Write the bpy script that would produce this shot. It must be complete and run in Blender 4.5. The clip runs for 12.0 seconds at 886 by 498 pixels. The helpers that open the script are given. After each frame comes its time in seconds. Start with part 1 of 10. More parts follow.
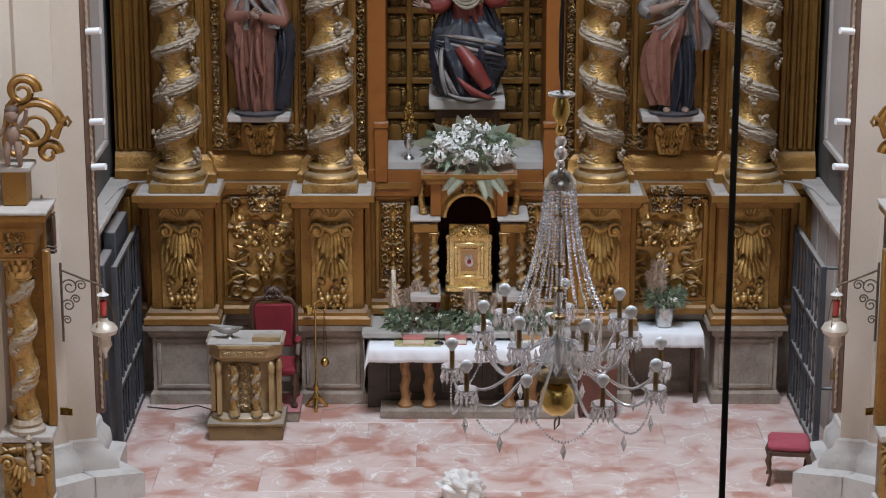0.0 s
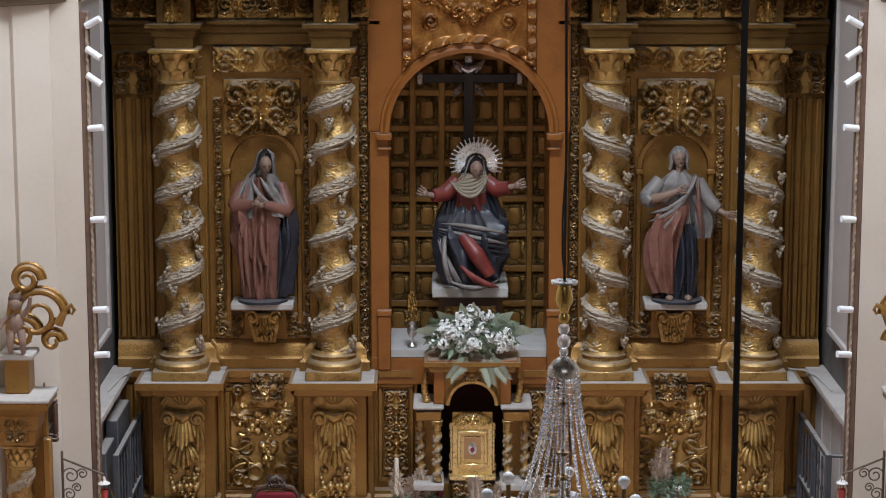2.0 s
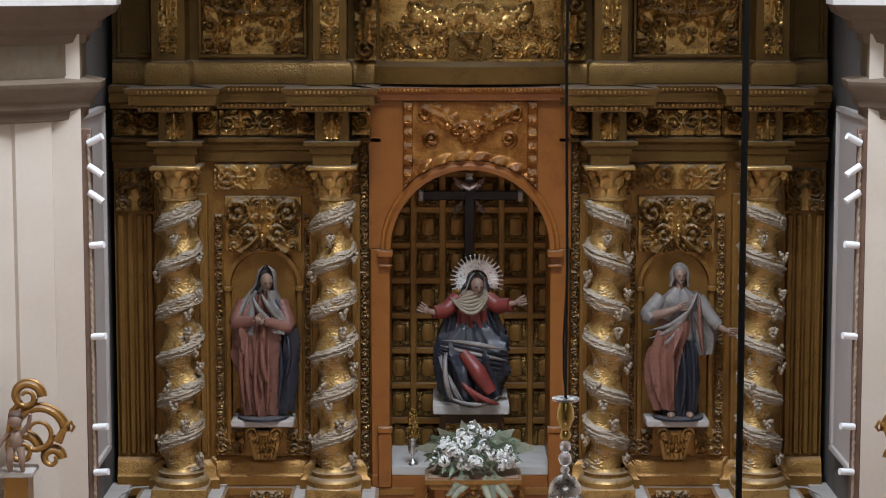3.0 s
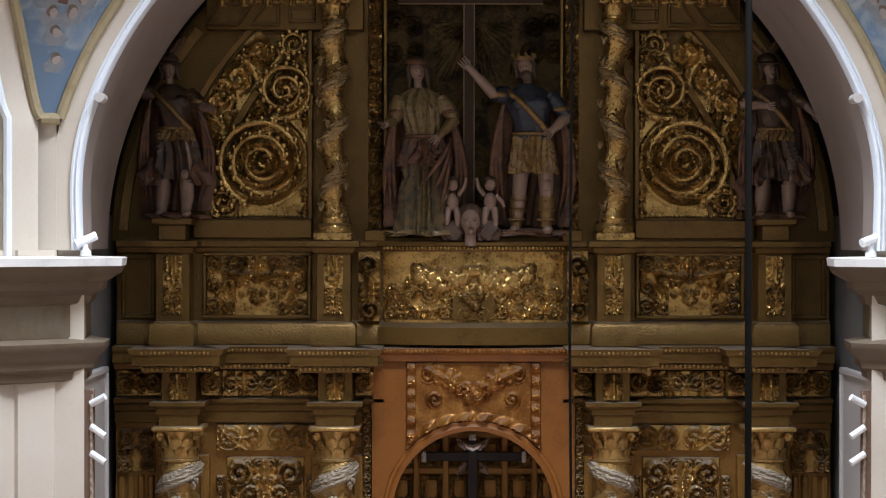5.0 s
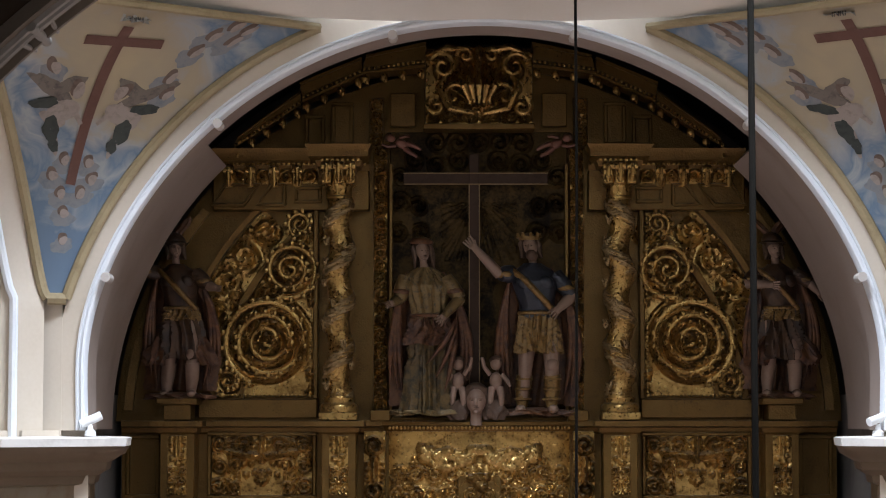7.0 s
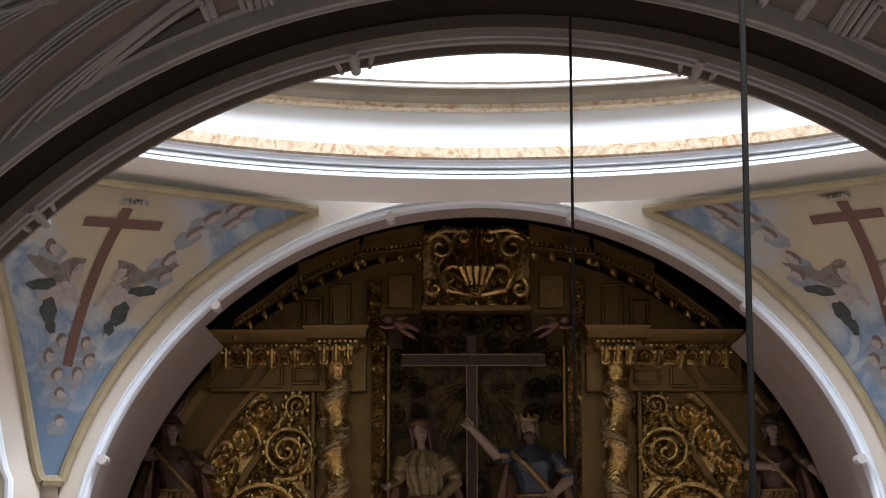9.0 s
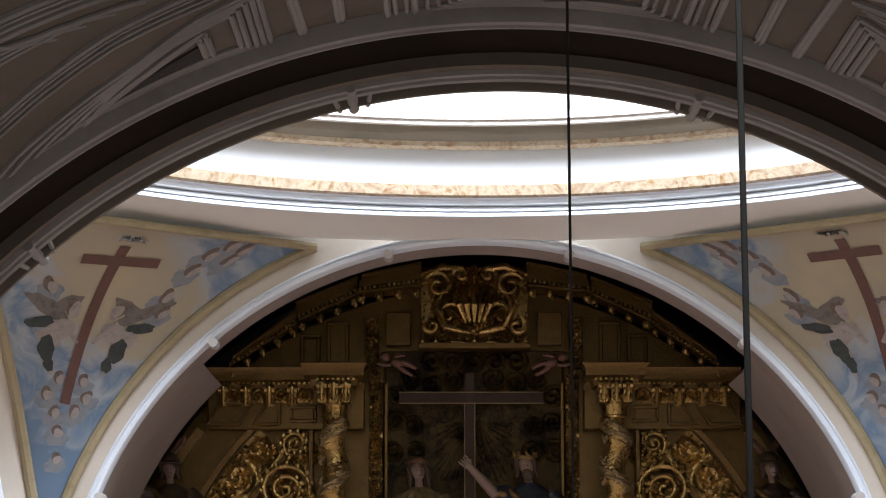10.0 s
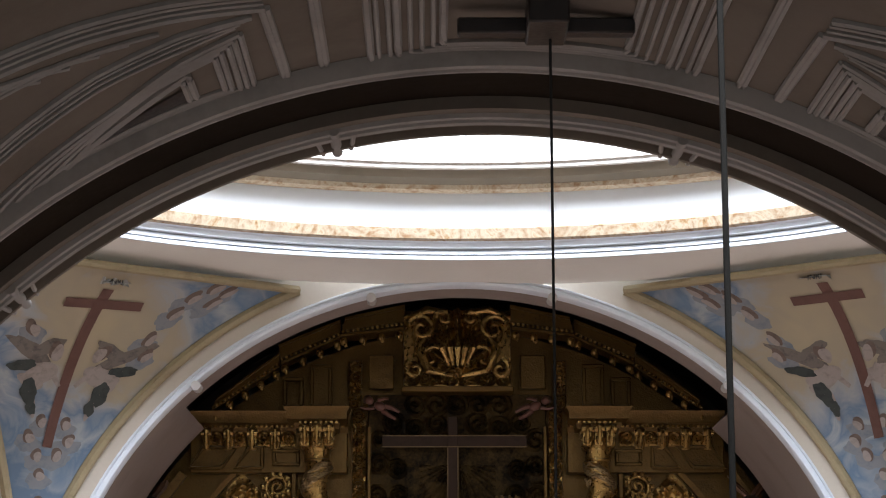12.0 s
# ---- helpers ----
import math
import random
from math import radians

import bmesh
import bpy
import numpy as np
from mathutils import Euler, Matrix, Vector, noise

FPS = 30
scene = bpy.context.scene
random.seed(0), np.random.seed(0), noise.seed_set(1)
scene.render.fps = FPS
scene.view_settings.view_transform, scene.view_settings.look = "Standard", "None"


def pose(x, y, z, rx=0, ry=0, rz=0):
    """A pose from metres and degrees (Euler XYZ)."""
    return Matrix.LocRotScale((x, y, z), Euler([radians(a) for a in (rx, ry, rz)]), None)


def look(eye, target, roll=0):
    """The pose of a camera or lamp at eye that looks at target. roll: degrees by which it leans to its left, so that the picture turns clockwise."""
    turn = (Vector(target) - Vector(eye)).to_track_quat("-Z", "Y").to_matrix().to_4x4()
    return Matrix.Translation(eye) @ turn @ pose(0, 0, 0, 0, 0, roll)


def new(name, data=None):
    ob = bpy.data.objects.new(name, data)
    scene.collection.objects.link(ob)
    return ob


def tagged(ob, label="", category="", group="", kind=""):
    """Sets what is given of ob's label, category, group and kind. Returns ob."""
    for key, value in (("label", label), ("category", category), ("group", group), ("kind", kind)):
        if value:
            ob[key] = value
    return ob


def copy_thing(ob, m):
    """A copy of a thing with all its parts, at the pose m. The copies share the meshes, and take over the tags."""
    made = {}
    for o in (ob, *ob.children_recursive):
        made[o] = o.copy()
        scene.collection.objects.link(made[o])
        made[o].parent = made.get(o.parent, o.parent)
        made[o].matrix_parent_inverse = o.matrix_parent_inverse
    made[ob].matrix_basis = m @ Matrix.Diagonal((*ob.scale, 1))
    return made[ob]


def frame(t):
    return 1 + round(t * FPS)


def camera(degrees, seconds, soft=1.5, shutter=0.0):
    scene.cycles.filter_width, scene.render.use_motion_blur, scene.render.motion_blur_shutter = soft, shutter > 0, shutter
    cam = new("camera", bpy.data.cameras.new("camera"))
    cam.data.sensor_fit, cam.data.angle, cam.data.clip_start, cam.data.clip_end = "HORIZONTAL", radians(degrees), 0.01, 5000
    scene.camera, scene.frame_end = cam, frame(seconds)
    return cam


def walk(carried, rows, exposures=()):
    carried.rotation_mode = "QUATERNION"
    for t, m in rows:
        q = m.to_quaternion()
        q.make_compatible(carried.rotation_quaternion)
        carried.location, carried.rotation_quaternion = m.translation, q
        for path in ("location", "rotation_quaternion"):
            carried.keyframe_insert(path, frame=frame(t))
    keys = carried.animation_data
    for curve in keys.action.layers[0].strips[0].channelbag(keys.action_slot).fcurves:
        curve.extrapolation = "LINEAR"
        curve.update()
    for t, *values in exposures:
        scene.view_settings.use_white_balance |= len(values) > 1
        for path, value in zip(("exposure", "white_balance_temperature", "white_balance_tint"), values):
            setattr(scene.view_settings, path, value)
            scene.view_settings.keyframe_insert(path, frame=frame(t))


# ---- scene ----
# camera on a tripod in the choir loft, tilting up
cam = camera(22.73, 12.0, soft=1.1)
EYE = (-0.35, 0.0, 8.74)
TURNS = [  # seconds, yaw, pitch, roll
    (0, -0.178, -14.950, -0.034),
    (0.5, -0.138, -14.037, -0.050),
    (1, -0.123, -12.903, -0.004),
    (1.5, -0.109, -11.622, -0.004),
    (2, -0.092, -10.072, 0.005),
    (2.5, -0.080, -8.562, 0.030),
    (4.5, -0.002, -2.021, -0.101),
    (5, 0.019, -0.265, -0.060),
    (5.5, 0.056, 1.160, -0.049),
    (6, 0.080, 2.368, -0.033),
    (6.5, 0.126, 3.287, -0.027),
    (7, 0.163, 4.396, 0.011),
    (7.5, 0.171, 5.691, 0.015),
    (9.5, 0.064, 9.748, 0.051),
    (10, 0.039, 10.085, 0.045),
    (10.5, -0.005, 10.444, 0.056),
    (11, -0.119, 10.825, 0.068),
    (11.5, -0.301, 11.078, 0.051),
    (12, -0.404, 11.208, 0.081),
]
walk(cam, [(t, pose(*EYE, 90 + p, 0, y) @ pose(0, 0, 0, 0, 0, -r)) for t, y, p, r in TURNS])

# ---- light ----
world = bpy.data.worlds.new("sky")
scene.world = world
world.use_nodes = True
wn = world.node_tree
sky = wn.nodes.new("ShaderNodeTexSky")
sky.sky_type, sky.sun_disc = "NISHITA", False
sky.sun_elevation, sky.sun_rotation = radians(48), radians(150)
wn.links.new(sky.outputs[0], wn.nodes["Background"].inputs[0])
wn.nodes["Background"].inputs[1].default_value = 0.12


def area_lamp(name, eye, target, sx, sy, power, colour):
    d = bpy.data.lights.new(name, "AREA")
    d.shape, d.size, d.size_y, d.energy, d.color = "RECTANGLE", sx, sy, power, colour
    ob = new(name, d)
    ob.matrix_world = look(eye, target)
    return ob


# drum daylight from one lamp hung in the dome; nave lamp is added fill
area_lamp("lantern_daylight", (0, 18.5, 17.5), (0, 19.6, 0), 4.2, 3.6, 2600, (0.87, 0.97, 1.13))
area_lamp("nave_window_daylight", (0.5, 3.2, 10.4), (0.2, 24.5, 2.0), 4.5, 1.6, 44, (0.96, 0.98, 1.0))
scene.view_settings.exposure = 0.0


# ---- materials ----
def mat(name, stops, rough=0.6, metal=0.0, scale=3.0, bump=0.15, fine=40.0, dust=0.0, detail=5.0, warp=0.6, spec=0.5, rvar=0.15, island=0.0, grain=0.35):
    """Two scales of noise through a colour ramp, fine bump, dust on what faces up."""
    m = bpy.data.materials.new(name)
    m.use_nodes = True
    n, l = m.node_tree.nodes, m.node_tree.links
    b = n["Principled BSDF"]
    tc = n.new("ShaderNodeNewGeometry")
    a = n.new("ShaderNodeTexNoise")
    a.inputs["Scale"].default_value, a.inputs["Detail"].default_value, a.inputs["Distortion"].default_value = scale, detail, warp
    f = n.new("ShaderNodeTexNoise")
    f.inputs["Scale"].default_value, f.inputs["Detail"].default_value = fine, 4
    for q in (a, f):
        l.new(tc.outputs["Position"], q.inputs["Vector"])
    mx = n.new("ShaderNodeMath")
    mx.operation = "MULTIPLY_ADD"
    l.new(f.outputs[0], mx.inputs[0])
    mx.inputs[1].default_value = grain
    l.new(a.outputs[0], mx.inputs[2])
    last = mx
    if island:
        oi = n.new("ShaderNodeObjectInfo")
        ad = n.new("ShaderNodeMath")
        ad.operation = "MULTIPLY_ADD"
        l.new(oi.outputs["Random"], ad.inputs[0])
        ad.inputs[1].default_value = island
        l.new(mx.outputs[0], ad.inputs[2])
        last = ad
    r = n.new("ShaderNodeValToRGB")
    while len(r.color_ramp.elements) < len(stops):
        r.color_ramp.elements.new(0.5)
    for e, (p, c) in zip(r.color_ramp.elements, stops):
        e.position, e.color = p, (*c, 1)
    l.new(last.outputs[0], r.inputs[0])
    col = r.outputs[0]
    rm = n.new("ShaderNodeMapRange")
    rm.inputs["To Min"].default_value, rm.inputs["To Max"].default_value = max(0.03, rough - rvar), min(1, rough + rvar)
    l.new(f.outputs[0], rm.inputs["Value"])
    rr, mm = rm.outputs[0], None
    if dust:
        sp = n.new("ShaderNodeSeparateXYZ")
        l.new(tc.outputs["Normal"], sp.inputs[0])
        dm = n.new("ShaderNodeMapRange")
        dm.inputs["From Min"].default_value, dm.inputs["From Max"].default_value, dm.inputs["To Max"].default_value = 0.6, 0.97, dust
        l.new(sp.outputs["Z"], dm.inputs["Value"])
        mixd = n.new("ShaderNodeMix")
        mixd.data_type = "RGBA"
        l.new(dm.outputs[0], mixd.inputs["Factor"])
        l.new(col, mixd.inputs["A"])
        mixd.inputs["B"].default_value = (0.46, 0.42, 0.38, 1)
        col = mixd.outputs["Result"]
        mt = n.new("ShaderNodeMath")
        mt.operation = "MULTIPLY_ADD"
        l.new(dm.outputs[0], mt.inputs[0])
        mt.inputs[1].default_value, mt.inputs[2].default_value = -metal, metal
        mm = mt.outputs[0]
    l.new(col, b.inputs["Base Color"])
    l.new(rr, b.inputs["Roughness"])
    b.inputs["Metallic"].default_value = metal
    if mm:
        l.new(mm, b.inputs["Metallic"])
    b.inputs["Specular IOR Level"].default_value = spec
    if bump:
        bp = n.new("ShaderNodeBump")
        bp.inputs["Strength"].default_value, bp.inputs["Distance"].default_value = bump, 0.02
        l.new(mx.outputs[0], bp.inputs["Height"])
        l.new(bp.outputs[0], b.inputs["Normal"])
    return m


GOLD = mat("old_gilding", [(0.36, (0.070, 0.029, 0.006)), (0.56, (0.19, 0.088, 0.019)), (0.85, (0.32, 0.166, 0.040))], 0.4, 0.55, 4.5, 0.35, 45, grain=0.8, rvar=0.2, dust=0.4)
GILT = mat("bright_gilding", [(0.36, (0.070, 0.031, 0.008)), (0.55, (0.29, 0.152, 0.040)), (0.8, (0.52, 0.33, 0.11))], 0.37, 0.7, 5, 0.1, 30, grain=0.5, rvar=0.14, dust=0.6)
# darker copies of both gildings: the upper tiers' shade is in the colour
GOLDUP = mat("shade_darkened_gilding", [(0.38, (0.034, 0.018, 0.004)), (0.58, (0.096, 0.050, 0.012)), (0.85, (0.165, 0.092, 0.022))], 0.36, 0.6, 4.5, 0.35, 45, grain=0.8, rvar=0.2, dust=0.45)
GILTUP = mat("shade_darkened_bright_gilding", [(0.38, (0.045, 0.022, 0.006)), (0.56, (0.22, 0.124, 0.035)), (0.82, (0.52, 0.335, 0.113))], 0.3, 0.8, 5, 0.08, 30, grain=0.5, rvar=0.13, dust=0.3)
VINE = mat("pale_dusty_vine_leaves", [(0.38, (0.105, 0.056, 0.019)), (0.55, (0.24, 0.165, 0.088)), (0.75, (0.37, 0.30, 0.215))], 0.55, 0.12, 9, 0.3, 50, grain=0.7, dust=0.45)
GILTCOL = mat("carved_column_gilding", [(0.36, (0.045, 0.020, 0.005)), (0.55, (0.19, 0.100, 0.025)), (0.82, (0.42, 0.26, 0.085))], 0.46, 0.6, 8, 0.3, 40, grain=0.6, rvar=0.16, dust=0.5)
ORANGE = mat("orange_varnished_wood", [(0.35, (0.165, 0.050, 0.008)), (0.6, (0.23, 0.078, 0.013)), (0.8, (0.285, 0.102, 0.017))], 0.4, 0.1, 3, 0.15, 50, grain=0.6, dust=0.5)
STONE = mat("grey_plinth_stone", [(0.35, (0.140, 0.113, 0.088)), (0.6, (0.259, 0.211, 0.167)), (0.85, (0.389, 0.323, 0.264))], 0.8, 0, 2.5, 0.5, 30)
WHITESTONE = mat("white_marble_slab", [(0.3, (0.5, 0.47, 0.44)), (0.7, (0.72, 0.69, 0.65))], 0.5, 0, 3, 0.15, 30)
PLASTER = mat("cream_plaster", [(0.25, (0.500, 0.425, 0.338)), (0.6, (0.565, 0.490, 0.400)), (0.9, (0.605, 0.535, 0.452))], 0.85, 0, 0.8, 0.1, 25)
PLASTERW = mat("white_plaster", [(0.25, (0.458, 0.440, 0.415)), (0.7, (0.508, 0.495, 0.477))], 0.85, 0, 0.8, 0.08, 25)
BEIGE = mat("beige_plaster", [(0.25, (0.098, 0.064, 0.038)), (0.5, (0.125, 0.086, 0.054)), (0.7, (0.15, 0.108, 0.070))], 0.85, 0, 1.4, 0.1, 25)
# base colour lowered below mid beige to hold the vault's shade
VAULT = mat("shade_darkened_vault_plaster", [(0.25, (0.095, 0.078, 0.059)), (0.45, (0.140, 0.117, 0.092)), (0.7, (0.172, 0.146, 0.118))], 0.85, 0, 1.1, 0.2, 20, spec=0.12)
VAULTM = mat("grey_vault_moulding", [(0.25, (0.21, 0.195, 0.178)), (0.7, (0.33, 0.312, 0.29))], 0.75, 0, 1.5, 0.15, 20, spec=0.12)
BLUEWHITE = mat("bluish_white_moulding", [(0.3, (0.617, 0.655, 0.702)), (0.7, (0.731, 0.758, 0.796))], 0.7, 0, 1.5, 0.05, 20)
MARBLED = mat("ochre_marbled_band", [(0.3, (0.07, 0.032, 0.015)), (0.46, (0.30, 0.165, 0.065)), (0.62, (0.45, 0.36, 0.25)), (0.9, (0.24, 0.12, 0.045))], 0.6, 0, 3.4, 0.1, 25, warp=3.0)
MARBLEPALE = mat("pale_veined_band", [(0.3, (0.16, 0.095, 0.055)), (0.45, (0.44, 0.36, 0.29)), (0.7, (0.56, 0.51, 0.46))], 0.6, 0, 2.6, 0.1, 25, warp=3.0)
# the shadow under the drum cornice is put into this taupe
TAUPE = mat("taupe_shadow_moulding", [(0.3, (0.10, 0.075, 0.045)), (0.7, (0.15, 0.115, 0.075))], 0.7, 0, 2.0, 0.1, 25)
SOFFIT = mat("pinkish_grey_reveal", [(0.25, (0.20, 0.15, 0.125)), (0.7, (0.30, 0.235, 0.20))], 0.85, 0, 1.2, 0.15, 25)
TANMARBLE = mat("tan_marbled_frieze", [(0.3, (0.099, 0.061, 0.030)), (0.5, (0.165, 0.115, 0.067)), (0.75, (0.185, 0.147, 0.103))], 0.55, 0, 2.0, 0.1, 20, warp=3)
DARKWALL = mat("dark_grey_wall", [(0.3, (0.045, 0.04, 0.037)), (0.7, (0.13, 0.12, 0.11))], 0.85, 0, 1.6, 0.2, 20)
GREYPANEL = mat("grey_panel", [(0.3, (0.4, 0.36, 0.33)), (0.7, (0.48, 0.44, 0.41))], 0.8, 0, 1, 0.05, 20)
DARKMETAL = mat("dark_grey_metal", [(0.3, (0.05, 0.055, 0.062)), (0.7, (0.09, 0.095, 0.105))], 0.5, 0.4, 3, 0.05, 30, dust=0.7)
IRON = mat("wrought_iron", [(0.3, (0.05, 0.04, 0.03)), (0.7, (0.16, 0.12, 0.08))], 0.6, 0.4, 8, 0.1, 30)
BLACK = mat("black_cord", [(0.3, (0.006, 0.006, 0.006)), (0.7, (0.016, 0.015, 0.014))], 0.7, 0, 20, 0.1, 200)
WHITEPL = mat("white_plastic", [(0.3, (0.78, 0.79, 0.8)), (0.7, (0.84, 0.85, 0.86))], 0.4, 0, 4, 0.0, 30)
RED = mat("crimson_velvet", [(0.3, (0.132, 0.007, 0.012)), (0.7, (0.228, 0.018, 0.027))], 0.85, 0, 5, 0.15, 80)
ROSE = mat("faded_rose_velvet", [(0.3, (0.285, 0.038, 0.060)), (0.7, (0.390, 0.075, 0.104))], 0.85, 0, 5, 0.15, 80)
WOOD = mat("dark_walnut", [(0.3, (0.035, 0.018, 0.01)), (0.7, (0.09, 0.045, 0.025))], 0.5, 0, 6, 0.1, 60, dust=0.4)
OAK = mat("honey_oak", [(0.3, (0.26, 0.12, 0.045)), (0.7, (0.42, 0.22, 0.09))], 0.5, 0, 5, 0.1, 60)
LINEN = mat("white_linen", [(0.3, (0.80, 0.82, 0.86)), (0.7, (0.87, 0.89, 0.92))], 0.9, 0, 5, 0.15, 90)
GREEN = mat("grey_green_foliage", [(0.3, (0.053, 0.090, 0.048)), (0.5, (0.135, 0.195, 0.120)), (0.8, (0.300, 0.375, 0.256))], 0.65, 0, 30, 0, 60)
PETAL = mat("white_petals", [(0.3, (0.68, 0.68, 0.64)), (0.7, (0.84, 0.84, 0.81))], 0.8, 0, 30, 0, 60)
PAMPAS = mat("beige_pampas", [(0.3, (0.42, 0.31, 0.23)), (0.7, (0.6, 0.48, 0.38))], 0.9, 0, 30, 0.1, 90)
SILVER = mat("tarnished_silver", [(0.3, (0.35, 0.34, 0.33)), (0.7, (0.65, 0.63, 0.6))], 0.3, 0.9, 10, 0.1, 40)
BRASS = mat("polished_brass", [(0.3, (0.38, 0.24, 0.06)), (0.7, (0.62, 0.44, 0.14))], 0.22, 0.95, 6, 0.03, 40)
SKIN = mat("painted_flesh", [(0.3, (0.199, 0.119, 0.081)), (0.7, (0.260, 0.172, 0.127))], 0.55, 0, 8, 0.05, 40)
ROBERED = mat("painted_red_robe", [(0.3, (0.075, 0.010, 0.008)), (0.7, (0.19, 0.032, 0.024))], 0.45, 0, 5, 0.1, 30, dust=0.1)
ROBEPINK = mat("painted_dusty_pink_robe", [(0.3, (0.060, 0.017, 0.011)), (0.5, (0.118, 0.040, 0.026)), (0.7, (0.20, 0.088, 0.062))], 0.42, 0, 7, 0.15, 30, dust=0.1, grain=0.5)
ROBEBLUE = mat("painted_blue_black_mantle", [(0.3, (0.006, 0.007, 0.011)), (0.7, (0.022, 0.025, 0.036))], 0.42, 0, 5, 0.1, 30, dust=0.16)
ROBEGREY = mat("painted_grey_veil", [(0.3, (0.085, 0.074, 0.066)), (0.5, (0.15, 0.135, 0.122)), (0.7, (0.235, 0.215, 0.20))], 0.5, 0, 5, 0.12, 30, dust=0.12)
ROBEGREEN = mat("painted_olive_gown", [(0.3, (0.012, 0.010, 0.007)), (0.5, (0.032, 0.026, 0.014)), (0.8, (0.13, 0.082, 0.028))], 0.42, 0.2, 12, 0.15, 40, dust=0.1)
DARKFIG = mat("dark_polychrome", [(0.3, (0.010, 0.006, 0.004)), (0.5, (0.028, 0.015, 0.010)), (0.8, (0.075, 0.038, 0.018))], 0.45, 0.1, 8, 0.15, 40, dust=0.1)
HAIR = mat("painted_brown_hair", [(0.3, (0.03, 0.016, 0.01)), (0.7, (0.09, 0.05, 0.03))], 0.6, 0, 20, 0.2, 50)
SCENE = mat("dark_painted_relief", [(0.4, (0.006, 0.0045, 0.003)), (0.6, (0.018, 0.012, 0.007)), (0.85, (0.09, 0.056, 0.020))], 0.55, 0.15, 4, 0.2, 30, spec=0.1, grain=0.5)
CROSSW = mat("dark_cross_wood", [(0.3, (0.034, 0.020, 0.014)), (0.7, (0.062, 0.038, 0.027))], 0.7, 0, 6, 0.1, 40, spec=0.2)
NEARBLACK = mat("black_cross_wood", [(0.3, (0.008, 0.006, 0.006)), (0.7, (0.025, 0.02, 0.018))], 0.4, 0, 6, 0.1, 40)
CANDLE = mat("ivory_wax", [(0.3, (0.72, 0.66, 0.52)), (0.7, (0.8, 0.75, 0.62))], 0.5, 0, 6, 0.02, 40)
BULBM = mat("opal_bulb_glass", [(0.3, (0.84, 0.86, 0.88)), (0.7, (0.9, 0.91, 0.92))], 0.25, 0, 6, 0.0, 40)
PINKCARPET = mat("dusty_rose_carpet", [(0.3, (0.3, 0.1, 0.11)), (0.7, (0.42, 0.17, 0.18))], 0.95, 0, 5, 0.2, 90)
BOOKRED = mat("red_leather_cover", [(0.3, (0.4, 0.1, 0.09)), (0.7, (0.55, 0.2, 0.17))], 0.6, 0, 6, 0.05, 50)
BRONZE = mat("bronze_base", [(0.3, (0.1, 0.06, 0.025)), (0.7, (0.24, 0.15, 0.06))], 0.4, 0.7, 8, 0.1, 40)


def glass_mat(name, tint, rough):
    m = bpy.data.materials.new(name)
    m.use_nodes = True
    b = m.node_tree.nodes["Principled BSDF"]
    b.inputs["Base Color"].default_value = (*tint, 1)
    b.inputs["Roughness"].default_value = rough
    b.inputs["Transmission Weight"].default_value = 0.72
    b.inputs["IOR"].default_value = 1.5
    return m


CRYSTAL = glass_mat("cut_crystal", (0.95, 0.96, 0.98), 0.05)


def marble_floor():
    m = bpy.data.materials.new("rose_marble")
    m.use_nodes = True
    n, l = m.node_tree.nodes, m.node_tree.links
    b = n["Principled BSDF"]
    g = n.new("ShaderNodeNewGeometry")
    oi = n.new("ShaderNodeObjectInfo")
    sh = n.new("ShaderNodeVectorMath")
    sh.operation = "MULTIPLY_ADD"
    l.new(oi.outputs["Random"], sh.inputs[0])
    sh.inputs[1].default_value = (0.5, 0.35, 0.2)
    l.new(g.outputs["Position"], sh.inputs[2])
    a = n.new("ShaderNodeTexNoise")
    a.inputs["Scale"].default_value, a.inputs["Detail"].default_value, a.inputs["Distortion"].default_value = 2.2, 11, 0.5
    l.new(sh.outputs[0], a.inputs["Vector"])
    r = n.new("ShaderNodeValToRGB")
    r.color_ramp.elements[0].position, r.color_ramp.elements[0].color = 0.35, (0.50, 0.255, 0.20, 1)
    r.color_ramp.elements[1].position, r.color_ramp.elements[1].color = 0.72, (0.74, 0.62, 0.58, 1)
    e = r.color_ramp.elements.new(0.5)
    e.color = (0.66, 0.50, 0.45, 1)
    l.new(a.outputs[0], r.inputs[0])
    v = n.new("ShaderNodeTexNoise")
    v.inputs["Scale"].default_value, v.inputs["Detail"].default_value, v.inputs["Distortion"].default_value = 1.5, 8, 1.0
    l.new(sh.outputs[0], v.inputs["Vector"])
    s1 = n.new("ShaderNodeMath")
    s1.operation = "SUBTRACT"
    l.new(v.outputs[0], s1.inputs[0])
    s1.inputs[1].default_value = 0.5
    s2 = n.new("ShaderNodeMath")
    s2.operation = "ABSOLUTE"
    l.new(s1.outputs[0], s2.inputs[0])
    mr = n.new("ShaderNodeMapRange")
    mr.inputs["From Min"].default_value, mr.inputs["From Max"].default_value = 0.0, 0.014
    mr.inputs["To Min"].default_value, mr.inputs["To Max"].default_value = 0.95, 0.0
    l.new(s2.outputs[0], mr.inputs["Value"])
    gate = n.new("ShaderNodeMapRange")
    gate.inputs["From Min"].default_value, gate.inputs["From Max"].default_value = 0.4, 0.55
    l.new(a.outputs[0], gate.inputs["Value"])
    gm = n.new("ShaderNodeMath")
    gm.operation = "MULTIPLY"
    l.new(mr.outputs[0], gm.inputs[0])
    l.new(gate.outputs[0], gm.inputs[1])
    mx = n.new("ShaderNodeMix")
    mx.data_type = "RGBA"
    l.new(gm.outputs[0], mx.inputs["Factor"])
    l.new(r.outputs[0], mx.inputs["A"])
    mx.inputs["B"].default_value = (0.85, 0.82, 0.79, 1)
    l.new(mx.outputs["Result"], b.inputs["Base Color"])
    b.inputs["Roughness"].default_value = 0.38
    return m


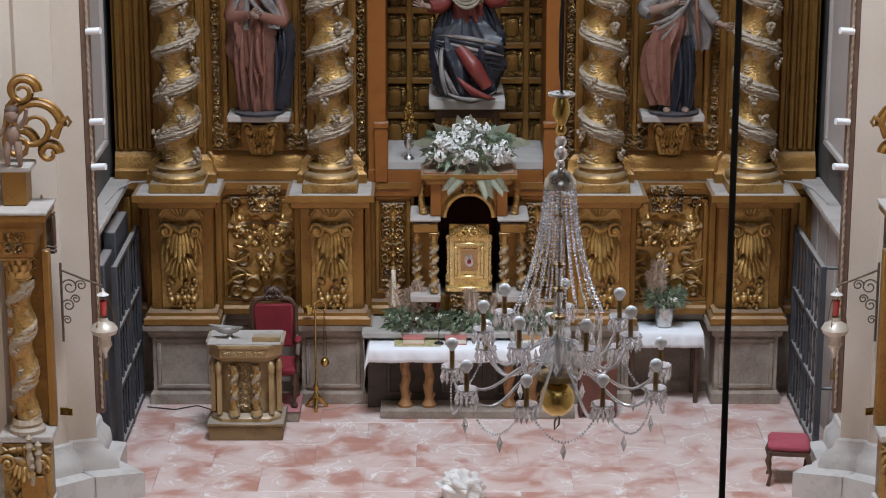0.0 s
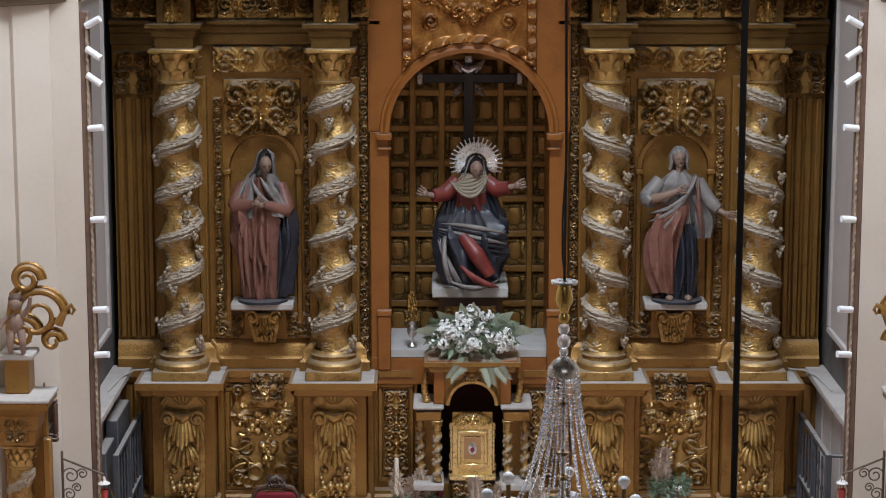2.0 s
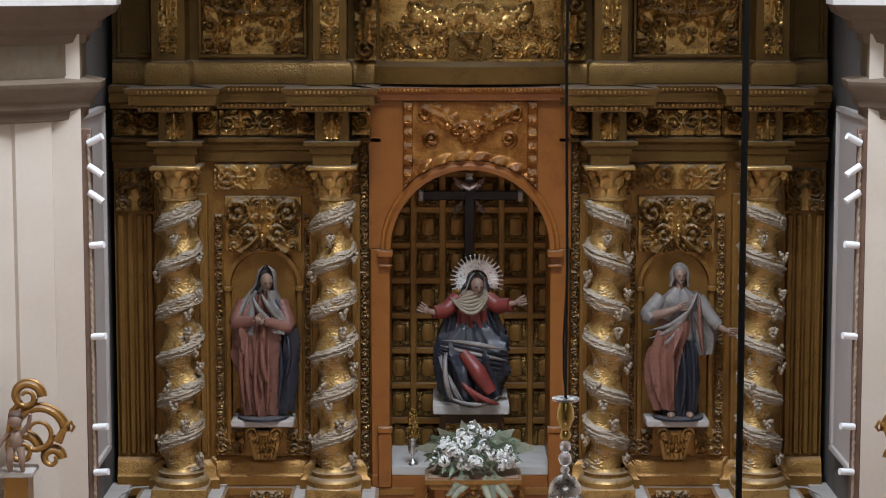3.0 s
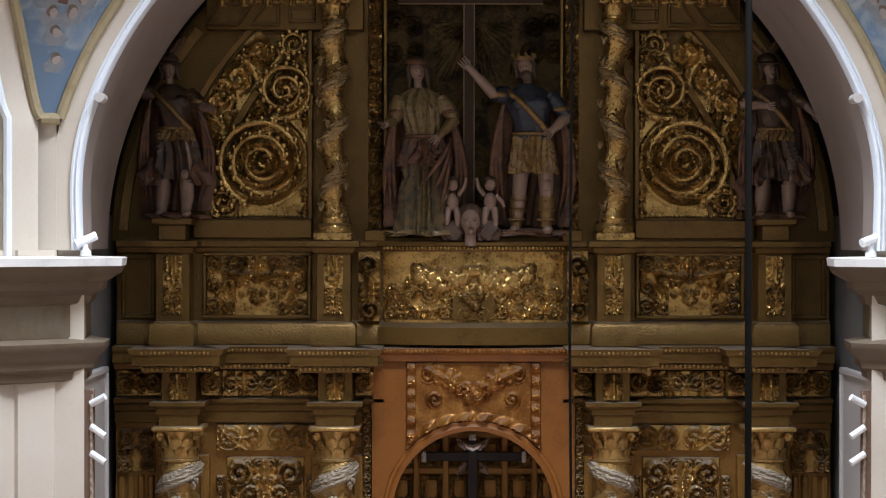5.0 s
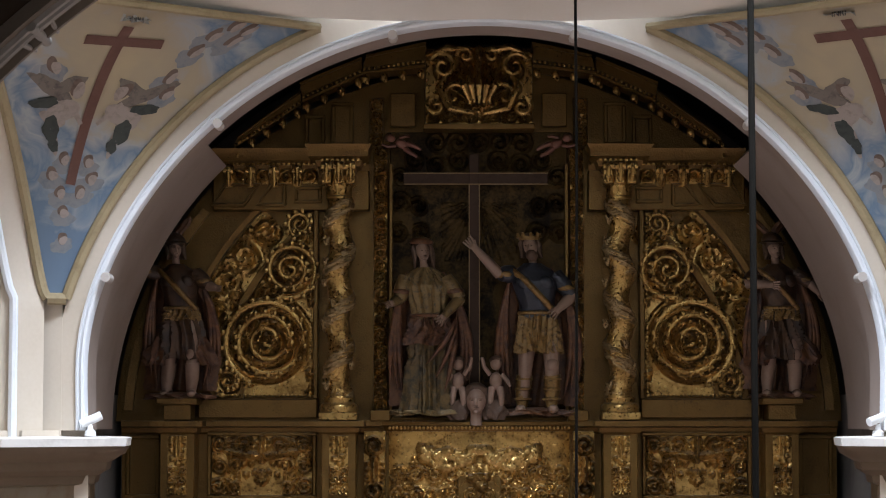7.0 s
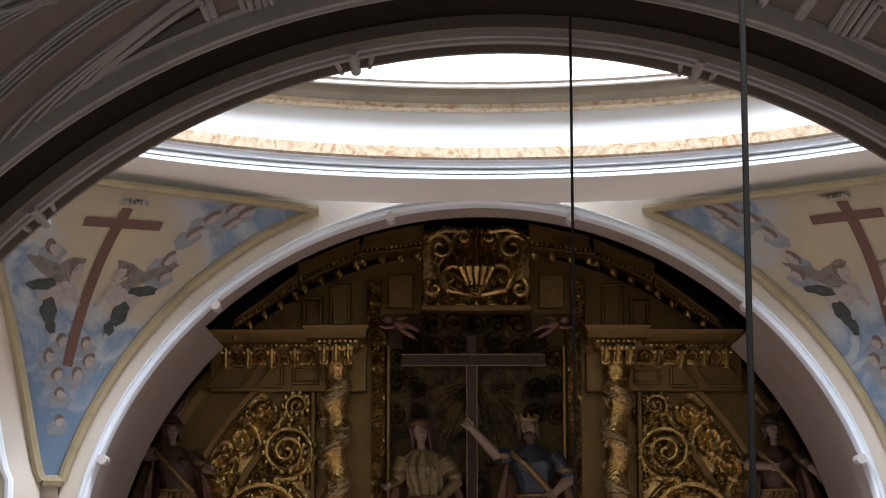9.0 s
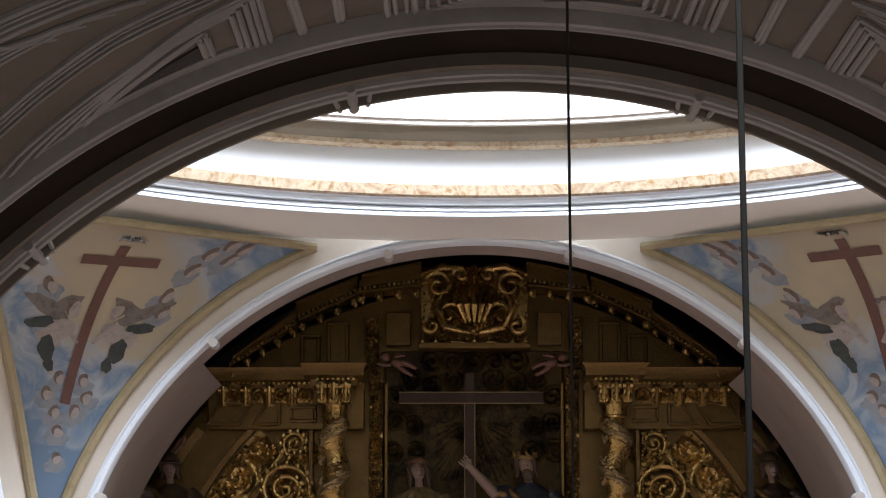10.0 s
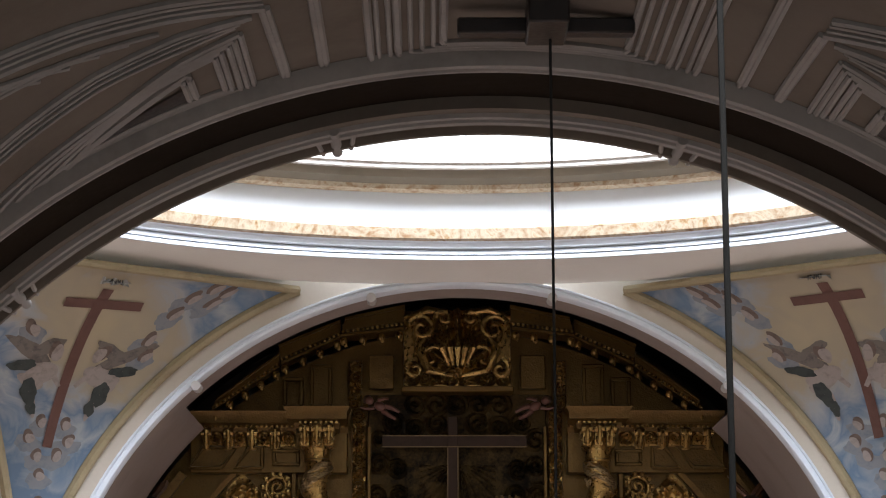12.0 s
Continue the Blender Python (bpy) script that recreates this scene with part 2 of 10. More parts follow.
MARBLE = marble_floor()


def fresco_mat():
    m = bpy.data.materials.new("sky_fresco")
    m.use_nodes = True
    n, l = m.node_tree.nodes, m.node_tree.links
    b = n["Principled BSDF"]
    g = n.new("ShaderNodeNewGeometry")
    a = n.new("ShaderNodeTexNoise")
    a.inputs["Scale"].default_value, a.inputs["Detail"].default_value, a.inputs["Distortion"].default_value = 2.2, 8, 1.2
    l.new(g.outputs["Position"], a.inputs["Vector"])
    sp = n.new("ShaderNodeSeparateXYZ")
    l.new(g.outputs["Position"], sp.inputs[0])
    ab = n.new("ShaderNodeMath")
    ab.operation = "ABSOLUTE"
    l.new(sp.outputs[0], ab.inputs[0])
    # golden glow of the painted heaven towards the middle of each field, blue cloud round it
    dx = n.new("ShaderNodeMath")
    dx.operation = "SUBTRACT"
    l.new(ab.outputs[0], dx.inputs[0])
    dx.inputs[1].default_value = 3.55
    dz = n.new("ShaderNodeMath")
    dz.operation = "SUBTRACT"
    l.new(sp.outputs[2], dz.inputs[0])
    dz.inputs[1].default_value = 12.25
    cb = n.new("ShaderNodeCombineXYZ")
    l.new(dx.outputs[0], cb.inputs[0])
    l.new(dz.outputs[0], cb.inputs[1])
    ln = n.new("ShaderNodeVectorMath")
    ln.operation = "LENGTH"
    l.new(cb.outputs[0], ln.inputs[0])
    ad = n.new("ShaderNodeMath")
    ad.operation = "MULTIPLY_ADD"
    l.new(a.outputs[0], ad.inputs[0])
    ad.inputs[1].default_value = 1.1
    l.new(ln.outputs["Value"], ad.inputs[2])
    mr = n.new("ShaderNodeMapRange")
    mr.inputs["From Min"].default_value, mr.inputs["From Max"].default_value = 0.3, 2.3
    l.new(ad.outputs[0], mr.inputs["Value"])
    r = n.new("ShaderNodeValToRGB")
    els = [(0.0, (0.44, 0.35, 0.215)), (0.4, (0.36, 0.30, 0.215)), (0.52, (0.33, 0.33, 0.33)), (0.62, (0.145, 0.20, 0.275)), (0.7, (0.33, 0.345, 0.355)), (0.8, (0.135, 0.195, 0.275)), (0.9, (0.25, 0.28, 0.315)), (0.97, (0.125, 0.18, 0.255))]
    while len(r.color_ramp.elements) < len(els):
        r.color_ramp.elements.new(0.5)
    for e, (p, c) in zip(r.color_ramp.elements, els):
        e.position, e.color = p, (*c, 1)
    l.new(mr.outputs[0], r.inputs[0])
    l.new(r.outputs[0], b.inputs["Base Color"])
    b.inputs["Roughness"].default_value = 0.8
    return m


FRESCO = fresco_mat()

PALELEAF = mat("pale_sage_leaf", [(0.3, (0.2, 0.25, 0.17)), (0.7, (0.36, 0.4, 0.3))], 0.6, 0, 20, 0, 60)
RECESS = mat("dark_red_velvet", [(0.3, (0.02, 0.005, 0.005)), (0.7, (0.045, 0.01, 0.01))], 0.9, 0, 5, 0.1, 60)
GOLDLEAF = mat("fresh_gold_leaf", [(0.3, (0.62, 0.42, 0.14)), (0.7, (0.8, 0.6, 0.26))], 0.3, 0.7, 6, 0.08, 30)
DARKSTONE = mat("dark_brown_stone", [(0.3, (0.04, 0.032, 0.026)), (0.7, (0.1, 0.08, 0.065))], 0.7, 0, 3, 0.2, 30)
WHITESTONE2 = mat("dusty_pale_slab", [(0.3, (0.3, 0.27, 0.24)), (0.7, (0.42, 0.39, 0.35))], 0.7, 0, 3, 0.15, 30)
RUNNER = mat("embroidered_runner", [(0.3, (0.08, 0.14, 0.09)), (0.5, (0.55, 0.48, 0.34)), (0.8, (0.36, 0.33, 0.12))], 0.9, 0, 14, 0.1, 60)


def glow_mat(name, colour, strength):
    m = bpy.data.materials.new(name)
    m.use_nodes = True
    b = m.node_tree.nodes["Principled BSDF"]
    b.inputs["Base Color"].default_value = (0, 0, 0, 1)
    b.inputs["Emission Color"].default_value = (*colour, 1)
    b.inputs["Emission Strength"].default_value = strength
    return m


GLOWSKY = glow_mat("white_sky", (0.93, 0.97, 1.0), 1.6)
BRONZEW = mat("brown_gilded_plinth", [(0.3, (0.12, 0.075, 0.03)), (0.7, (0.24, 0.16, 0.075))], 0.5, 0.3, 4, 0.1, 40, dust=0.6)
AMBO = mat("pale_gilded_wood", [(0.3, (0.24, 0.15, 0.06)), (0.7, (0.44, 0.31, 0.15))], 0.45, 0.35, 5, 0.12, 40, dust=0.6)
PEWTER = mat("dull_pewter", [(0.3, (0.2, 0.195, 0.18)), (0.7, (0.4, 0.39, 0.36))], 0.45, 0.6, 8, 0.1, 40)
WOODRED = mat("red_brown_wood", [(0.3, (0.07, 0.022, 0.015)), (0.7, (0.14, 0.05, 0.032))], 0.5, 0, 5, 0.1, 50)
FRAMEBR = mat("red_brown_frame", [(0.3, (0.09, 0.05, 0.035)), (0.7, (0.17, 0.1, 0.07))], 0.55, 0, 5, 0.1, 50)
FRAMEG = mat("dull_gilded_edge", [(0.3, (0.2, 0.15, 0.1)), (0.7, (0.42, 0.35, 0.26))], 0.5, 0.3, 8, 0.1, 50)
LAMPM = mat("cream_silvered_metal", [(0.3, (0.4, 0.33, 0.25)), (0.7, (0.6, 0.53, 0.44))], 0.4, 0.3, 8, 0.05, 40)
REDGLASS = mat("red_glass", [(0.3, (0.3, 0.02, 0.02)), (0.7, (0.45, 0.05, 0.04))], 0.15, 0, 5, 0.0, 50)
CROSSP = mat("painted_cross_brown", [(0.3, (0.085, 0.035, 0.025)), (0.7, (0.13, 0.06, 0.045))], 0.8, 0, 5, 0.05, 50)
CLOUDP = mat("painted_pale_cloud", [(0.3, (0.12, 0.155, 0.20)), (0.7, (0.22, 0.225, 0.235))], 0.85, 0, 12, 0.05, 50)
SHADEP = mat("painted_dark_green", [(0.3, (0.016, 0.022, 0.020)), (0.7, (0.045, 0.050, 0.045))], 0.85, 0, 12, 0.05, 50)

# cream plaster lightened to hold the light bounced onto the ring's underside
PLASTERU = mat("bounce_lit_cream_plaster", [(0.3, (0.76, 0.71, 0.63)), (0.7, (0.82, 0.78, 0.71))], 0.85, 0, 0.8, 0.06, 25)
# near-black colour stands for the dark gap over the altarpiece
VAULTP = mat("shade_blackened_vault", [(0.3, (0.012, 0.010, 0.008)), (0.7, (0.03, 0.024, 0.02))], 0.85, 0, 1.0, 0.1, 20)
# vine gilding for the attic columns, darkened to hold the shade up there
VINEUP = mat("shade_darkened_vine_gilding", [(0.4, (0.09, 0.05, 0.017)), (0.55, (0.21, 0.135, 0.055)), (0.75, (0.36, 0.25, 0.12))], 0.38, 0.5, 7, 0.2, 40, grain=0.5, dust=0.2)
FIGGOLD = mat("worn_gilded_cloth", [(0.35, (0.022, 0.013, 0.008)), (0.55, (0.055, 0.034, 0.016)), (0.8, (0.23, 0.135, 0.042))], 0.38, 0.35, 22, 0.2, 40, grain=0.6)


# ---- mesh building ----
class Mesh:
    def __init__(self):
        self.v, self.f, self.m = [], [], []

    def add(self, vs, fs, mi=0):
        o = len(self.v)
        self.v += [tuple(p) for p in vs]
        self.f += [tuple(i + o for i in f) for f in fs]
        self.m += [mi] * len(fs)
        return self

    def box(self, x0, x1, y0, y1, z0, z1, b=0.0, mi=0):
        lo, hi = (x0, y0, z0), (x1, y1, z1)
        b = min(b, (x1 - x0) / 2.2, (y1 - y0) / 2.2, (z1 - z0) / 2.2)
        if b <= 0:
            vs = [(x, y, z) for x in (x0, x1) for y in (y0, y1) for z in (z0, z1)]
            return self.add(vs, [(0, 1, 3, 2), (4, 6, 7, 5), (0, 4, 5, 1), (2, 3, 7, 6), (0, 2, 6, 4), (1, 5, 7, 3)], mi)
        vs, ix = [], {}
        for c in range(8):
            s = (c >> 2 & 1, c >> 1 & 1, c & 1)
            for ax in range(3):
                p = []
                for k in range(3):
                    e = hi[k] if s[k] else lo[k]
                    p.append(e if k == ax else e + (-b if s[k] else b))
                ix[c, ax] = len(vs)
                vs.append(p)
        fs = []
        for ax in range(3):
            o = [k for k in range(3) if k != ax]
            for side in (0, 1):
                quad = []
                for u, w in ((0, 0), (1, 0), (1, 1), (0, 1)):
                    s = [0, 0, 0]
                    s[ax], s[o[0]], s[o[1]] = side, u, w
                    quad.append(ix[s[0] * 4 + s[1] * 2 + s[2], ax])
                fs.append(quad if (side == 1) == (ax != 1) else quad[::-1])
        for ax in range(3):
            o = [k for k in range(3) if k != ax]
            for u in (0, 1):
                for w in (0, 1):
                    q = []
                    for e in (0, 1):
                        s = [0, 0, 0]
                        s[ax], s[o[0]], s[o[1]] = e, u, w
                        c = s[0] * 4 + s[1] * 2 + s[2]
                        q.append((ix[c, o[0]], ix[c, o[1]]))
                    fs.append((q[0][0], q[0][1], q[1][1], q[1][0]))
        for c in range(8):
            fs.append((ix[c, 0], ix[c, 1], ix[c, 2]))
        return self.add(vs, fs, mi)

    def grid(self, P, wrap_u=False, wrap_v=False, mi=0):
        """P: array (n, m, 3)."""
        P = np.asarray(P, float)
        n, m = P.shape[:2]
        fs = []
        for i in range(n if wrap_u else n - 1):
            for j in range(m if wrap_v else m - 1):
                a, b = i, (i + 1) % n
                c, d = j, (j + 1) % m
                fs.append((a * m + c, b * m + c, b * m + d, a * m + d))
        return self.add(P.reshape(-1, 3).tolist(), fs, mi)

    def lathe(self, prof, c=(0, 0, 0), seg=20, mi=0):
        a = np.linspace(0, 2 * np.pi, seg, endpoint=False)
        P = np.array([[(c[0] + r * np.cos(t), c[1] + r * np.sin(t), c[2] + z) for t in a] for r, z in prof])
        return self.grid(P, wrap_v=True, mi=mi)

    def tube(self, path, r, seg=8, mi=0, cap=True, flat=1.0):
        p = np.asarray(path, float)
        n = len(p)
        rr = np.full(n, r, float) if np.isscalar(r) else np.interp(np.linspace(0, 1, n), np.linspace(0, 1, len(r)), r)
        t = np.gradient(p, axis=0)
        t /= np.linalg.norm(t, axis=1)[:, None] + 1e-9
        ref = np.array([0, 1, 0.01]) if abs(t[:, 1]).mean() < 0.7 else np.array([0, 0.01, 1])
        u = np.cross(t, ref)
        u /= np.linalg.norm(u, axis=1)[:, None] + 1e-9
        w = np.cross(t, u)
        a = np.linspace(0, 2 * np.pi, seg, endpoint=False)
        P = p[:, None, :] + rr[:, None, None] * (np.cos(a)[None, :, None] * u[:, None, :] + flat * np.sin(a)[None, :, None] * w[:, None, :])
        o = len(self.v)
        self.grid(P, wrap_v=True, mi=mi)
        if cap:
            self.f += [tuple(o + k for k in range(seg)), tuple(o + (n - 1) * seg + k for k in reversed(range(seg)))]
            self.m += [mi, mi]
        return self

    def ball(self, c, r, seg=12, rings=8, mi=0):
        r = (r, r, r) if np.isscalar(r) else r
        P = [[(c[0] + r[0] * math.sin(b) * math.cos(a), c[1] + r[1] * math.sin(b) * math.sin(a), c[2] + r[2] * math.cos(b))
              for a in np.linspace(0, 2 * np.pi, seg, endpoint=False)] for b in np.linspace(0.02, np.pi - 0.02, rings)]
        return self.grid(P, wrap_v=True, mi=mi)

    def sweep(self, plan, prof, mi=0, cap=True):
        """A moulding: profile (out, z) along a plan line (x, y); out is to the right of the way."""
        p = np.asarray(plan, float)
        p = p[np.r_[True, np.linalg.norm(np.diff(p, axis=0), axis=1) > 1e-6]]
        d = np.diff(p, axis=0)
        d /= np.linalg.norm(d, axis=1)[:, None]
        nrm = np.stack([d[:, 1], -d[:, 0]], 1)
        off = np.empty_like(p)
        off[0], off[-1] = nrm[0], nrm[-1]
        for i in range(1, len(p) - 1):
            s = nrm[i - 1] + nrm[i]
            off[i] = s / max(0.3, 1 + nrm[i - 1] @ nrm[i])
        P = np.array([[(q[0] + o * k[0], q[1] + o * k[1], z) for o, z in prof] for q, k in zip(p, off)])
        o0, m = len(self.v), len(prof)
        self.grid(P, mi=mi)
        if cap:
            self.f += [tuple(o0 + k for k in range(m)), tuple(o0 + (len(p) - 1) * m + k for k in reversed(range(m)))]
            self.m += [mi, mi]
        return self

    def arc_sweep(self, prof, cx, cz, y, a0, a1, seg=48, mi=0, sx=1.0, cap=True):
        """Profile (radius, y offset) turned in a plane of constant y, from angle a0 to a1 (degrees, 90 is up)."""
        P = np.array([[(cx + sx * r * math.cos(radians(a)), y + o, cz + r * math.sin(radians(a))) for r, o in prof] for a in np.linspace(a0, a1, seg)])
        o0, m = len(self.v), len(prof)
        self.grid(P, mi=mi)
        if cap:
            self.f += [tuple(o0 + k for k in range(m)), tuple(o0 + (seg - 1) * m + k for k in reversed(range(m)))]
            self.m += [mi, mi]
        return self

    def moved(self, dx=0, dy=0, dz=0, s=1.0):
        self.v = [(x * s + dx, y * s + dy, z * s + dz) for x, y, z in self.v]
        return self

    def data(self, name, mats, smooth=False):
        me = bpy.data.meshes.new(name)
        me.from_pydata(self.v, [], self.f)
        for q in mats if isinstance(mats, (list, tuple)) else [mats]:
            me.materials.append(q)
        me.polygons.foreach_set("material_index", self.m)
        b = bmesh.new()
        b.from_mesh(me)
        bmesh.ops.recalc_face_normals(b, faces=b.faces)
        b.to_mesh(me)
        b.free()
        if smooth:
            me.shade_smooth()
            me.set_sharp_from_angle(angle=radians(smooth if smooth > 1 else 40))
        me.update()
        return me


def part(name, mesh, mats, parent=None, label="", at=None, rz=0, smooth=40):
    me = mesh if isinstance(mesh, bpy.types.Mesh) else mesh.data(name, mats, smooth)
    ob = new(name, me)
    if parent:
        ob.parent = parent
    if at or rz:
        ob.matrix_basis = pose(*(at or (0, 0, 0)), 0, 0, rz)
    return tagged(ob, label)


def thing(name, label, category, at=(0, 0, 0), group="", rz=0):
    ob = new(name)
    ob.matrix_basis = pose(*at, 0, 0, rz)
    return tagged(ob, label, category, group)


def setting(name, mesh, mats, label, category, smooth=40):
    return tagged(part(name, mesh, mats, smooth=smooth), label, category, kind="structure")


# ---- carved relief ----
def volute(X, Z, cx, cz, R, hand=1, turns=2.2, start=0.0):
    r, th = np.hypot(X - cx, Z - cz), np.arctan2(Z - cz, (X - cx) * hand) + start
    p = R / turns
    k = 0.5 + 0.5 * np.cos(2 * np.pi * (r / p - th / (2 * np.pi)))
    k = k ** 0.7 * (1 + 0.12 * np.cos(9 * th + 5 * r / p))
    edge = np.clip((R - r) / (0.18 * R), 0, 1)
    eye = np.clip(1 - r / (0.3 * p), 0, 1)
    return np.maximum(k, eye) * edge * (0.7 + 0.3 * np.clip(1 - r / R, 0, 1))


def leaf(X, Z, cx, cz, length, wide, ang):
    c, s = math.cos(ang), math.sin(ang)
    u, v = ((X - cx) * c + (Z - cz) * s) / length, (-(X - cx) * s + (Z - cz) * c) / wide
    w = np.sqrt(np.clip(u * (1.15 - u) * 3.2, 0, 1)) * (1 + 0.18 * np.cos(26 * u))
    body = np.clip(1 - (np.abs(v) / np.maximum(w, 1e-3)) ** 2, 0, 1)
    return body * (0.65 + 0.35 * np.cos(8 * v)) * ((u > 0) & (u < 1.15))


def scrollwork(X, Z, x0, x1, z0, z1, cell, seed, mirror=True):
    """Rinceaux: volutes of both hands with leaves between them, mirrored on the panel's axis."""
    rng = np.random.RandomState(seed)
    xc = (x0 + x1) / 2
    A = np.abs(X - xc) if mirror else X - x0
    half = (x1 - x0) / 2 if mirror else x1 - x0
    nx, nz = max(1, round(half / cell)), max(1, round((z1 - z0) / cell))
    h = np.zeros_like(X)
    for i in range(nx):
        for j in range(nz):
            cx, cz = (i + 0.5) * half / nx, z0 + (j + 0.5) * (z1 - z0) / nz
            R = 0.56 * min(half / nx, (z1 - z0) / nz) * rng.uniform(0.85, 1.1)
            h = np.maximum(h, volute(A, Z, cx + rng.uniform(-0.1, 0.1) * R, cz + rng.uniform(-0.1, 0.1) * R, R, 1 if (i + j) % 2 else -1, rng.uniform(1.5, 2.3), rng.uniform(0, 6)))
            for k in range(3):
                h = np.maximum(h, 0.75 * leaf(A, Z, cx, cz, R * 1.55, R * 0.42, rng.uniform(0, 6.28)))
    return h


def garland(X, Z, cx, cz, w, drop, r, n, seed):
    rng = np.random.RandomState(seed)
    h = np.zeros_like(X)
    for k in range(n):
        u = rng.uniform(-1, 1)
        x, z, q = cx + u * w, cz - drop * (1 - u * u) + rng.uniform(-1, 1) * r * 1.4 * (1 - 0.5 * abs(u)), r * rng.uniform(0.55, 1)
        h = np.maximum(h, rng.uniform(0.7, 1) * np.sqrt(np.clip(1 - ((X - x) ** 2 + (Z - z) ** 2) / q ** 2, 0, 1)))
    return h


def chisel(X, Z):
    """Gouge marks of the carver: warped ridges a few centimetres wide."""
    wx = X + 0.03 * np.sin(23 * Z + 3 * np.sin(9 * X))
    wz = Z + 0.03 * np.sin(21 * X + 2 * np.sin(11 * Z))
    a, b = np.abs(np.sin(58 * wx + 2.5 * np.sin(31 * wz))), np.abs(np.sin(62 * wz + 2.5 * np.sin(27 * wx)))
    return 0.8 + 0.25 * np.sqrt(a * b)


def carved(x0, x1, z0, z1, y, depth, field, step=0.016, back=0.05, mesh=None, mi=0):
    """A relief panel that faces -y: height field in metres over its rectangle, with closed sides."""
    nx, nz = max(4, int((x1 - x0) / step)), max(4, int((z1 - z0) / step))
    xs, zs = np.linspace(x0, x1, nx), np.linspace(z0, z1, nz)
    X, Z = np.meshgrid(xs, zs, indexing="ij")
    h = np.asarray(field(X, Z))
    Y = y - 1.3 * depth * h * np.where(h > 0.1, chisel(X, Z), 1.0)
    Y[0, :] = Y[-1, :] = y + back
    Y[:, 0] = Y[:, -1] = y + back
    m = mesh or Mesh()
    return m.grid(np.stack([X, Y, Z], -1), mi=mi)


# ---- the building ----
AX, CZ = 0.0, 8.62            # axis of the church, springing of the great arch
YF, YB = 22.4, 26.35          # face of the presbytery arch, back wall


def build_floor():
    fl = new("floor")
    tagged(fl, "rose and white veined marble slab floor", "floor", kind="structure")
    part("floor_bed", Mesh().box(-9, 9, -3, 27, -0.3, -0.012), STONE, fl)
    slab = {}
    w = 1.15
    for j in range(7):
        for i in range(-4, 4):
            y0, x0 = 21.0 + 0.75 * j, i * w + (0.5 * w if j % 2 else 0)
            if "s" not in slab:
                slab["s"] = Mesh().box(0.0015, w - 0.0015, 0.0015, 0.7485, -0.05, 0, 0.002).data("slab", MARBLE)
            part("slab", slab["s"], None, fl, at=(x0, y0, random.uniform(-0.001, 0.001)))
    part("nave_paving", Mesh().box(-9, 9, -3, 20.99, -0.05, 0), MARBLE, fl)


def pier_plan(s):
    """Plan of a crossing pier, s = -1 left, 1 right, from the presbytery round to the transept."""
    return [(s * x, y) for x, y in ((4.12, 23.3), (4.12, 22.62), (4.02, 22.5), (4.3, 22.42), (4.3, 22.36), (4.62, 22.1), (4.66, 22.12), (4.85, 21.86), (5.9, 21.86))]


def build_piers():
    for s in (-1, 1):
        name = "pier_west" if s < 0 else "pier_east"
        plan = pier_plan(s)
        back = [(s * 5.9, 23.3)]
        m = Mesh()
        pl = plan + back
        n = len(pl)
        m.add([(x, y, 0) for x, y in pl] + [(x, y, CZ) for x, y in pl], [(i, (i + 1) % n, n + (i + 1) % n, n + i) for i in range(n)] + [tuple(range(n)), tuple(range(n, 2 * n))])
        setting(name, m, PLASTER, "cream plastered crossing pier with chamfered pilasters", "pier", smooth=0)
        way = [(s * x, y) for x, y in ((4.12, 23.3), (4.06, 22.62), (4.5, 22.16), (4.85, 21.86), (5.9, 21.86))]
        way = way if s > 0 else way[::-1]
        low = [(0.0, 7.28), (0.05, 7.3), (0.06, 7.38), (0.12, 7.42), (0.13, 7.5), (0.22, 7.6), (0.24, 7.68), (0.03, 7.72)]
        fr = [(0.03, 7.72), (0.04, 7.74), (0.04, 8.06), (0.08, 8.08)]
        top = [(0.08, 8.08), (0.1, 8.16), (0.2, 8.22), (0.22, 8.3), (0.36, 8.38), (0.4, 8.46)]
        slab = [(0.41, 8.46), (0.42, 8.54), (0.40, 8.55), (-0.02, 8.56)]
        t = new("impost_west" if s < 0 else "impost_east")
        tagged(t, "moulded impost with a tan marbled frieze and white top slab", "impost", kind="structure")
        part("lower_moulding", Mesh().sweep(way, low, cap=False), BEIGE, t)
        part("frieze", Mesh().sweep(way, fr, cap=False), TANMARBLE, t, "tan marbled frieze")
        part("cornice", Mesh().sweep(way, top, cap=False), BEIGE, t)
        part("top_slab", Mesh().sweep(way, slab, cap=False), WHITESTONE, t, "white top slab")
        way = plan if s > 0 else plan[::-1]
        base = [(0.0, 0.62), (0.03, 0.6), (0.05, 0.52), (0.12, 0.46), (0.14, 0.36), (0.14, 0.3), (0.3, 0.28), (0.3, 0.0)]
        setting("pier_base_west" if s < 0 else "pier_base_east", Mesh().sweep(way, base[::-1], cap=False), STONEW, "worn pale stone pier base with steps", "pier base")


STONEW = mat("pale_worn_stone", [(0.3, (0.360, 0.333, 0.306)), (0.7, (0.540, 0.512, 0.478))], 0.75, 0, 4, 0.4, 30)


def stilted(m, d=0.13, cz=CZ):
    """Draws the feet of an arch inwards, as a stilted arch has them."""
    v = []
    for x, y, z in m.v:
        a = math.degrees(math.atan2(abs(z - cz), abs(x)))
        v.append((x - math.copysign(d * math.exp(-(a / 11) ** 2), x), y, z))
    m.v = v
    return m


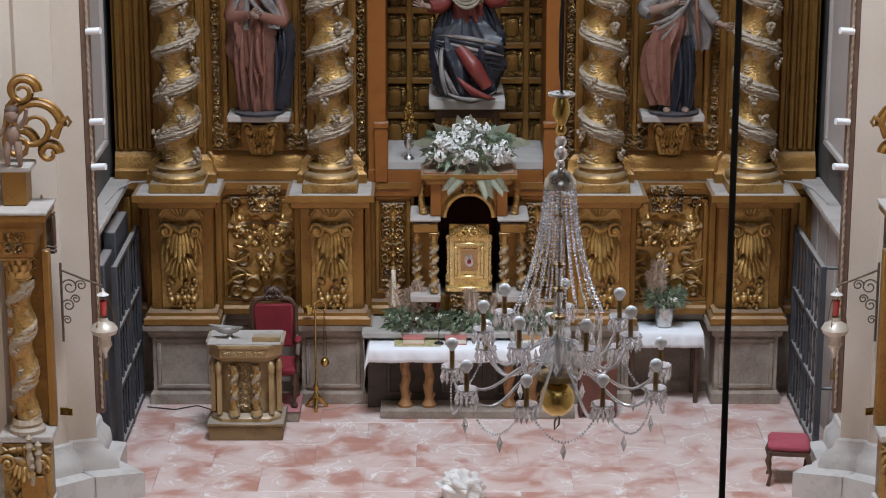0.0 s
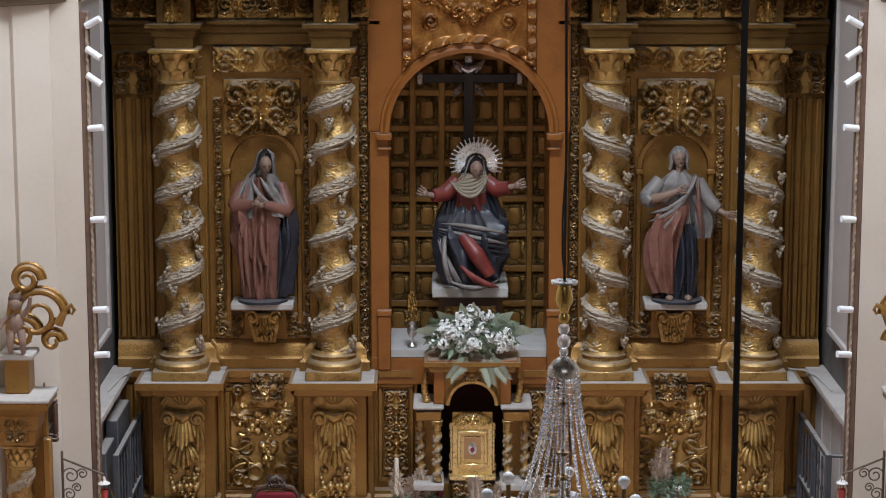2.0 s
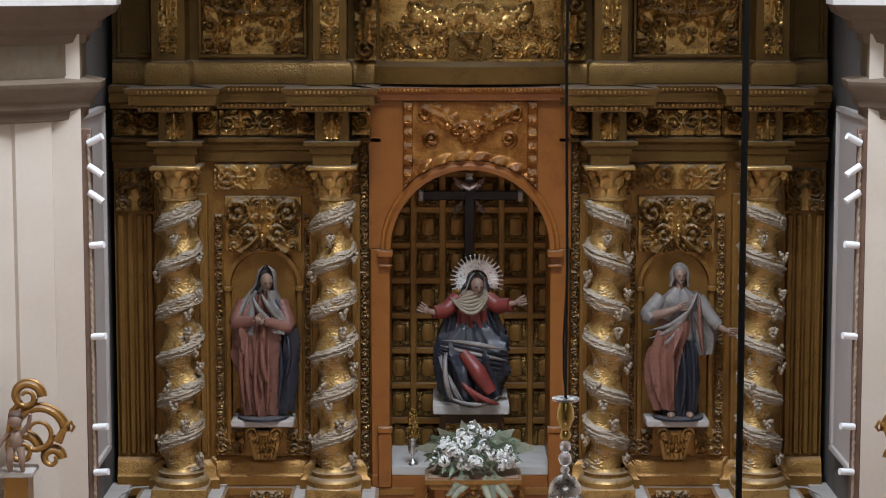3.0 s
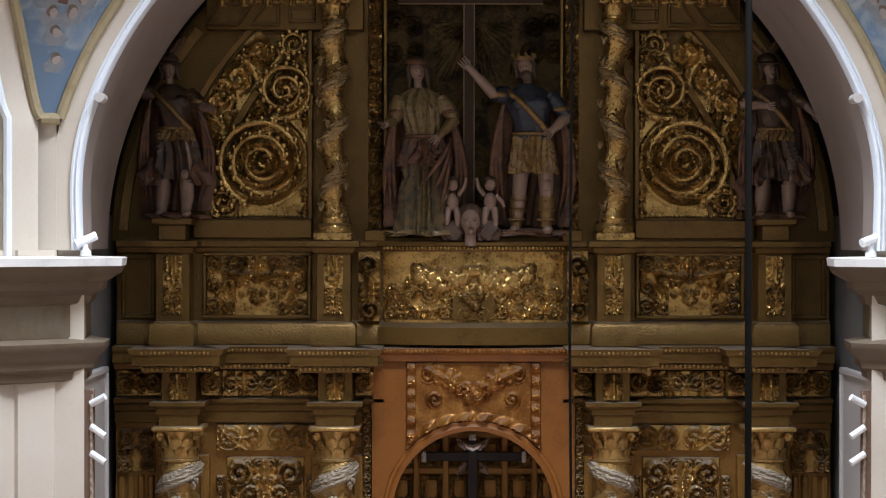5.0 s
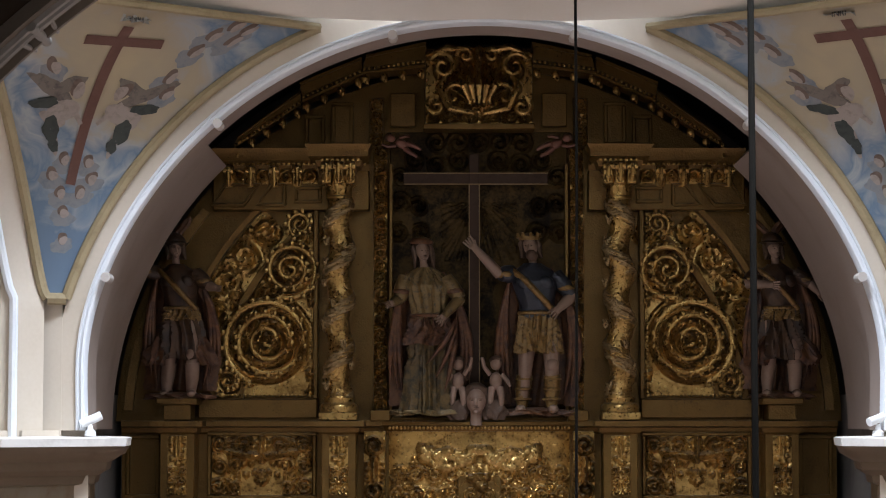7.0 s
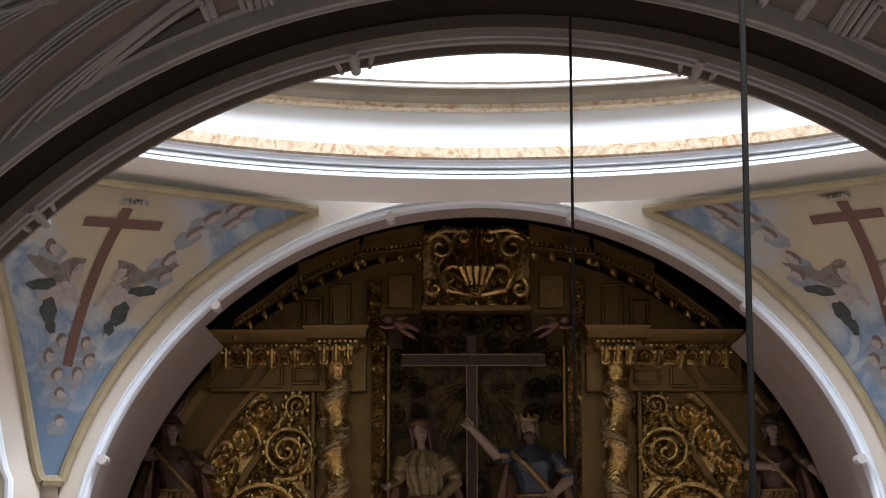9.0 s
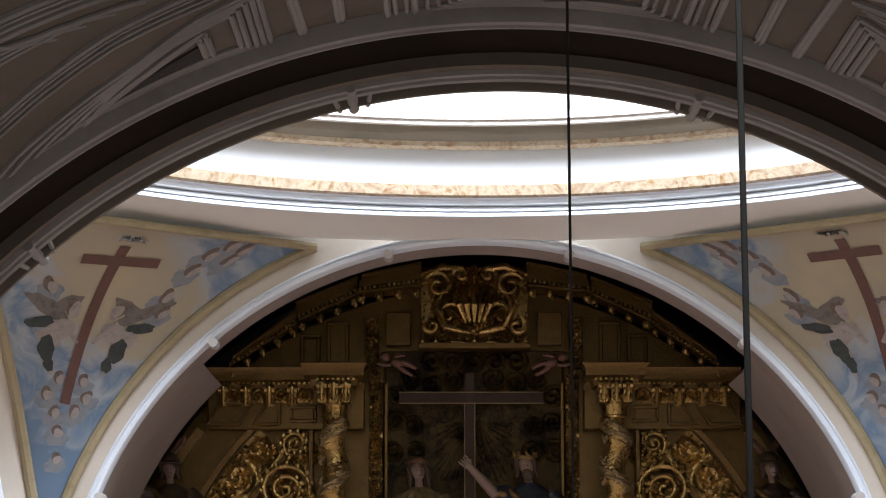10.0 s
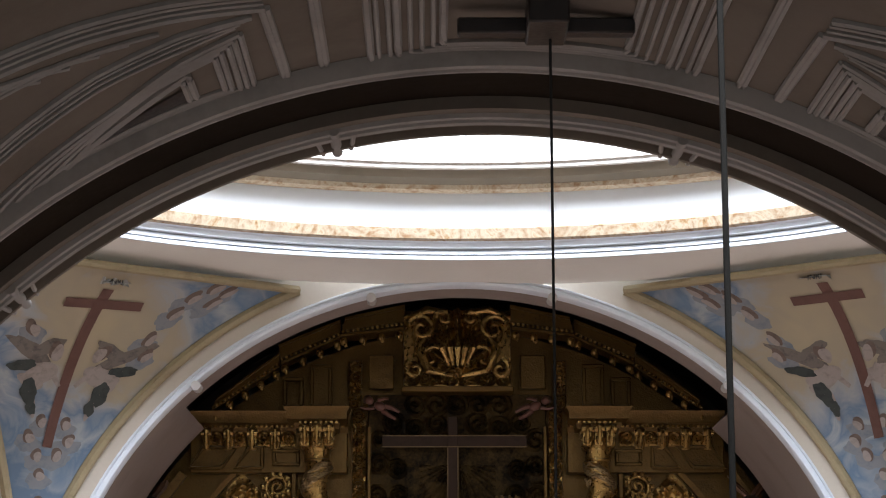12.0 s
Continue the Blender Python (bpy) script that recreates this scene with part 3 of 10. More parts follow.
def build_presbytery():
    # side walls, back wall, vault
    for s in (-1, 1):
        a, b = sorted((s * 4.3, s * 5.2))
        setting("wall_west" if s < 0 else "wall_east", Mesh().box(a, b, 23.25, 26.6, 0, CZ + 0.4), DARKWALL, "dark grey presbytery side wall", "wall")
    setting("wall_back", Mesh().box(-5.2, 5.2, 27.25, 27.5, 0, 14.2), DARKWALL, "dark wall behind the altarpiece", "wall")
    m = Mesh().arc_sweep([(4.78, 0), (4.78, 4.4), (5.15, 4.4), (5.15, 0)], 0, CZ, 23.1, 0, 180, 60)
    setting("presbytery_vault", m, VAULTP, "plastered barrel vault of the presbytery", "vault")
    # great arch
    arch = new("presbytery_arch")
    tagged(arch, "cream plastered presbytery arch with white mouldings", "arch", kind="structure")
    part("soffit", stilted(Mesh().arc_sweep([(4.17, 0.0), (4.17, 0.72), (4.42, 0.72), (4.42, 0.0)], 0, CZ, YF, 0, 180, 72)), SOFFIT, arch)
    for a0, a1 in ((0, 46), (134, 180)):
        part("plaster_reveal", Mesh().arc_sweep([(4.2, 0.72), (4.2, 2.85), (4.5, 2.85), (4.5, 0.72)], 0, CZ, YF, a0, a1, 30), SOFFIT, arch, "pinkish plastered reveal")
    # added ring closing the gap behind the arch, in the same shade colour
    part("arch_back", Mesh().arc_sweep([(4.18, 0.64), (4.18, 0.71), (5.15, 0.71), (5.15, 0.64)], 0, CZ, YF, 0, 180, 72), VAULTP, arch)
    part("face", stilted(Mesh().arc_sweep([(4.26, 0.0), (4.26, -0.03), (4.45, -0.03), (4.45, 0.1)], 0, CZ, YF, 0, 180, 72)), PLASTER, arch)
    part("inner_moulding", stilted(Mesh().arc_sweep([(4.16, 0.12), (4.16, -0.03), (4.175, -0.06), (4.2, -0.07), (4.205, -0.045), (4.225, -0.045), (4.235, -0.065), (4.255, -0.06), (4.265, -0.02)], 0, CZ, YF, 0, 180, 96)), BLUEWHITE, arch, "white inner moulding")
    for a in (22, 49, 77, 103, 131, 158):
        ca, sa_ = math.cos(radians(a)), math.sin(radians(a))
        c = Mesh().tube([(4.13 * ca, YF - 0.15, CZ + 4.13 * sa_), (4.13 * ca, YF + 0.1, CZ + 4.13 * sa_)], 0.05, 10)
        part("hook_block", c, GREYPANEL, arch)
    # wall over the arch up to the ring
    ztop = 12.95
    m = Mesh()
    P = []
    for a in np.linspace(20, 160, 60):
        c, s_ = math.cos(radians(a)), math.sin(radians(a))
        P.append([(4.42 * c, YF + 0.03, CZ + 4.42 * s_), (4.42 * c * 1.02, YF + 0.03, ztop + 0.4)])
    m.grid(P)
    setting("wall_over_arch", m, PLASTER, "cream plaster over the presbytery arch", "wall")
    # flat pendentives
    for s in (-1, 1):
        n, k = 40, 24
        P, E1, E2 = [], [], []
        for z in np.linspace(9.95, 12.73, n):
            xa = math.sqrt(max(0, 4.44 ** 2 - (z - CZ) ** 2))
            q = (z - 9.95) / 2.78
            A = np.array([s * xa, YF - 0.06, z])
            B = np.array([s * (4.42 + 0.35 * q ** 0.6), YF - 0.1 - 2.3 * q ** 2.2, z])
            row = []
            for u in np.linspace(0, 1, k):
                row.append(tuple(A * (1 - u) + B * u))
            P.append(row)
            E1.append(A + np.array([0, -0.03, 0]))
            E2.append(B + np.array([0, -0.03, 0]))
        nm = "pendentive_west" if s < 0 else "pendentive_east"
        pd = setting(nm, Mesh().grid(P), FRESCO, "frescoed pendentive with clouds and a painted cross", "pendentive")
        top = [np.array(p) + np.array([0, -0.03, 0]) for p in P[-1]]
        bot = [np.array(p) + np.array([0, -0.03, 0]) for p in P[0]]
        for e, r in ((E1, 0.055), (E2, 0.055), (top, 0.045), (bot, 0.06)):
            part("frame_moulding", Mesh().tube(e, r, 8), OLIVE, pd, "olive moulded frame")
        # chamfer below and side arch beyond
        Q = []
        for z in np.linspace(8.55, 12.73, 40):
            q = max(0, (z - 9.95) / 2.78)
            B = (s * (4.45 + 0.35 * q ** 0.6), YF - 0.12 - 2.3 * q ** 2.2, z)
            Q.append([B, (s * (4.72 + 0.35 * q ** 0.6), B[1] - 0.22, z), (s * (5.6 + 0.35 * q), B[1] - 0.25, z)])
        setting("transept_arch_west" if s < 0 else "transept_arch_east", Mesh().grid(Q), PLASTER, "cream plastered springing of the transept arch", "arch")
        part("edge_moulding", Mesh().tube([np.array(q[1]) + np.array([-s * 0.01, -0.03, 0]) for q in Q], 0.045, 8), BLUEWHITE, bpy.data.objects["transept_arch_west" if s < 0 else "transept_arch_east"], "white edge moulding")
        setting("springing_west" if s < 0 else "springing_east", Mesh().box(min(s * 4.28, s * 4.75), max(s * 4.28, s * 4.75), YF - 0.04, YF + 0.5, 8.5, 10.2), PLASTER, "cream plaster above the impost", "wall")


OLIVE = mat("olive_brown_moulding", [(0.3, (0.2, 0.15, 0.08)), (0.7, (0.33, 0.26, 0.15))], 0.7, 0, 4, 0.1, 30)
RC, RA, RB = 16.75, 5.25, 5.05   # centre of the crossing, half axes of the oval drum


def oval(r, z, n=96):
    return [(RA * r * math.cos(t), RC + RB * r * math.sin(t), z) for t in np.linspace(0, 2 * np.pi, n, endpoint=False)]


def build_drum():
    d = new("drum")
    tagged(d, "oval dome drum with white plaster and ochre marbled cornices", "drum", kind="structure")

    def ring(name, prof, ma, label=""):
        part(name, Mesh().grid([oval(r, z) for r, z in prof], wrap_v=True), ma, d, label)

    ring("ring_plaster", [(1.12, 12.8), (1.05, 12.88), (1.0, 12.905), (0.978, 12.92)], PLASTERU)
    ring("lower_moulding", [(0.978, 12.92), (0.976, 12.928), (0.978, 12.965), (0.986, 12.972), (0.976, 12.98), (0.978, 13.02), (0.986, 13.028), (0.97, 13.04), (0.97, 13.085), (0.962, 13.1)], BLUEWHITE, "bluish white moulding")
    ring("marbled_band", [(0.962, 13.1), (0.955, 13.12), (0.95, 13.22), (0.955, 13.24)], MARBLED, "ochre marbled band")
    ring("drum_wall", [(0.955, 13.24), (0.99, 13.27), (0.99, 13.62)], PLASTERW)
    ring("upper_cornice", [(0.99, 13.62), (0.962, 13.63), (0.96, 13.675)], MARBLED, "brown and ochre marbled cornice")
    ring("cornice_hollow", [(0.96, 13.675), (0.955, 13.69), (0.936, 13.72), (0.93, 13.77), (0.926, 13.79)], TAUPE, "taupe shadowed hollow moulding")
    ring("upper_band", [(0.926, 13.79), (0.92, 13.8), (0.92, 13.84), (0.915, 13.85), (0.915, 13.93), (0.97, 13.95)], MARBLEPALE, "pale veined marbled band")
    # wall between the eight tall windows
    m = Mesh()
    n = 8
    for i in range(n):
        a0, a1 = 2 * np.pi * (i + 0.27) / n, 2 * np.pi * (i + 0.73) / n
        P = [[((RA * k) * math.cos(t), RC + (RB * k) * math.sin(t), z) for t in np.linspace(a0, a1, 8)] for k, z in ((1.06, 13.9), (0.97, 13.9), (0.97, 16.2), (1.06, 16.2), (1.06, 13.9))]
        m.grid(P)
    part("window_pier", m, PLASTERW, d)
    ring("dome", [(0.97, 16.2), (0.94, 16.6), (0.85, 17.8), (0.66, 19.0), (0.5, 19.6)], PLASTERW)
    sk = Mesh().grid([[(RA * 1.13 * math.cos(t), RC + RB * 1.13 * math.sin(t), z) for t in np.linspace(0, 2 * np.pi, 48, endpoint=False)] for z in (13.9, 16.6)], wrap_v=True)
    setting("backdrop", sk, GLOWSKY, "white overcast sky outside the drum windows", "sky")
    # closing wall of the crossing under the ring on the side of the nave
    for i in range(n):
        t = 2 * np.pi * (i + 1.0) / n
        w = Mesh()
        x, y = RA * 1.0 * math.cos(t), RC + RB * 1.0 * math.sin(t)
        w.box(-0.03, 0.03, -0.03, 0.03, 13.95, 16.2, 0.005).box(-0.9, 0.9, -0.02, 0.02, 15.0, 15.05)
        tagged(part("window_%d" % (i + 1), w, WHITEPL, at=(x, y, 0), rz=math.degrees(t) + 90), "white mullioned drum window against the sky", "window", kind="structure")


YN = 11.9    # nave-side arch of the crossing
NZ = 7.84    # its springing


def build_nave():
    a = new("nave_arch")
    tagged(a, "shaded taupe plaster nave arch with grey mouldings", "arch", kind="structure")
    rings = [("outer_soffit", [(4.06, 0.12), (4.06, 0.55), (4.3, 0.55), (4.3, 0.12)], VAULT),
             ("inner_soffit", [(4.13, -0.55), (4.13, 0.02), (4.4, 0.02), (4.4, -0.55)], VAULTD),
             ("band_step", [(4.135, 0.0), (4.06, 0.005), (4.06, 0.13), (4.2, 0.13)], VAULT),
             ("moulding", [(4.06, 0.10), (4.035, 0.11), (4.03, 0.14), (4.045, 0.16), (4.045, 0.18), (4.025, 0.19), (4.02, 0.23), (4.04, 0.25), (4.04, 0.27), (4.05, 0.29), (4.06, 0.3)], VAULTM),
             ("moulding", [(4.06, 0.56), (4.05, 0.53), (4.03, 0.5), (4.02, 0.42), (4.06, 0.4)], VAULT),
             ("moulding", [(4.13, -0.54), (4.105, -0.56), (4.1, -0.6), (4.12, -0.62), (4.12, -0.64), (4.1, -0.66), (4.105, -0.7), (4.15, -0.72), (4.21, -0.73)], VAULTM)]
    for nm, pr, ma in rings:
        part(nm, Mesh().arc_sweep(pr, 0, NZ, YN, 0, 180, 110), ma, a)
    for q in (49, 74.5, 102.5, 131):
        def at(r, y, da=0.0):
            c, z = math.cos(radians(q + da)), math.sin(radians(q + da))
            return (r * c, YN + y, NZ + r * z)
        blk = part("arch_block", Mesh().tube([at(4.05, 0.6), at(4.045, 0.35), at(4.05, 0.1)], 0.032, 10), VAULTM, a)
        for da in (-1.3, 1.3):
            part("side_fillet", Mesh().tube([at(4.05, 0.58, da * 0.9), at(4.035, 0.4, da), at(4.04, 0.25, da * 1.15)], 0.016, 6), VAULTM, blk)
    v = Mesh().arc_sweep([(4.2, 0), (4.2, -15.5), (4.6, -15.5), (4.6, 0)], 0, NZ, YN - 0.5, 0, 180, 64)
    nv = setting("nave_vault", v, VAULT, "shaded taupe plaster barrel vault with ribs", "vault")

    def line(name, pts, r=0.016, mirror=True, lift=4.19):
        """A plaster moulding on the vault through (degrees, y), and its mirror image across the vault's axis."""
        p = np.array(pts, float)
        t, k = np.linspace(0, 1, 6 * len(p)), np.linspace(0, 1, len(p))
        for flip in (False, True) if mirror else (False,):
            q = np.stack([np.interp(t, k, p[:, 0]), np.interp(t, k, p[:, 1])], 1)
            if flip:
                q[:, 0] = 174.3 - q[:, 0]
            part(name, Mesh().tube([(lift * math.cos(radians(g)), y, NZ + lift * math.sin(radians(g))) for g, y in q], r, 6), VAULTM, nv)

    # stepped frame of the middle panel
    for g, y in ((98.9, 11.30), (98.3, 11.27), (97.5, 11.23), (96.9, 11.20), (96.0, 11.15), (95.2, 11.11), (94.4, 11.07), (93.7, 11.02)):
        line("panel_moulding", [(g, 9.0), (g, 10.0), (g, y), (g - 0.25, y + 0.01), (87.15, y + 0.01)], 0.022 if g in (98.9, 96.9, 93.7) else 0.014)
    # field and rib edges
    for off in (0.0, 0.32):
        line("panel_moulding", [(102.45 - off, 8.6), (102.45 - off, 10.3), (102.45 - off, 11.33 - off * 0.1), (98.0, 11.36 - off * 0.1), (87.15, 11.37 - off * 0.1)], 0.02)
        line("panel_moulding", [(105.4 + off, 9.98), (105.1 + off, 10.8), (104.95 + off, 11.33 - off * 0.1), (110.0, 11.31 - off * 0.1), (118.0, 11.30 - off * 0.1), (127.0, 11.32 - off * 0.1), (135, 11.36)], 0.02)
    # nested mouldings of the lunettes, running out to a point
    for k, (g, y0, y1) in enumerate(((107.5, 10.26, 11.22), (108.0, 10.33, 11.20), (108.5, 10.38, 11.17), (109.1, 10.44, 11.13), (109.6, 10.50, 11.10))):
        e = 130 - 1.1 * k
        line("lunette_moulding", [(g, y1), (g, y0)], 0.018)
        line("lunette_moulding", [(g, y0), (g + 4.5, y0 + 0.14), (g + 9.5, y0 + 0.42), (e - 3, y0 + 0.72), (e, y0 + 0.88)], 0.018)
        line("lunette_moulding", [(g, y1), (g + 7, y1 + 0.0), (e - 4, y1 + 0.02), (e, y1 + 0.08)], 0.014)
    for g, y in ((111.7, 10.62), (112.2, 10.68)):
        line("slot_moulding", [(g, 11.05), (g, y), (g + 4, y + 0.22), (g + 10, y + 0.5)], 0.02)
    # groins that sweep back over the lunettes
    for k in range(4):
        d = 0.075 * k
        line("groin_moulding", [(105.6, 9.98 - d), (111.5, 9.72 - d), (117, 9.52 - d), (123, 9.36 - d), (131, 9.25 - d)], 0.022 if k % 3 == 0 else 0.014)
        line("groin_moulding", [(106.5 + 0.4 * k, 10.06 + d * 0.4), (111.2, 10.0 + d), (117.5, 10.05 + d), (124, 10.22 + d), (133, 10.5 + d)], 0.02 if k == 0 else 0.012)
    for k in range(5):
        line("groin_moulding", [(112.5 + 2 * k, 9.86 - 0.03 * k), (117 + 1.5 * k, 9.72 - 0.045 * k), (124, 9.64 - 0.06 * k), (132, 9.6 - 0.075 * k)], 0.014)
    # flat near-black sheet on the vault stands for the dark inside each slot
    for flip in (False, True):
        P = []
        for w in (0.0, 1.0):
            row = []
            for q in np.linspace(112.4, 120.5, 9):
                f = (q - 112.4) / 8.1
                g = 174.3 - q if flip else q
                row.append((4.188 * math.cos(radians(g)), 11.07 + 0.06 * f - 0.22 * w * (1 - f), NZ + 4.188 * math.sin(radians(g))))
            P.append(row)
        part("lunette_slot", Mesh().grid(P), NEARBLACK, nv, "near-black sheet for the dark of a lunette slot")
    # unseen walls and ceilings added to close nave and transepts against the sky
    for s in (-1, 1):
        x0, x1 = sorted((s * 8.0, s * 8.3))
        setting("transept_wall_west" if s < 0 else "transept_wall_east", Mesh().box(x0, x1, YN - 0.2, 23.3, 0, 13), PLASTER, "unseen cream wall closing the transept", "wall")
        x0, x1 = sorted((s * 4.1, s * 8.0))
        setting("nave_pier_west" if s < 0 else "nave_pier_east", Mesh().box(x0, x1, YN - 0.8, YN + 0.5, 0, 12.9), PLASTER, "unseen cream pier beside the nave arch", "pier")
        x0, x1 = sorted((s * 4.1, s * 4.4))
        setting("nave_wall_west" if s < 0 else "nave_wall_east", Mesh().box(x0, x1, -4.2, YN - 0.8, 0, NZ + 0.3), PLASTER, "unseen cream wall closing the nave", "wall")
        x0, x1 = sorted((s * 4.85, s * 8.0))
        setting("transept_back_west" if s < 0 else "transept_back_east", Mesh().box(x0, x1, 21.9, 22.2, 0, 13), PLASTER, "unseen cream wall behind the transept", "wall")
        x0, x1 = sorted((s * 5.3, s * 8.0))
        setting("transept_ceiling_west" if s < 0 else "transept_ceiling_east", Mesh().box(x0, x1, YN, 22.0, 12.9, 13.1), PLASTER, "unseen cream ceiling closing the transept", "ceiling")
    setting("nave_end_wall", Mesh().box(-4.4, 4.4, -4.5, -4.2, 0, 12.6), PLASTER, "unseen cream wall closing the nave's end", "wall")


# brown band, its colour taken near black to include the arch's shade
VAULTD = mat("shade_darkened_brown_band", [(0.25, (0.012, 0.008, 0.005)), (0.7, (0.020, 0.014, 0.009))], 0.9, 0, 0.8, 0.1, 20, spec=0.05)

build_floor()
build_piers()
build_presbytery()
build_drum()
build_nave()


# ---- the altarpiece ----
retable = thing("altarpiece", "tall gilded baroque altarpiece with twisted columns against the wall", "altarpiece", (0, 0, 0))
COLS = (-3.4, -1.6, 1.6, 3.4)


def twisted(name, r, h, turns, seg=90, n=400, vine=1.0, phase=0.0, hand=1, mats=None):
    """A salomonic shaft with vine leaves on its swelling turns."""
    rng = np.random.RandomState(11)
    z = np.linspace(0, h, n)
    a = np.linspace(0, 2 * np.pi, seg, endpoint=False)
    Zz, A = np.meshgrid(z, a, indexing="ij")
    ph = hand * 2 * np.pi * turns * Zz / h + phase
    off = 0.085 * r
    helix = np.cos(A - ph)
    rad = r * (0.88 + 0.1 * np.cos(A - ph) + 0.0 * Zz)
    # cords between the turns and leaves on them
    cord = np.exp(-((np.mod(A - ph + 2.4, 2 * np.pi) - np.pi) / 0.16) ** 2) + np.exp(-((np.mod(A - ph + 3.1, 2 * np.pi) - np.pi) / 0.13) ** 2)
    u, s = np.mod(A - ph + np.pi, 2 * np.pi) - np.pi, Zz * 2 * np.pi * turns / h
    lv = np.zeros_like(A)
    nk = int(turns * 24)
    for k in range(nk):
        c0, cu = (k + 0.5) * h / nk, rng.uniform(-1.25, 1.25)
        dz, du = (Zz - c0) / (0.34 * r), (np.mod(A - ph - cu + np.pi, 2 * np.pi) - np.pi) / 0.42
        d, th = np.hypot(dz, du), np.arctan2(du, dz) + rng.uniform(0, 6)
        lv = np.maximum(lv, np.clip(1.1 - d * (1 + 0.3 * np.cos(5 * th)), 0, 0.55) * 1.8 * (0.7 + 0.3 * np.cos(9 * d + 5 * th)))
    stem = np.exp(-((u - 0.9 * np.sin(s * 2.3)) / 0.1) ** 2)
    lv = np.maximum(lv, 0.5 * stem)
    small = np.zeros_like(A)
    for k in range(nk):
        c0, cu = rng.uniform(0, h), rng.uniform(0, 2 * np.pi)
        dz, du = (Zz - c0) / (0.28 * r), (np.mod(A - cu + np.pi, 2 * np.pi) - np.pi) / 0.36
        d, th = np.hypot(dz, du), np.arctan2(du, dz)
        small = np.maximum(small, np.clip(1 - d * (1 + 0.25 * np.cos(4 * th)), 0, 1) * (0.6 + 0.4 * np.cos(8 * d + 4 * th)))
    rad = rad + r * vine * 0.09 * small
    rad = rad + r * vine * (0.07 * cord + 0.15 * lv + 0.2 * (chisel(A * r * 0.9, Zz) - 0.8))
    env = np.clip(np.minimum(Zz, h - Zz) / (0.12 * h), 0, 1)
    cx, cy = off * env * np.cos(ph), off * env * np.sin(ph)
    P = np.stack([cx + rad * np.cos(A), cy + rad * np.sin(A), Zz], -1)
    m = Mesh().grid(P, wrap_v=True)
    # leaves are dusty, the ground between them bright
    high = ((np.abs(u[:-1, :]) < 1.2) & (lv[:-1, :] > 0.12)) | (small[:-1, :] > 0.5)
    m.m = [int(not q) for q in high.reshape(-1)]
    # bunches of grapes
    for k in range(int(turns * 2.4)):
        zz = (k + 0.6) * h / (turns * 2.4)
        aa = -np.pi / 2 + rng.uniform(-1.3, 1.3)
        q = r * 1.15
        bx, by = q * math.cos(aa), q * math.sin(aa)
        for j in range(16):
            f = j / 15
            w = 0.2 * r * (1 - f) ** 0.6
            b = rng.uniform(0, 6.28)
            m.ball((bx + w * math.cos(b), by + w * math.sin(b), zz - 0.5 * r * f + 0.2 * r), 0.09 * r + 0.004, 6, 5)
    return m.data(name, mats or [VINE, GILTCOL], 60)


def capital(r, h):
    m = Mesh().lathe([(r * 0.85, 0), (r * 0.98, 0.02 * h), (r * 0.98, 0.08 * h), (r * 0.85, 0.1 * h), (r * 0.86, 0.5 * h), (r * 1.1, 0.86 * h)], seg=24)
    for row, (z0, hh, rr, n) in enumerate(((0.1, 0.42, 0.9, 9), (0.36, 0.45, 0.96, 9))):
        for k in range(n):
            a = 2 * np.pi * (k + 0.5 * row) / n
            P = []
            for u in np.linspace(0, 1, 7):
                q = r * (rr + 0.05 * u + 0.34 * u ** 3)
                w = 0.36 * r * (1 - 0.55 * u) * (1 + 0.1 * math.cos(14 * u))
                z = (z0 + hh * (u - 0.32 * max(0, u - 0.7) * 2)) * h
                P.append([(q * math.cos(a) - v * w * math.sin(a), q * math.sin(a) + v * w * math.cos(a), z) for v in (-1, -0.4, 0, 0.4, 1)])
                P[-1] = [(x * (1 + 0.05 * (1 - abs(v))), y * (1 + 0.05 * (1 - abs(v))), zq) for (x, y, zq), v in zip(P[-1], (-1, -0.4, 0, 0.4, 1))]
            m.grid(P)
    for k in range(4):
        a = np.pi / 4 + k * np.pi / 2
        c = np.array([math.cos(a), math.sin(a)]) * r * 1.28
        t = np.linspace(0, 4.2 * np.pi, 26)
        q = 0.2 * r * (1 - t / t[-1] * 0.8)
        m.tube([(c[0] + q_ * math.cos(t_) * math.cos(a), c[1] + q_ * math.cos(t_) * math.sin(a), 0.72 * h + q_ * math.sin(t_)) for q_, t_ in zip(q, t)], 0.055 * r + 0.004, 6)
    m.box(-r * 1.3, r * 1.3, -r * 1.3, r * 1.3, 0.88 * h, h, 0.012)
    return m


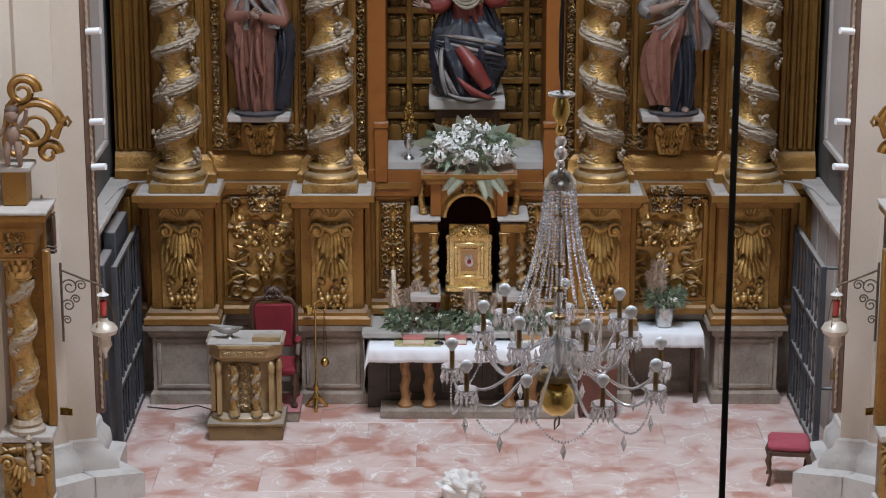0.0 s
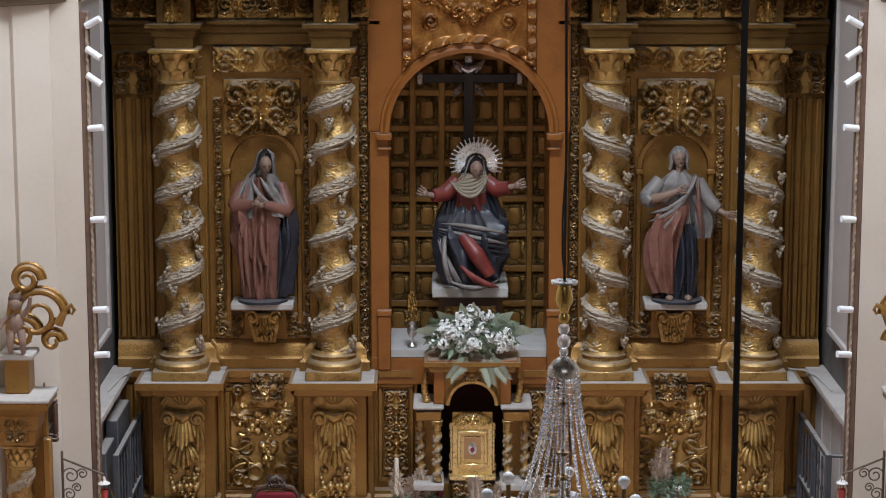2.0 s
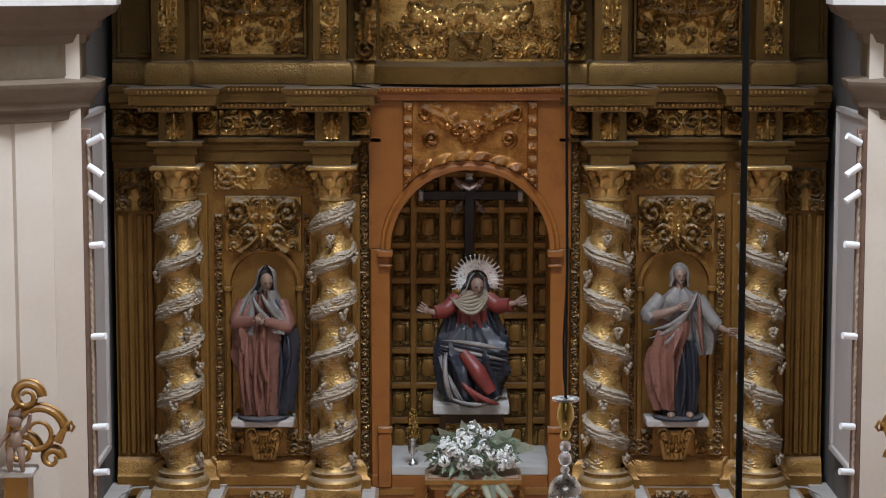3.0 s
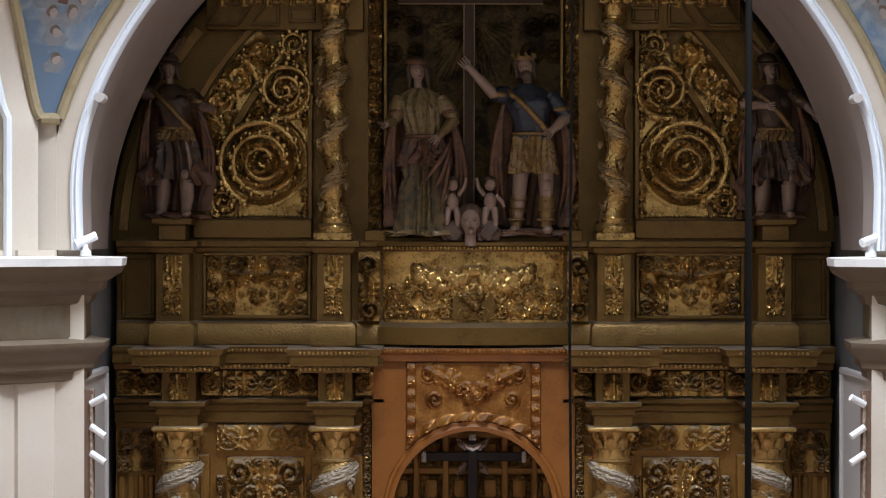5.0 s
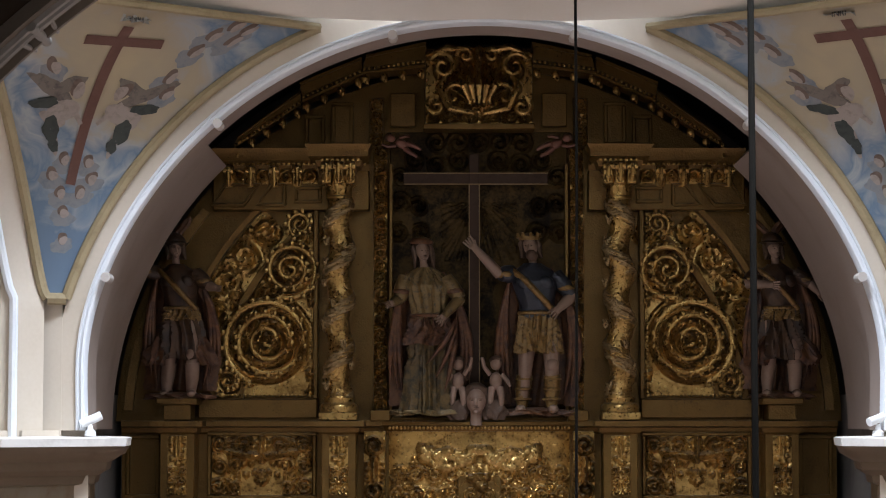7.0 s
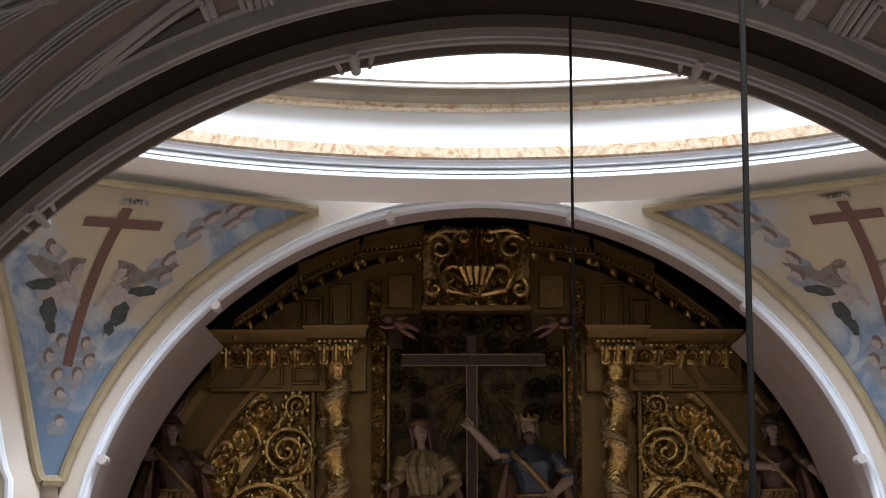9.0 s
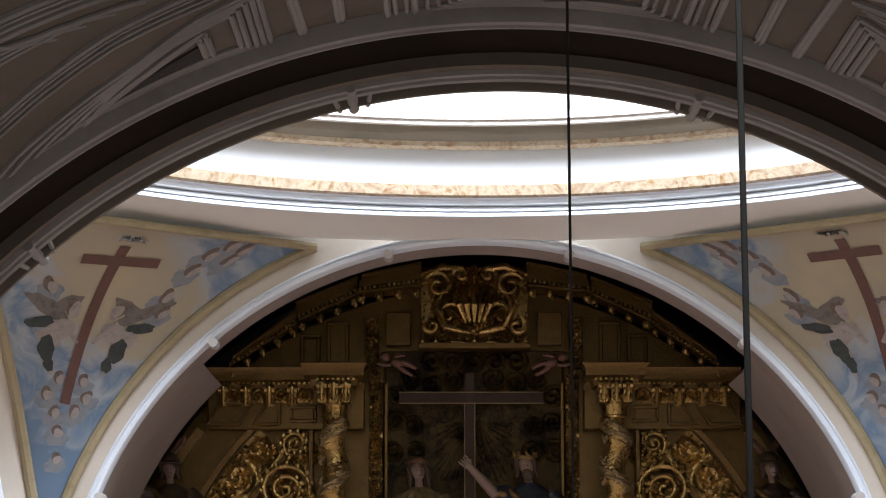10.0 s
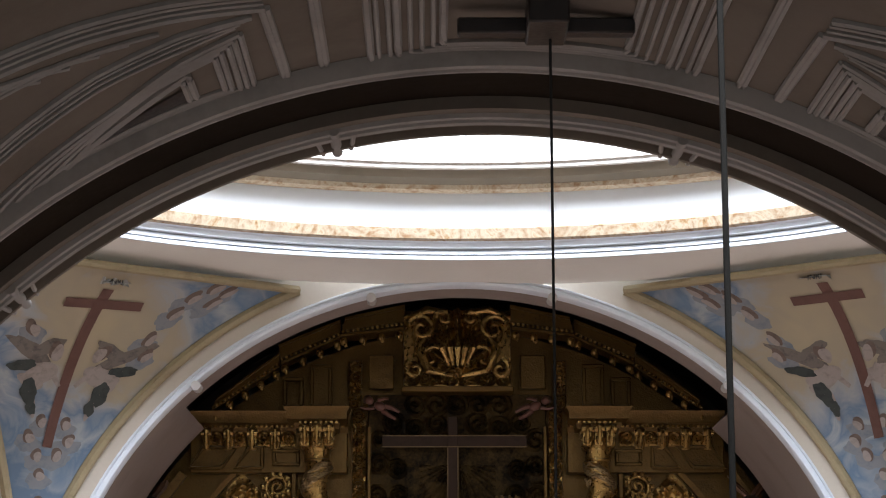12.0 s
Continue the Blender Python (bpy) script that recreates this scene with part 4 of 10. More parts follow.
def column_set(cols, y, z0, zb, zc, zt, r, turns, gold, gilt):
    cm = [VINE, GILTCOL] if gold == GOLD else [VINEUP, GILTUP]
    shaft = twisted("column", r, zc - zb, turns, mats=cm)
    shaft2 = twisted("column", r, zc - zb, turns, phase=np.pi, hand=-1, mats=cm)
    base = Mesh().box(-r * 1.45, r * 1.45, -r * 1.45, r * 1.45, z0 - zb, z0 - zb + 0.36 * (zb - z0), 0.01)
    k = 0.36 * (zb - z0)
    base.lathe([(r * 1.4, z0 - zb + k), (r * 1.45, z0 - zb + k + 0.06), (r * 1.36, z0 - zb + k + 0.09), (r * 1.15, z0 - zb + k + 0.11), (r * 1.13, z0 - zb + k + 0.14), (r * 1.22, z0 - zb + k + 0.165), (r * 1.1, -0.02), (r * 1.0, 0.02)], seg=28)
    base = base.data("base", cm[1], 40)
    cap = capital(r, zt - zc).data("capital", gilt, 50)
    for i, x in enumerate(cols):
        c = part("column", shaft if x < 0 else shaft2, None, retable, "twisted column wound with gilded vines", (x, y, zb))
        part("base", base, None, c)
        part("capital", cap, None, c, at=(0, 0, zc - zb))


column_set(COLS, 25.5, 2.69, 3.0, 6.17, 6.58, 0.225, 6.1, GOLD, GILT)
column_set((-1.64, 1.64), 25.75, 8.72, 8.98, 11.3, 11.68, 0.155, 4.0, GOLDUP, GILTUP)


def ressaut(y0, y1, half, cols, xe):
    """Plan line that breaks forward from y0 to y1 over each column."""
    p = [(-xe, y0)]
    for c in cols:
        p += [(c - half, y0), (c - half, y1), (c + half, y1), (c + half, y0)]
    return p + [(xe, y0)]


def frame_box(m, x0, x1, z0, z1, y, w, d, b=0.01):
    """A raised rectangular moulding."""
    for q in ((x0, x1, z0, z0 + w), (x0, x1, z1 - w, z1), (x0, x0 + w, z0 + w, z1 - w), (x1 - w, x1, z0 + w, z1 - w)):
        m.box(q[0], q[1], y - d, y + 0.02, q[2], q[3], b)
    return m


def bead_row(m, x0, x1, z, y, r, step):
    n = max(2, int((x1 - x0) / step))
    for x in np.linspace(x0, x1, n):
        m.ball((x, y, z), (r, r, r), 6, 5)


def build_plinth():
    st = thing("altar_plinth", "worn grey stone plinth under the gilded altarpiece", "plinth")
    path = ressaut(25.95, 25.45, 0.38, COLS, 4.25)
    part("plinth_wall", Mesh().sweep(path, [(0.0, 0.16), (0.0, 0.86)], cap=False), STONE, st)
    part("plinth_foot", Mesh().sweep(path, [(0.04, 0.0), (0.04, 0.13), (0.0, 0.17)], cap=False), STONE, st)
    part("plinth_ledge", Mesh().sweep(path, [(0.0, 0.84), (0.04, 0.87), (0.05, 0.93), (0.1, 0.95), (0.1, 1.02), (-0.3, 1.03)], cap=False), STONE, st)
    for x in COLS:
        m = frame_box(Mesh(), x - 0.33, x + 0.33, 0.2, 0.83, 25.45, 0.05, 0.025)
        part("plinth_panel", m, STONE, st)
    core = Mesh().box(-4.25, 4.25, 25.96, 27.2, 0, 1.02)
    for x in COLS:
        core.box(x - 0.37, x + 0.37, 25.46, 26, 0.01, 1.02)
    part("plinth_core", core, STONE, st)


def console(x, y, z0, z1, w=1.0):
    """Acanthus console: palmette, two scrolls with a leaf between them, a second leaf tier and fruit."""
    rng = np.random.RandomState(12)
    h = z1 - z0
    m = Mesh()
    zr = z0 + 0.7 * h

    def lobes(n, cx, zt, L, spread, out, r):
        for i in np.linspace(-1, 1, n):
            k = 1 - 0.35 * abs(i)
            m.tube([(cx + 0.35 * spread * i, y - 0.03, zt), (cx + 0.8 * spread * i, y - out * k, zt - 0.45 * L * k), (cx + spread * i, y - out * 1.15 * k, zt - 0.85 * L * k), (cx + 1.12 * spread * i, y - out * 1.5 * k, zt - L * k)], [r * 0.7, r * 1.15, r, r * 0.35], 8)

    for i in np.linspace(-1, 1, 5):
        m.tube([(x + 0.03 * i * w, y - 0.02, z0 + 0.84 * h), (x + 0.12 * i * w, y - 0.06, z0 + 0.92 * h), (x + 0.17 * i * w, y - 0.09, z0 + (0.985 - 0.05 * abs(i)) * h)], [0.02 * w, 0.035 * w, 0.014 * w], 8)
    for s in (-1, 1):
        t = np.linspace(0, 10, 40)
        R = 0.085 * w
        m.tube([(x + s * (0.17 * w + R * (1 - q / 12) * math.cos(q)), y - 0.12 * w - 0.006 * q, zr + 0.03 * h + R * (1 - q / 12) * math.sin(q)) for q in t], [0.028 * w, 0.024 * w, 0.018 * w], 8)
        m.tube([(x + s * 0.17 * w, y, zr + 0.03 * h), (x + s * 0.17 * w, y - 0.16 * w, zr + 0.03 * h)], [0.06 * w, 0.04 * w], 12)
        lobes(3, x + s * 0.17 * w, zr - 0.05 * h, 0.2 * h, 0.06 * w, 0.08 * w, 0.028 * w)
        m.tube([(x + s * 0.25 * w, y - 0.02, z0 + h * 0.97), (x + s * 0.2 * w, y - 0.05, z0 + 0.9 * h), (x + s * 0.26 * w, y - 0.03, z0 + 0.84 * h)], 0.022 * w, 7)
    m.tube([(x - 0.16 * w, y - 0.08 * w, zr + 0.07 * h), (x, y - 0.13 * w, zr + 0.03 * h), (x + 0.16 * w, y - 0.08 * w, zr + 0.07 * h)], [0.03 * w, 0.06 * w, 0.03 * w], 12)
    lobes(7, x, zr + 0.08 * h, 0.3 * h, 0.14 * w, 0.17 * w, 0.034 * w)
    lobes(7, x, z0 + 0.5 * h, 0.19 * h, 0.17 * w, 0.12 * w, 0.032 * w)
    for k in range(44):
        q = rng.uniform(0, 1)
        m.ball((x + rng.uniform(-0.2, 0.2) * w * (0.6 + 0.4 * q), y - 0.02 - 0.06 * rng.uniform(0, 1), z0 + 0.04 * h + 0.26 * h * q), rng.uniform(0.022, 0.048) * w, 9, 7)
    m.box(x - 0.25 * w, x + 0.25 * w, y - 0.01, y + 0.03, z0, z1, 0.006)
    return m


def build_lower():
    # wall of the gilded base
    for a, b in ((-4.22, -0.62), (0.62, 4.22)):
        part("base_wall", Mesh().box(a, b, 25.9, 26.35, 1.03, 2.62), GOLD, retable)
    foot = [(0.0, 1.03), (0.1, 1.03), (0.1, 1.1), (0.06, 1.13), (0.06, 1.17), (0.0, 1.2)]
    for s in (-1, 1):
        cs = [c for c in COLS if c * s > 0]
        p = []
        a, b = (-4.24, -0.66) if s < 0 else (0.66, 4.24)
        p = [(a, 25.9)]
        for c in cs:
            p += [(c - 0.36, 25.9), (c - 0.36, 25.44), (c + 0.36, 25.44), (c + 0.36, 25.9)]
        p += [(b, 25.9)]
        part("base_moulding", Mesh().sweep(p, foot, cap=False), GOLD, retable)
        top = [(0.0, 2.5), (0.03, 2.52), (0.04, 2.58), (0.1, 2.6), (0.1, 2.68), (-0.4, 2.69)]
        part("pedestal_cornice", Mesh().sweep([(a, 25.88)] + [q for c in cs for q in ((c - 0.42, 25.88), (c - 0.42, 25.2), (c + 0.42, 25.2), (c + 0.42, 25.88))] + [(b, 25.88)], top, cap=False), GOLD, retable, "dusty cornice shelf")
    for i, x in enumerate(COLS):
        m = Mesh().box(x - 0.38, x + 0.38, 25.5, 25.95, 1.03, 2.62, 0.01)
        m.box(x - 0.46, x - 0.385, 25.7, 25.95, 1.03, 2.6, 0.008).box(x + 0.385, x + 0.46, 25.7, 25.95, 1.03, 2.6, 0.008)
        ped = part("pedestal", m, GOLD, retable)
        part("console", console(x, 25.49, 1.14, 2.58), GILT, ped, "carved acanthus console")
        part("pedestal_top", Mesh().box(x - 0.48, x + 0.48, 25.12, 25.98, 2.655, 2.69, 0.008), DUSTY, ped, "grey dusty top board")
    for s in (-1, 1):
        xc = s * 2.42

        def f(X, Z, xc=xc):
            A = np.abs(X - xc)
            h = garland(A, Z, 0.12, 2.06, 0.24, 0.06, 0.075, 34, 3)
            h = np.maximum(h, 0.6 * leaf(A, Z, 0.0, 2.16, 0.42, 0.12, -0.1))
            h = np.maximum(h, 0.8 * garland(A, Z, 0.0, 1.75, 0.07, 0.2, 0.06, 16, 4))
            for cx, cz, R in ((0.27, 1.72, 0.1), (0.33, 1.5, 0.11), (0.16, 1.4, 0.11), (0.36, 1.32, 0.08), (0.25, 1.28, 0.08)):
                r = np.hypot(A - cx, Z - cz)
                h = np.maximum(h, 0.55 * np.exp(-((r - R * 0.78) / 0.016) ** 2))
            r = np.hypot(A - 0.3, Z - 2.2)
            h = np.maximum(h, 0.6 * np.exp(-((A - 0.36 - 0.12 * (Z - 2.2)) / 0.03) ** 2) * ((Z > 2.05) & (Z < 2.4)))
            h = np.maximum(h, 0.9 * volute(A, Z, 0.36, 2.42, 0.09, 1, 1.6))
            return h
        pn = part("relief_panel", carved(xc - 0.46, xc + 0.46, 1.2, 2.5, 25.87, 0.1, f, 0.011), GILT, retable, "carved panel of fruit and ribbon scrolls")
        rg = np.random.RandomState(31)
        fr_ = Mesh()
        for k in range(46):
            q, v, w = rg.uniform(0, 6.28), rg.uniform(0, 1) ** 0.5, (-1, 1)[k % 2]
            fr_.ball((xc + w * (0.17 + 0.17 * v * math.cos(q)), 25.83 - 0.04 * rg.uniform(0, 1), 2.03 - 0.05 * v * math.cos(q) + 0.1 * v * math.sin(q)), rg.uniform(0.026, 0.05), 9, 7)
        for k in range(22):
            fr_.ball((xc + rg.uniform(-0.05, 0.05) * (1 - k / 30), 25.83, 1.98 - 0.022 * k), rg.uniform(0.022, 0.036), 8, 6)
        tagged(part("fruit_garland", fr_, GILT, pn, "carved cluster of fruit"), kind="stuff")
        for w in (-1, 1):
            for ph_, zs_, am_ in ((0.0, 1.9, 0.11), (1.5, 1.62, 0.13)):
                part("ribbon", Mesh().tube([(xc + w * (0.24 + 0.03 * t + am_ * math.sin(1.9 * t + ph_)), 25.84 - 0.02 * math.cos(2 * t), zs_ - 0.055 * t - 0.03 * math.cos(3.8 * t)) for t in np.linspace(0, 5.6, 46)], 0.017, 7), GILT, pn, "carved looping ribbon")
            part("ribbon", Mesh().tube([(xc + w * 0.3, 25.84, 2.08), (xc + w * 0.4, 25.82, 2.2), (xc + w * 0.36, 25.83, 2.34), (xc + w * 0.42, 25.84, 2.42)], 0.022, 7), GILT, pn)
        part("panel_frame", frame_box(Mesh(), xc - 0.52, xc + 0.52, 1.18, 2.46, 25.89, 0.055, 0.05), GOLD, pn)
        part("mask_block", carved(xc - 0.21, xc + 0.21, 2.3, 2.66, 25.78, 0.12, lambda X, Z, c=xc: np.maximum(scrollwork(X, Z, c - 0.21, c + 0.21, 2.3, 2.66, 0.13, 8), 0.9 * garland(X, Z, c, 2.5, 0.1, 0.05, 0.08, 10, 2)), 0.012, 0.12), GILT, pn)
        # tall narrow scroll panels beside the tabernacle
        x0, x1 = sorted((s * 0.72, s * 1.03))
        pn = part("scroll_panel", carved(x0, x1, 1.35, 2.42, 25.87, 0.06, lambda X, Z, a=x0, b=x1: scrollwork(X, Z, a, b, 1.35, 2.42, 0.155, 21), 0.011), GILT, retable, "narrow panel of interlaced scrolls")
        part("panel_frame", frame_box(Mesh(), x0 - 0.06, x1 + 0.06, 1.28, 2.5, 25.89, 0.05, 0.04), GOLD, pn)
        # outermost pilasters of the base
        m = Mesh()
        for k in range(3):
            part("pilaster_strip", Mesh().box(s * 3.98 - 0.16 + 0.11 * k, s * 3.98 - 0.07 + 0.11 * k, 25.84, 25.92, 1.25, 2.5, 0.012), GOLD, retable)


DUSTY = mat("dusty_grey_board", [(0.3, (0.3, 0.27, 0.24)), (0.7, (0.46, 0.42, 0.38))], 0.9, 0, 4, 0.15, 30)


def build_middle():
    # back boards with niche openings left free in the middle
    for a, b in ((-4.22, -1.17), (1.17, 4.22)):
        part("middle_wall", Mesh().box(a, b, 26.02, 26.3, 2.69, 6.6), GOLD, retable)
    base = [(0.0, 2.69), (0.12, 2.69), (0.12, 2.8), (0.08, 2.84), (0.07, 2.95), (0.02, 3.0), (0.0, 3.02)]
    for s in (-1, 1):
        cs = [c for c in COLS if c * s > 0]
        a, e = (-4.22, -1.3) if s < 0 else (1.3, 4.22)
        p = [(a, 26.0)] + [q for c in cs for q in ((c - 0.3, 26.0), (c - 0.3, 25.82), (c + 0.3, 25.82), (c + 0.3, 26.0))] + [(e, 26.0)]
        part("middle_base", Mesh().sweep(p, base, cap=False), GOLD, retable)
        # pilaster behind each column and fluted strips at the side
        for c in cs:
            pl = part("pilaster", Mesh().box(c - 0.3, c + 0.3, 25.84, 26.04, 3.0, 6.2, 0.01), GOLD, retable)
            for x in (c - 0.27, c + 0.2):
                part("fillet", Mesh().box(x, x + 0.07, 25.815, 25.837, 3.1, 6.1, 0.008), GOLD, pl)
        for k in range(4):
            x = s * (3.8 + 0.115 * k)
            part("fluted_strip", Mesh().box(x - 0.04, x + 0.04, 25.96, 26.04, 3.05, 5.95, 0.018), GOLD, retable)
        part("strip_capital", carved(min(s * 3.74, s * 4.2), max(s * 3.74, s * 4.2), 5.98, 6.5, 25.98, 0.1, lambda X, Z, q=s: scrollwork(X, Z, min(q * 3.74, q * 4.2), max(q * 3.74, q * 4.2), 5.98, 6.5, 0.17, 31), 0.014), GILT, retable)
        # niche with statue
        xc = s * 2.45
        m = Mesh()
        n = 16
        P = []
        for z in np.linspace(3.2, 5.1, 6):
            P.append([(xc + 0.4 * math.cos(t), 26.0 + 0.16 * math.sin(t) + 0.0, z) for t in np.linspace(0, np.pi, n)])
        for q in np.linspace(0, 1, 8)[1:]:
            P.append([(xc + 0.4 * math.cos(t) * math.cos(q * 1.5), 26.0 + 0.16 * math.sin(t) * math.cos(q * 1.5), 5.1 + 0.4 * math.sin(q * 1.5)) for t in np.linspace(0, np.pi, n)])
        nk = part("niche", Mesh().grid(P).moved(0, -0.02), GOLD, retable, "shallow gilded round-headed niche")
        part("niche_arch", Mesh().arc_sweep([(0.4, 0.0), (0.4, -0.05), (0.45, -0.05), (0.45, 0.0)], xc, 5.1, 26.0, 0, 180, 24), GOLD, nk)
        for k in (-1, 1):
            part("niche_jamb", Mesh().box(xc + k * 0.425 - 0.03, xc + k * 0.425 + 0.03, 25.95, 26.02, 3.2, 5.1, 0.008), GOLD, nk)
            part("niche_impost", Mesh().box(xc + k * 0.425 - 0.05, xc + k * 0.425 + 0.05, 25.92, 26.02, 5.03, 5.09, 0.01), GOLD, nk)
            x0, x1 = xc + k * 0.53 - 0.055, xc + k * 0.53 + 0.055
            part("leaf_strip", carved(x0, x1, 3.15, 5.95, 25.97, 0.07, lambda X, Z, a=x0, b=x1: scrollwork(X, Z, a, b, 3.15, 5.95, 0.11, 41, False), 0.012), GILT, nk, "carved leaf strip")
        x0, x1 = xc - 0.5, xc + 0.5

        def crest(X, Z, c=xc):
            A = np.abs(X - c)
            h = volute(A, Z, 0.3, 5.98, 0.17, 1, 1.7)
            h = np.maximum(h, 0.9 * volute(A, Z, 0.16, 5.72, 0.14, -1, 1.6))
            h = np.maximum(h, leaf(A, Z, 0.0, 6.15, 0.5, 0.17, -math.pi / 2))
            h = np.maximum(h, 0.9 * leaf(A, Z, 0.05, 5.7, 0.4, 0.12, -0.75))
            return np.maximum(h, 0.5 * scrollwork(X, Z, c - 0.42, c + 0.42, 5.5, 6.15, 0.16, 51) * (A < 0.47 - 0.3 * np.clip(5.75 - Z, 0, 1)))
        part("niche_crest", carved(x0 + 0.04, x1 - 0.04, 5.5, 6.17, 25.96, 0.16, crest, 0.012), GILT, nk, "carved cartouche of gilded acanthus")
        # console for the statue
        part("statue_shelf", Mesh().box(xc - 0.37, xc + 0.37, 25.52, 26.0, 3.47, 3.55, 0.012), DUSTY, nk, "grey dusty shelf")
        cf = console(0, 0, 0, 0.46, 0.95)
        cf.v = [(xc + x * (0.55 + 0.9 * z), 25.9 + y * (0.6 + 1.6 * z), 3.0 + z) for x, y, z in cf.v]
        part("statue_console", cf, GILT, nk, "carved leaf console", smooth=50)
        for k in (-1, 1):
            x0, x1 = sorted((xc + k * 0.25, xc + k * 0.6))
            part("corner_scroll", carved(x0, x1, 3.05, 3.35, 25.97, 0.08, lambda X, Z, a=x0, b=x1: scrollwork(X, Z, a, b, 3.05, 3.35, 0.15, 61, False), 0.012), GILT, nk)
        # rinceaux frieze over the niche
        part("frieze", carved(xc - 0.58, xc + 0.58, 6.24, 6.56, 25.97, 0.07, lambda X, Z, c=xc: scrollwork(X, Z, c - 0.58, c + 0.58, 6.24, 6.56, 0.29, 71), 0.012), GILT, retable, "frieze of gilded rinceaux")
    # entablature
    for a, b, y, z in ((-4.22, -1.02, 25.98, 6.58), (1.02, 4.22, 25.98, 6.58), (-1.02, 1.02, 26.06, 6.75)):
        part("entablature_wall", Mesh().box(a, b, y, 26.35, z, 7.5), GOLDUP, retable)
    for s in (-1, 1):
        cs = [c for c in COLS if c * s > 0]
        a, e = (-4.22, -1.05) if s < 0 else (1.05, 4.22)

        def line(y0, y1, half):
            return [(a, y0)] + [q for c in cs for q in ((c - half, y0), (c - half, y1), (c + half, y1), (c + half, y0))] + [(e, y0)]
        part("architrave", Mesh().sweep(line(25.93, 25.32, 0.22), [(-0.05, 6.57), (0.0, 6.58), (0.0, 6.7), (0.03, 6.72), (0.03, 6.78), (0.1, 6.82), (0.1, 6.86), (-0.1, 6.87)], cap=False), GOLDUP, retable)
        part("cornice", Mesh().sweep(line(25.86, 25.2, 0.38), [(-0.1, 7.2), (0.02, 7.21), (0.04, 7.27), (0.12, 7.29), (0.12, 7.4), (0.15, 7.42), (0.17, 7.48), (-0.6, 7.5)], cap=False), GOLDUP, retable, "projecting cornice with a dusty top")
        d = Mesh()
        for x0, x1, y in [(c - 0.38, c + 0.38, 25.19) for c in cs] + [((-3.0, -2.0, 25.85) if s < 0 else (2.0, 3.0, 25.85))]:
            bead_row(d, x0, x1, 7.25, y - 0.06, 0.022, 0.05)
            bead_row(d, x0, x1, 7.44, y - 0.19, 0.018, 0.045)
        tagged(part("egg_moulding", d, GILTUP, retable), kind="stuff")
        for c in cs:
            part("frieze_block", Mesh().box(c - 0.2, c + 0.2, 25.36, 25.98, 6.86, 7.22, 0.01), GOLDUP, retable)
            part("bracket", carved(c - 0.12, c + 0.12, 6.88, 7.2, 25.355, 0.12, lambda X, Z, q=c: np.maximum(leaf(X, Z, q, 7.2, 0.34, 0.12, -math.pi / 2), 0.8 * volute(np.abs(X - q), Z, 0.06, 7.12, 0.06)), 0.012), GILTUP, retable, "carved leaf bracket")
            for k in (-1, 1):
                x0, x1 = sorted((c + k * 0.21, c + k * 0.44))
                part("side_scroll", carved(x0, x1, 6.9, 7.2, 25.7, 0.1, lambda X, Z, a_=x0, b_=x1: volute(X, Z, (a_ + b_) / 2, 7.07, 0.13, 1, 1.8), 0.012, 0.25), GILTUP, retable)
        xc = s * 2.5
        part("frieze", carved(xc - 0.46, xc + 0.46, 6.88, 7.2, 25.92, 0.1, lambda X, Z, c=xc: np.maximum(scrollwork(X, Z, c - 0.46, c + 0.46, 6.88, 7.2, 0.3, 81), 0.9 * (np.abs(np.abs(X - c) - 0.2) < 0.06) * leaf(np.abs(X - c), Z, 0.2, 7.2, 0.3, 0.08, -math.pi / 2)), 0.012), GILTUP, retable)
        x0, x1 = sorted((s * 3.75, s * 4.2))
        part("frieze", carved(x0, x1, 6.88, 7.2, 25.92, 0.08, lambda X, Z, a_=x0, b_=x1: scrollwork(X, Z, a_, b_, 6.88, 7.2, 0.22, 85), 0.013), GILTUP, retable)


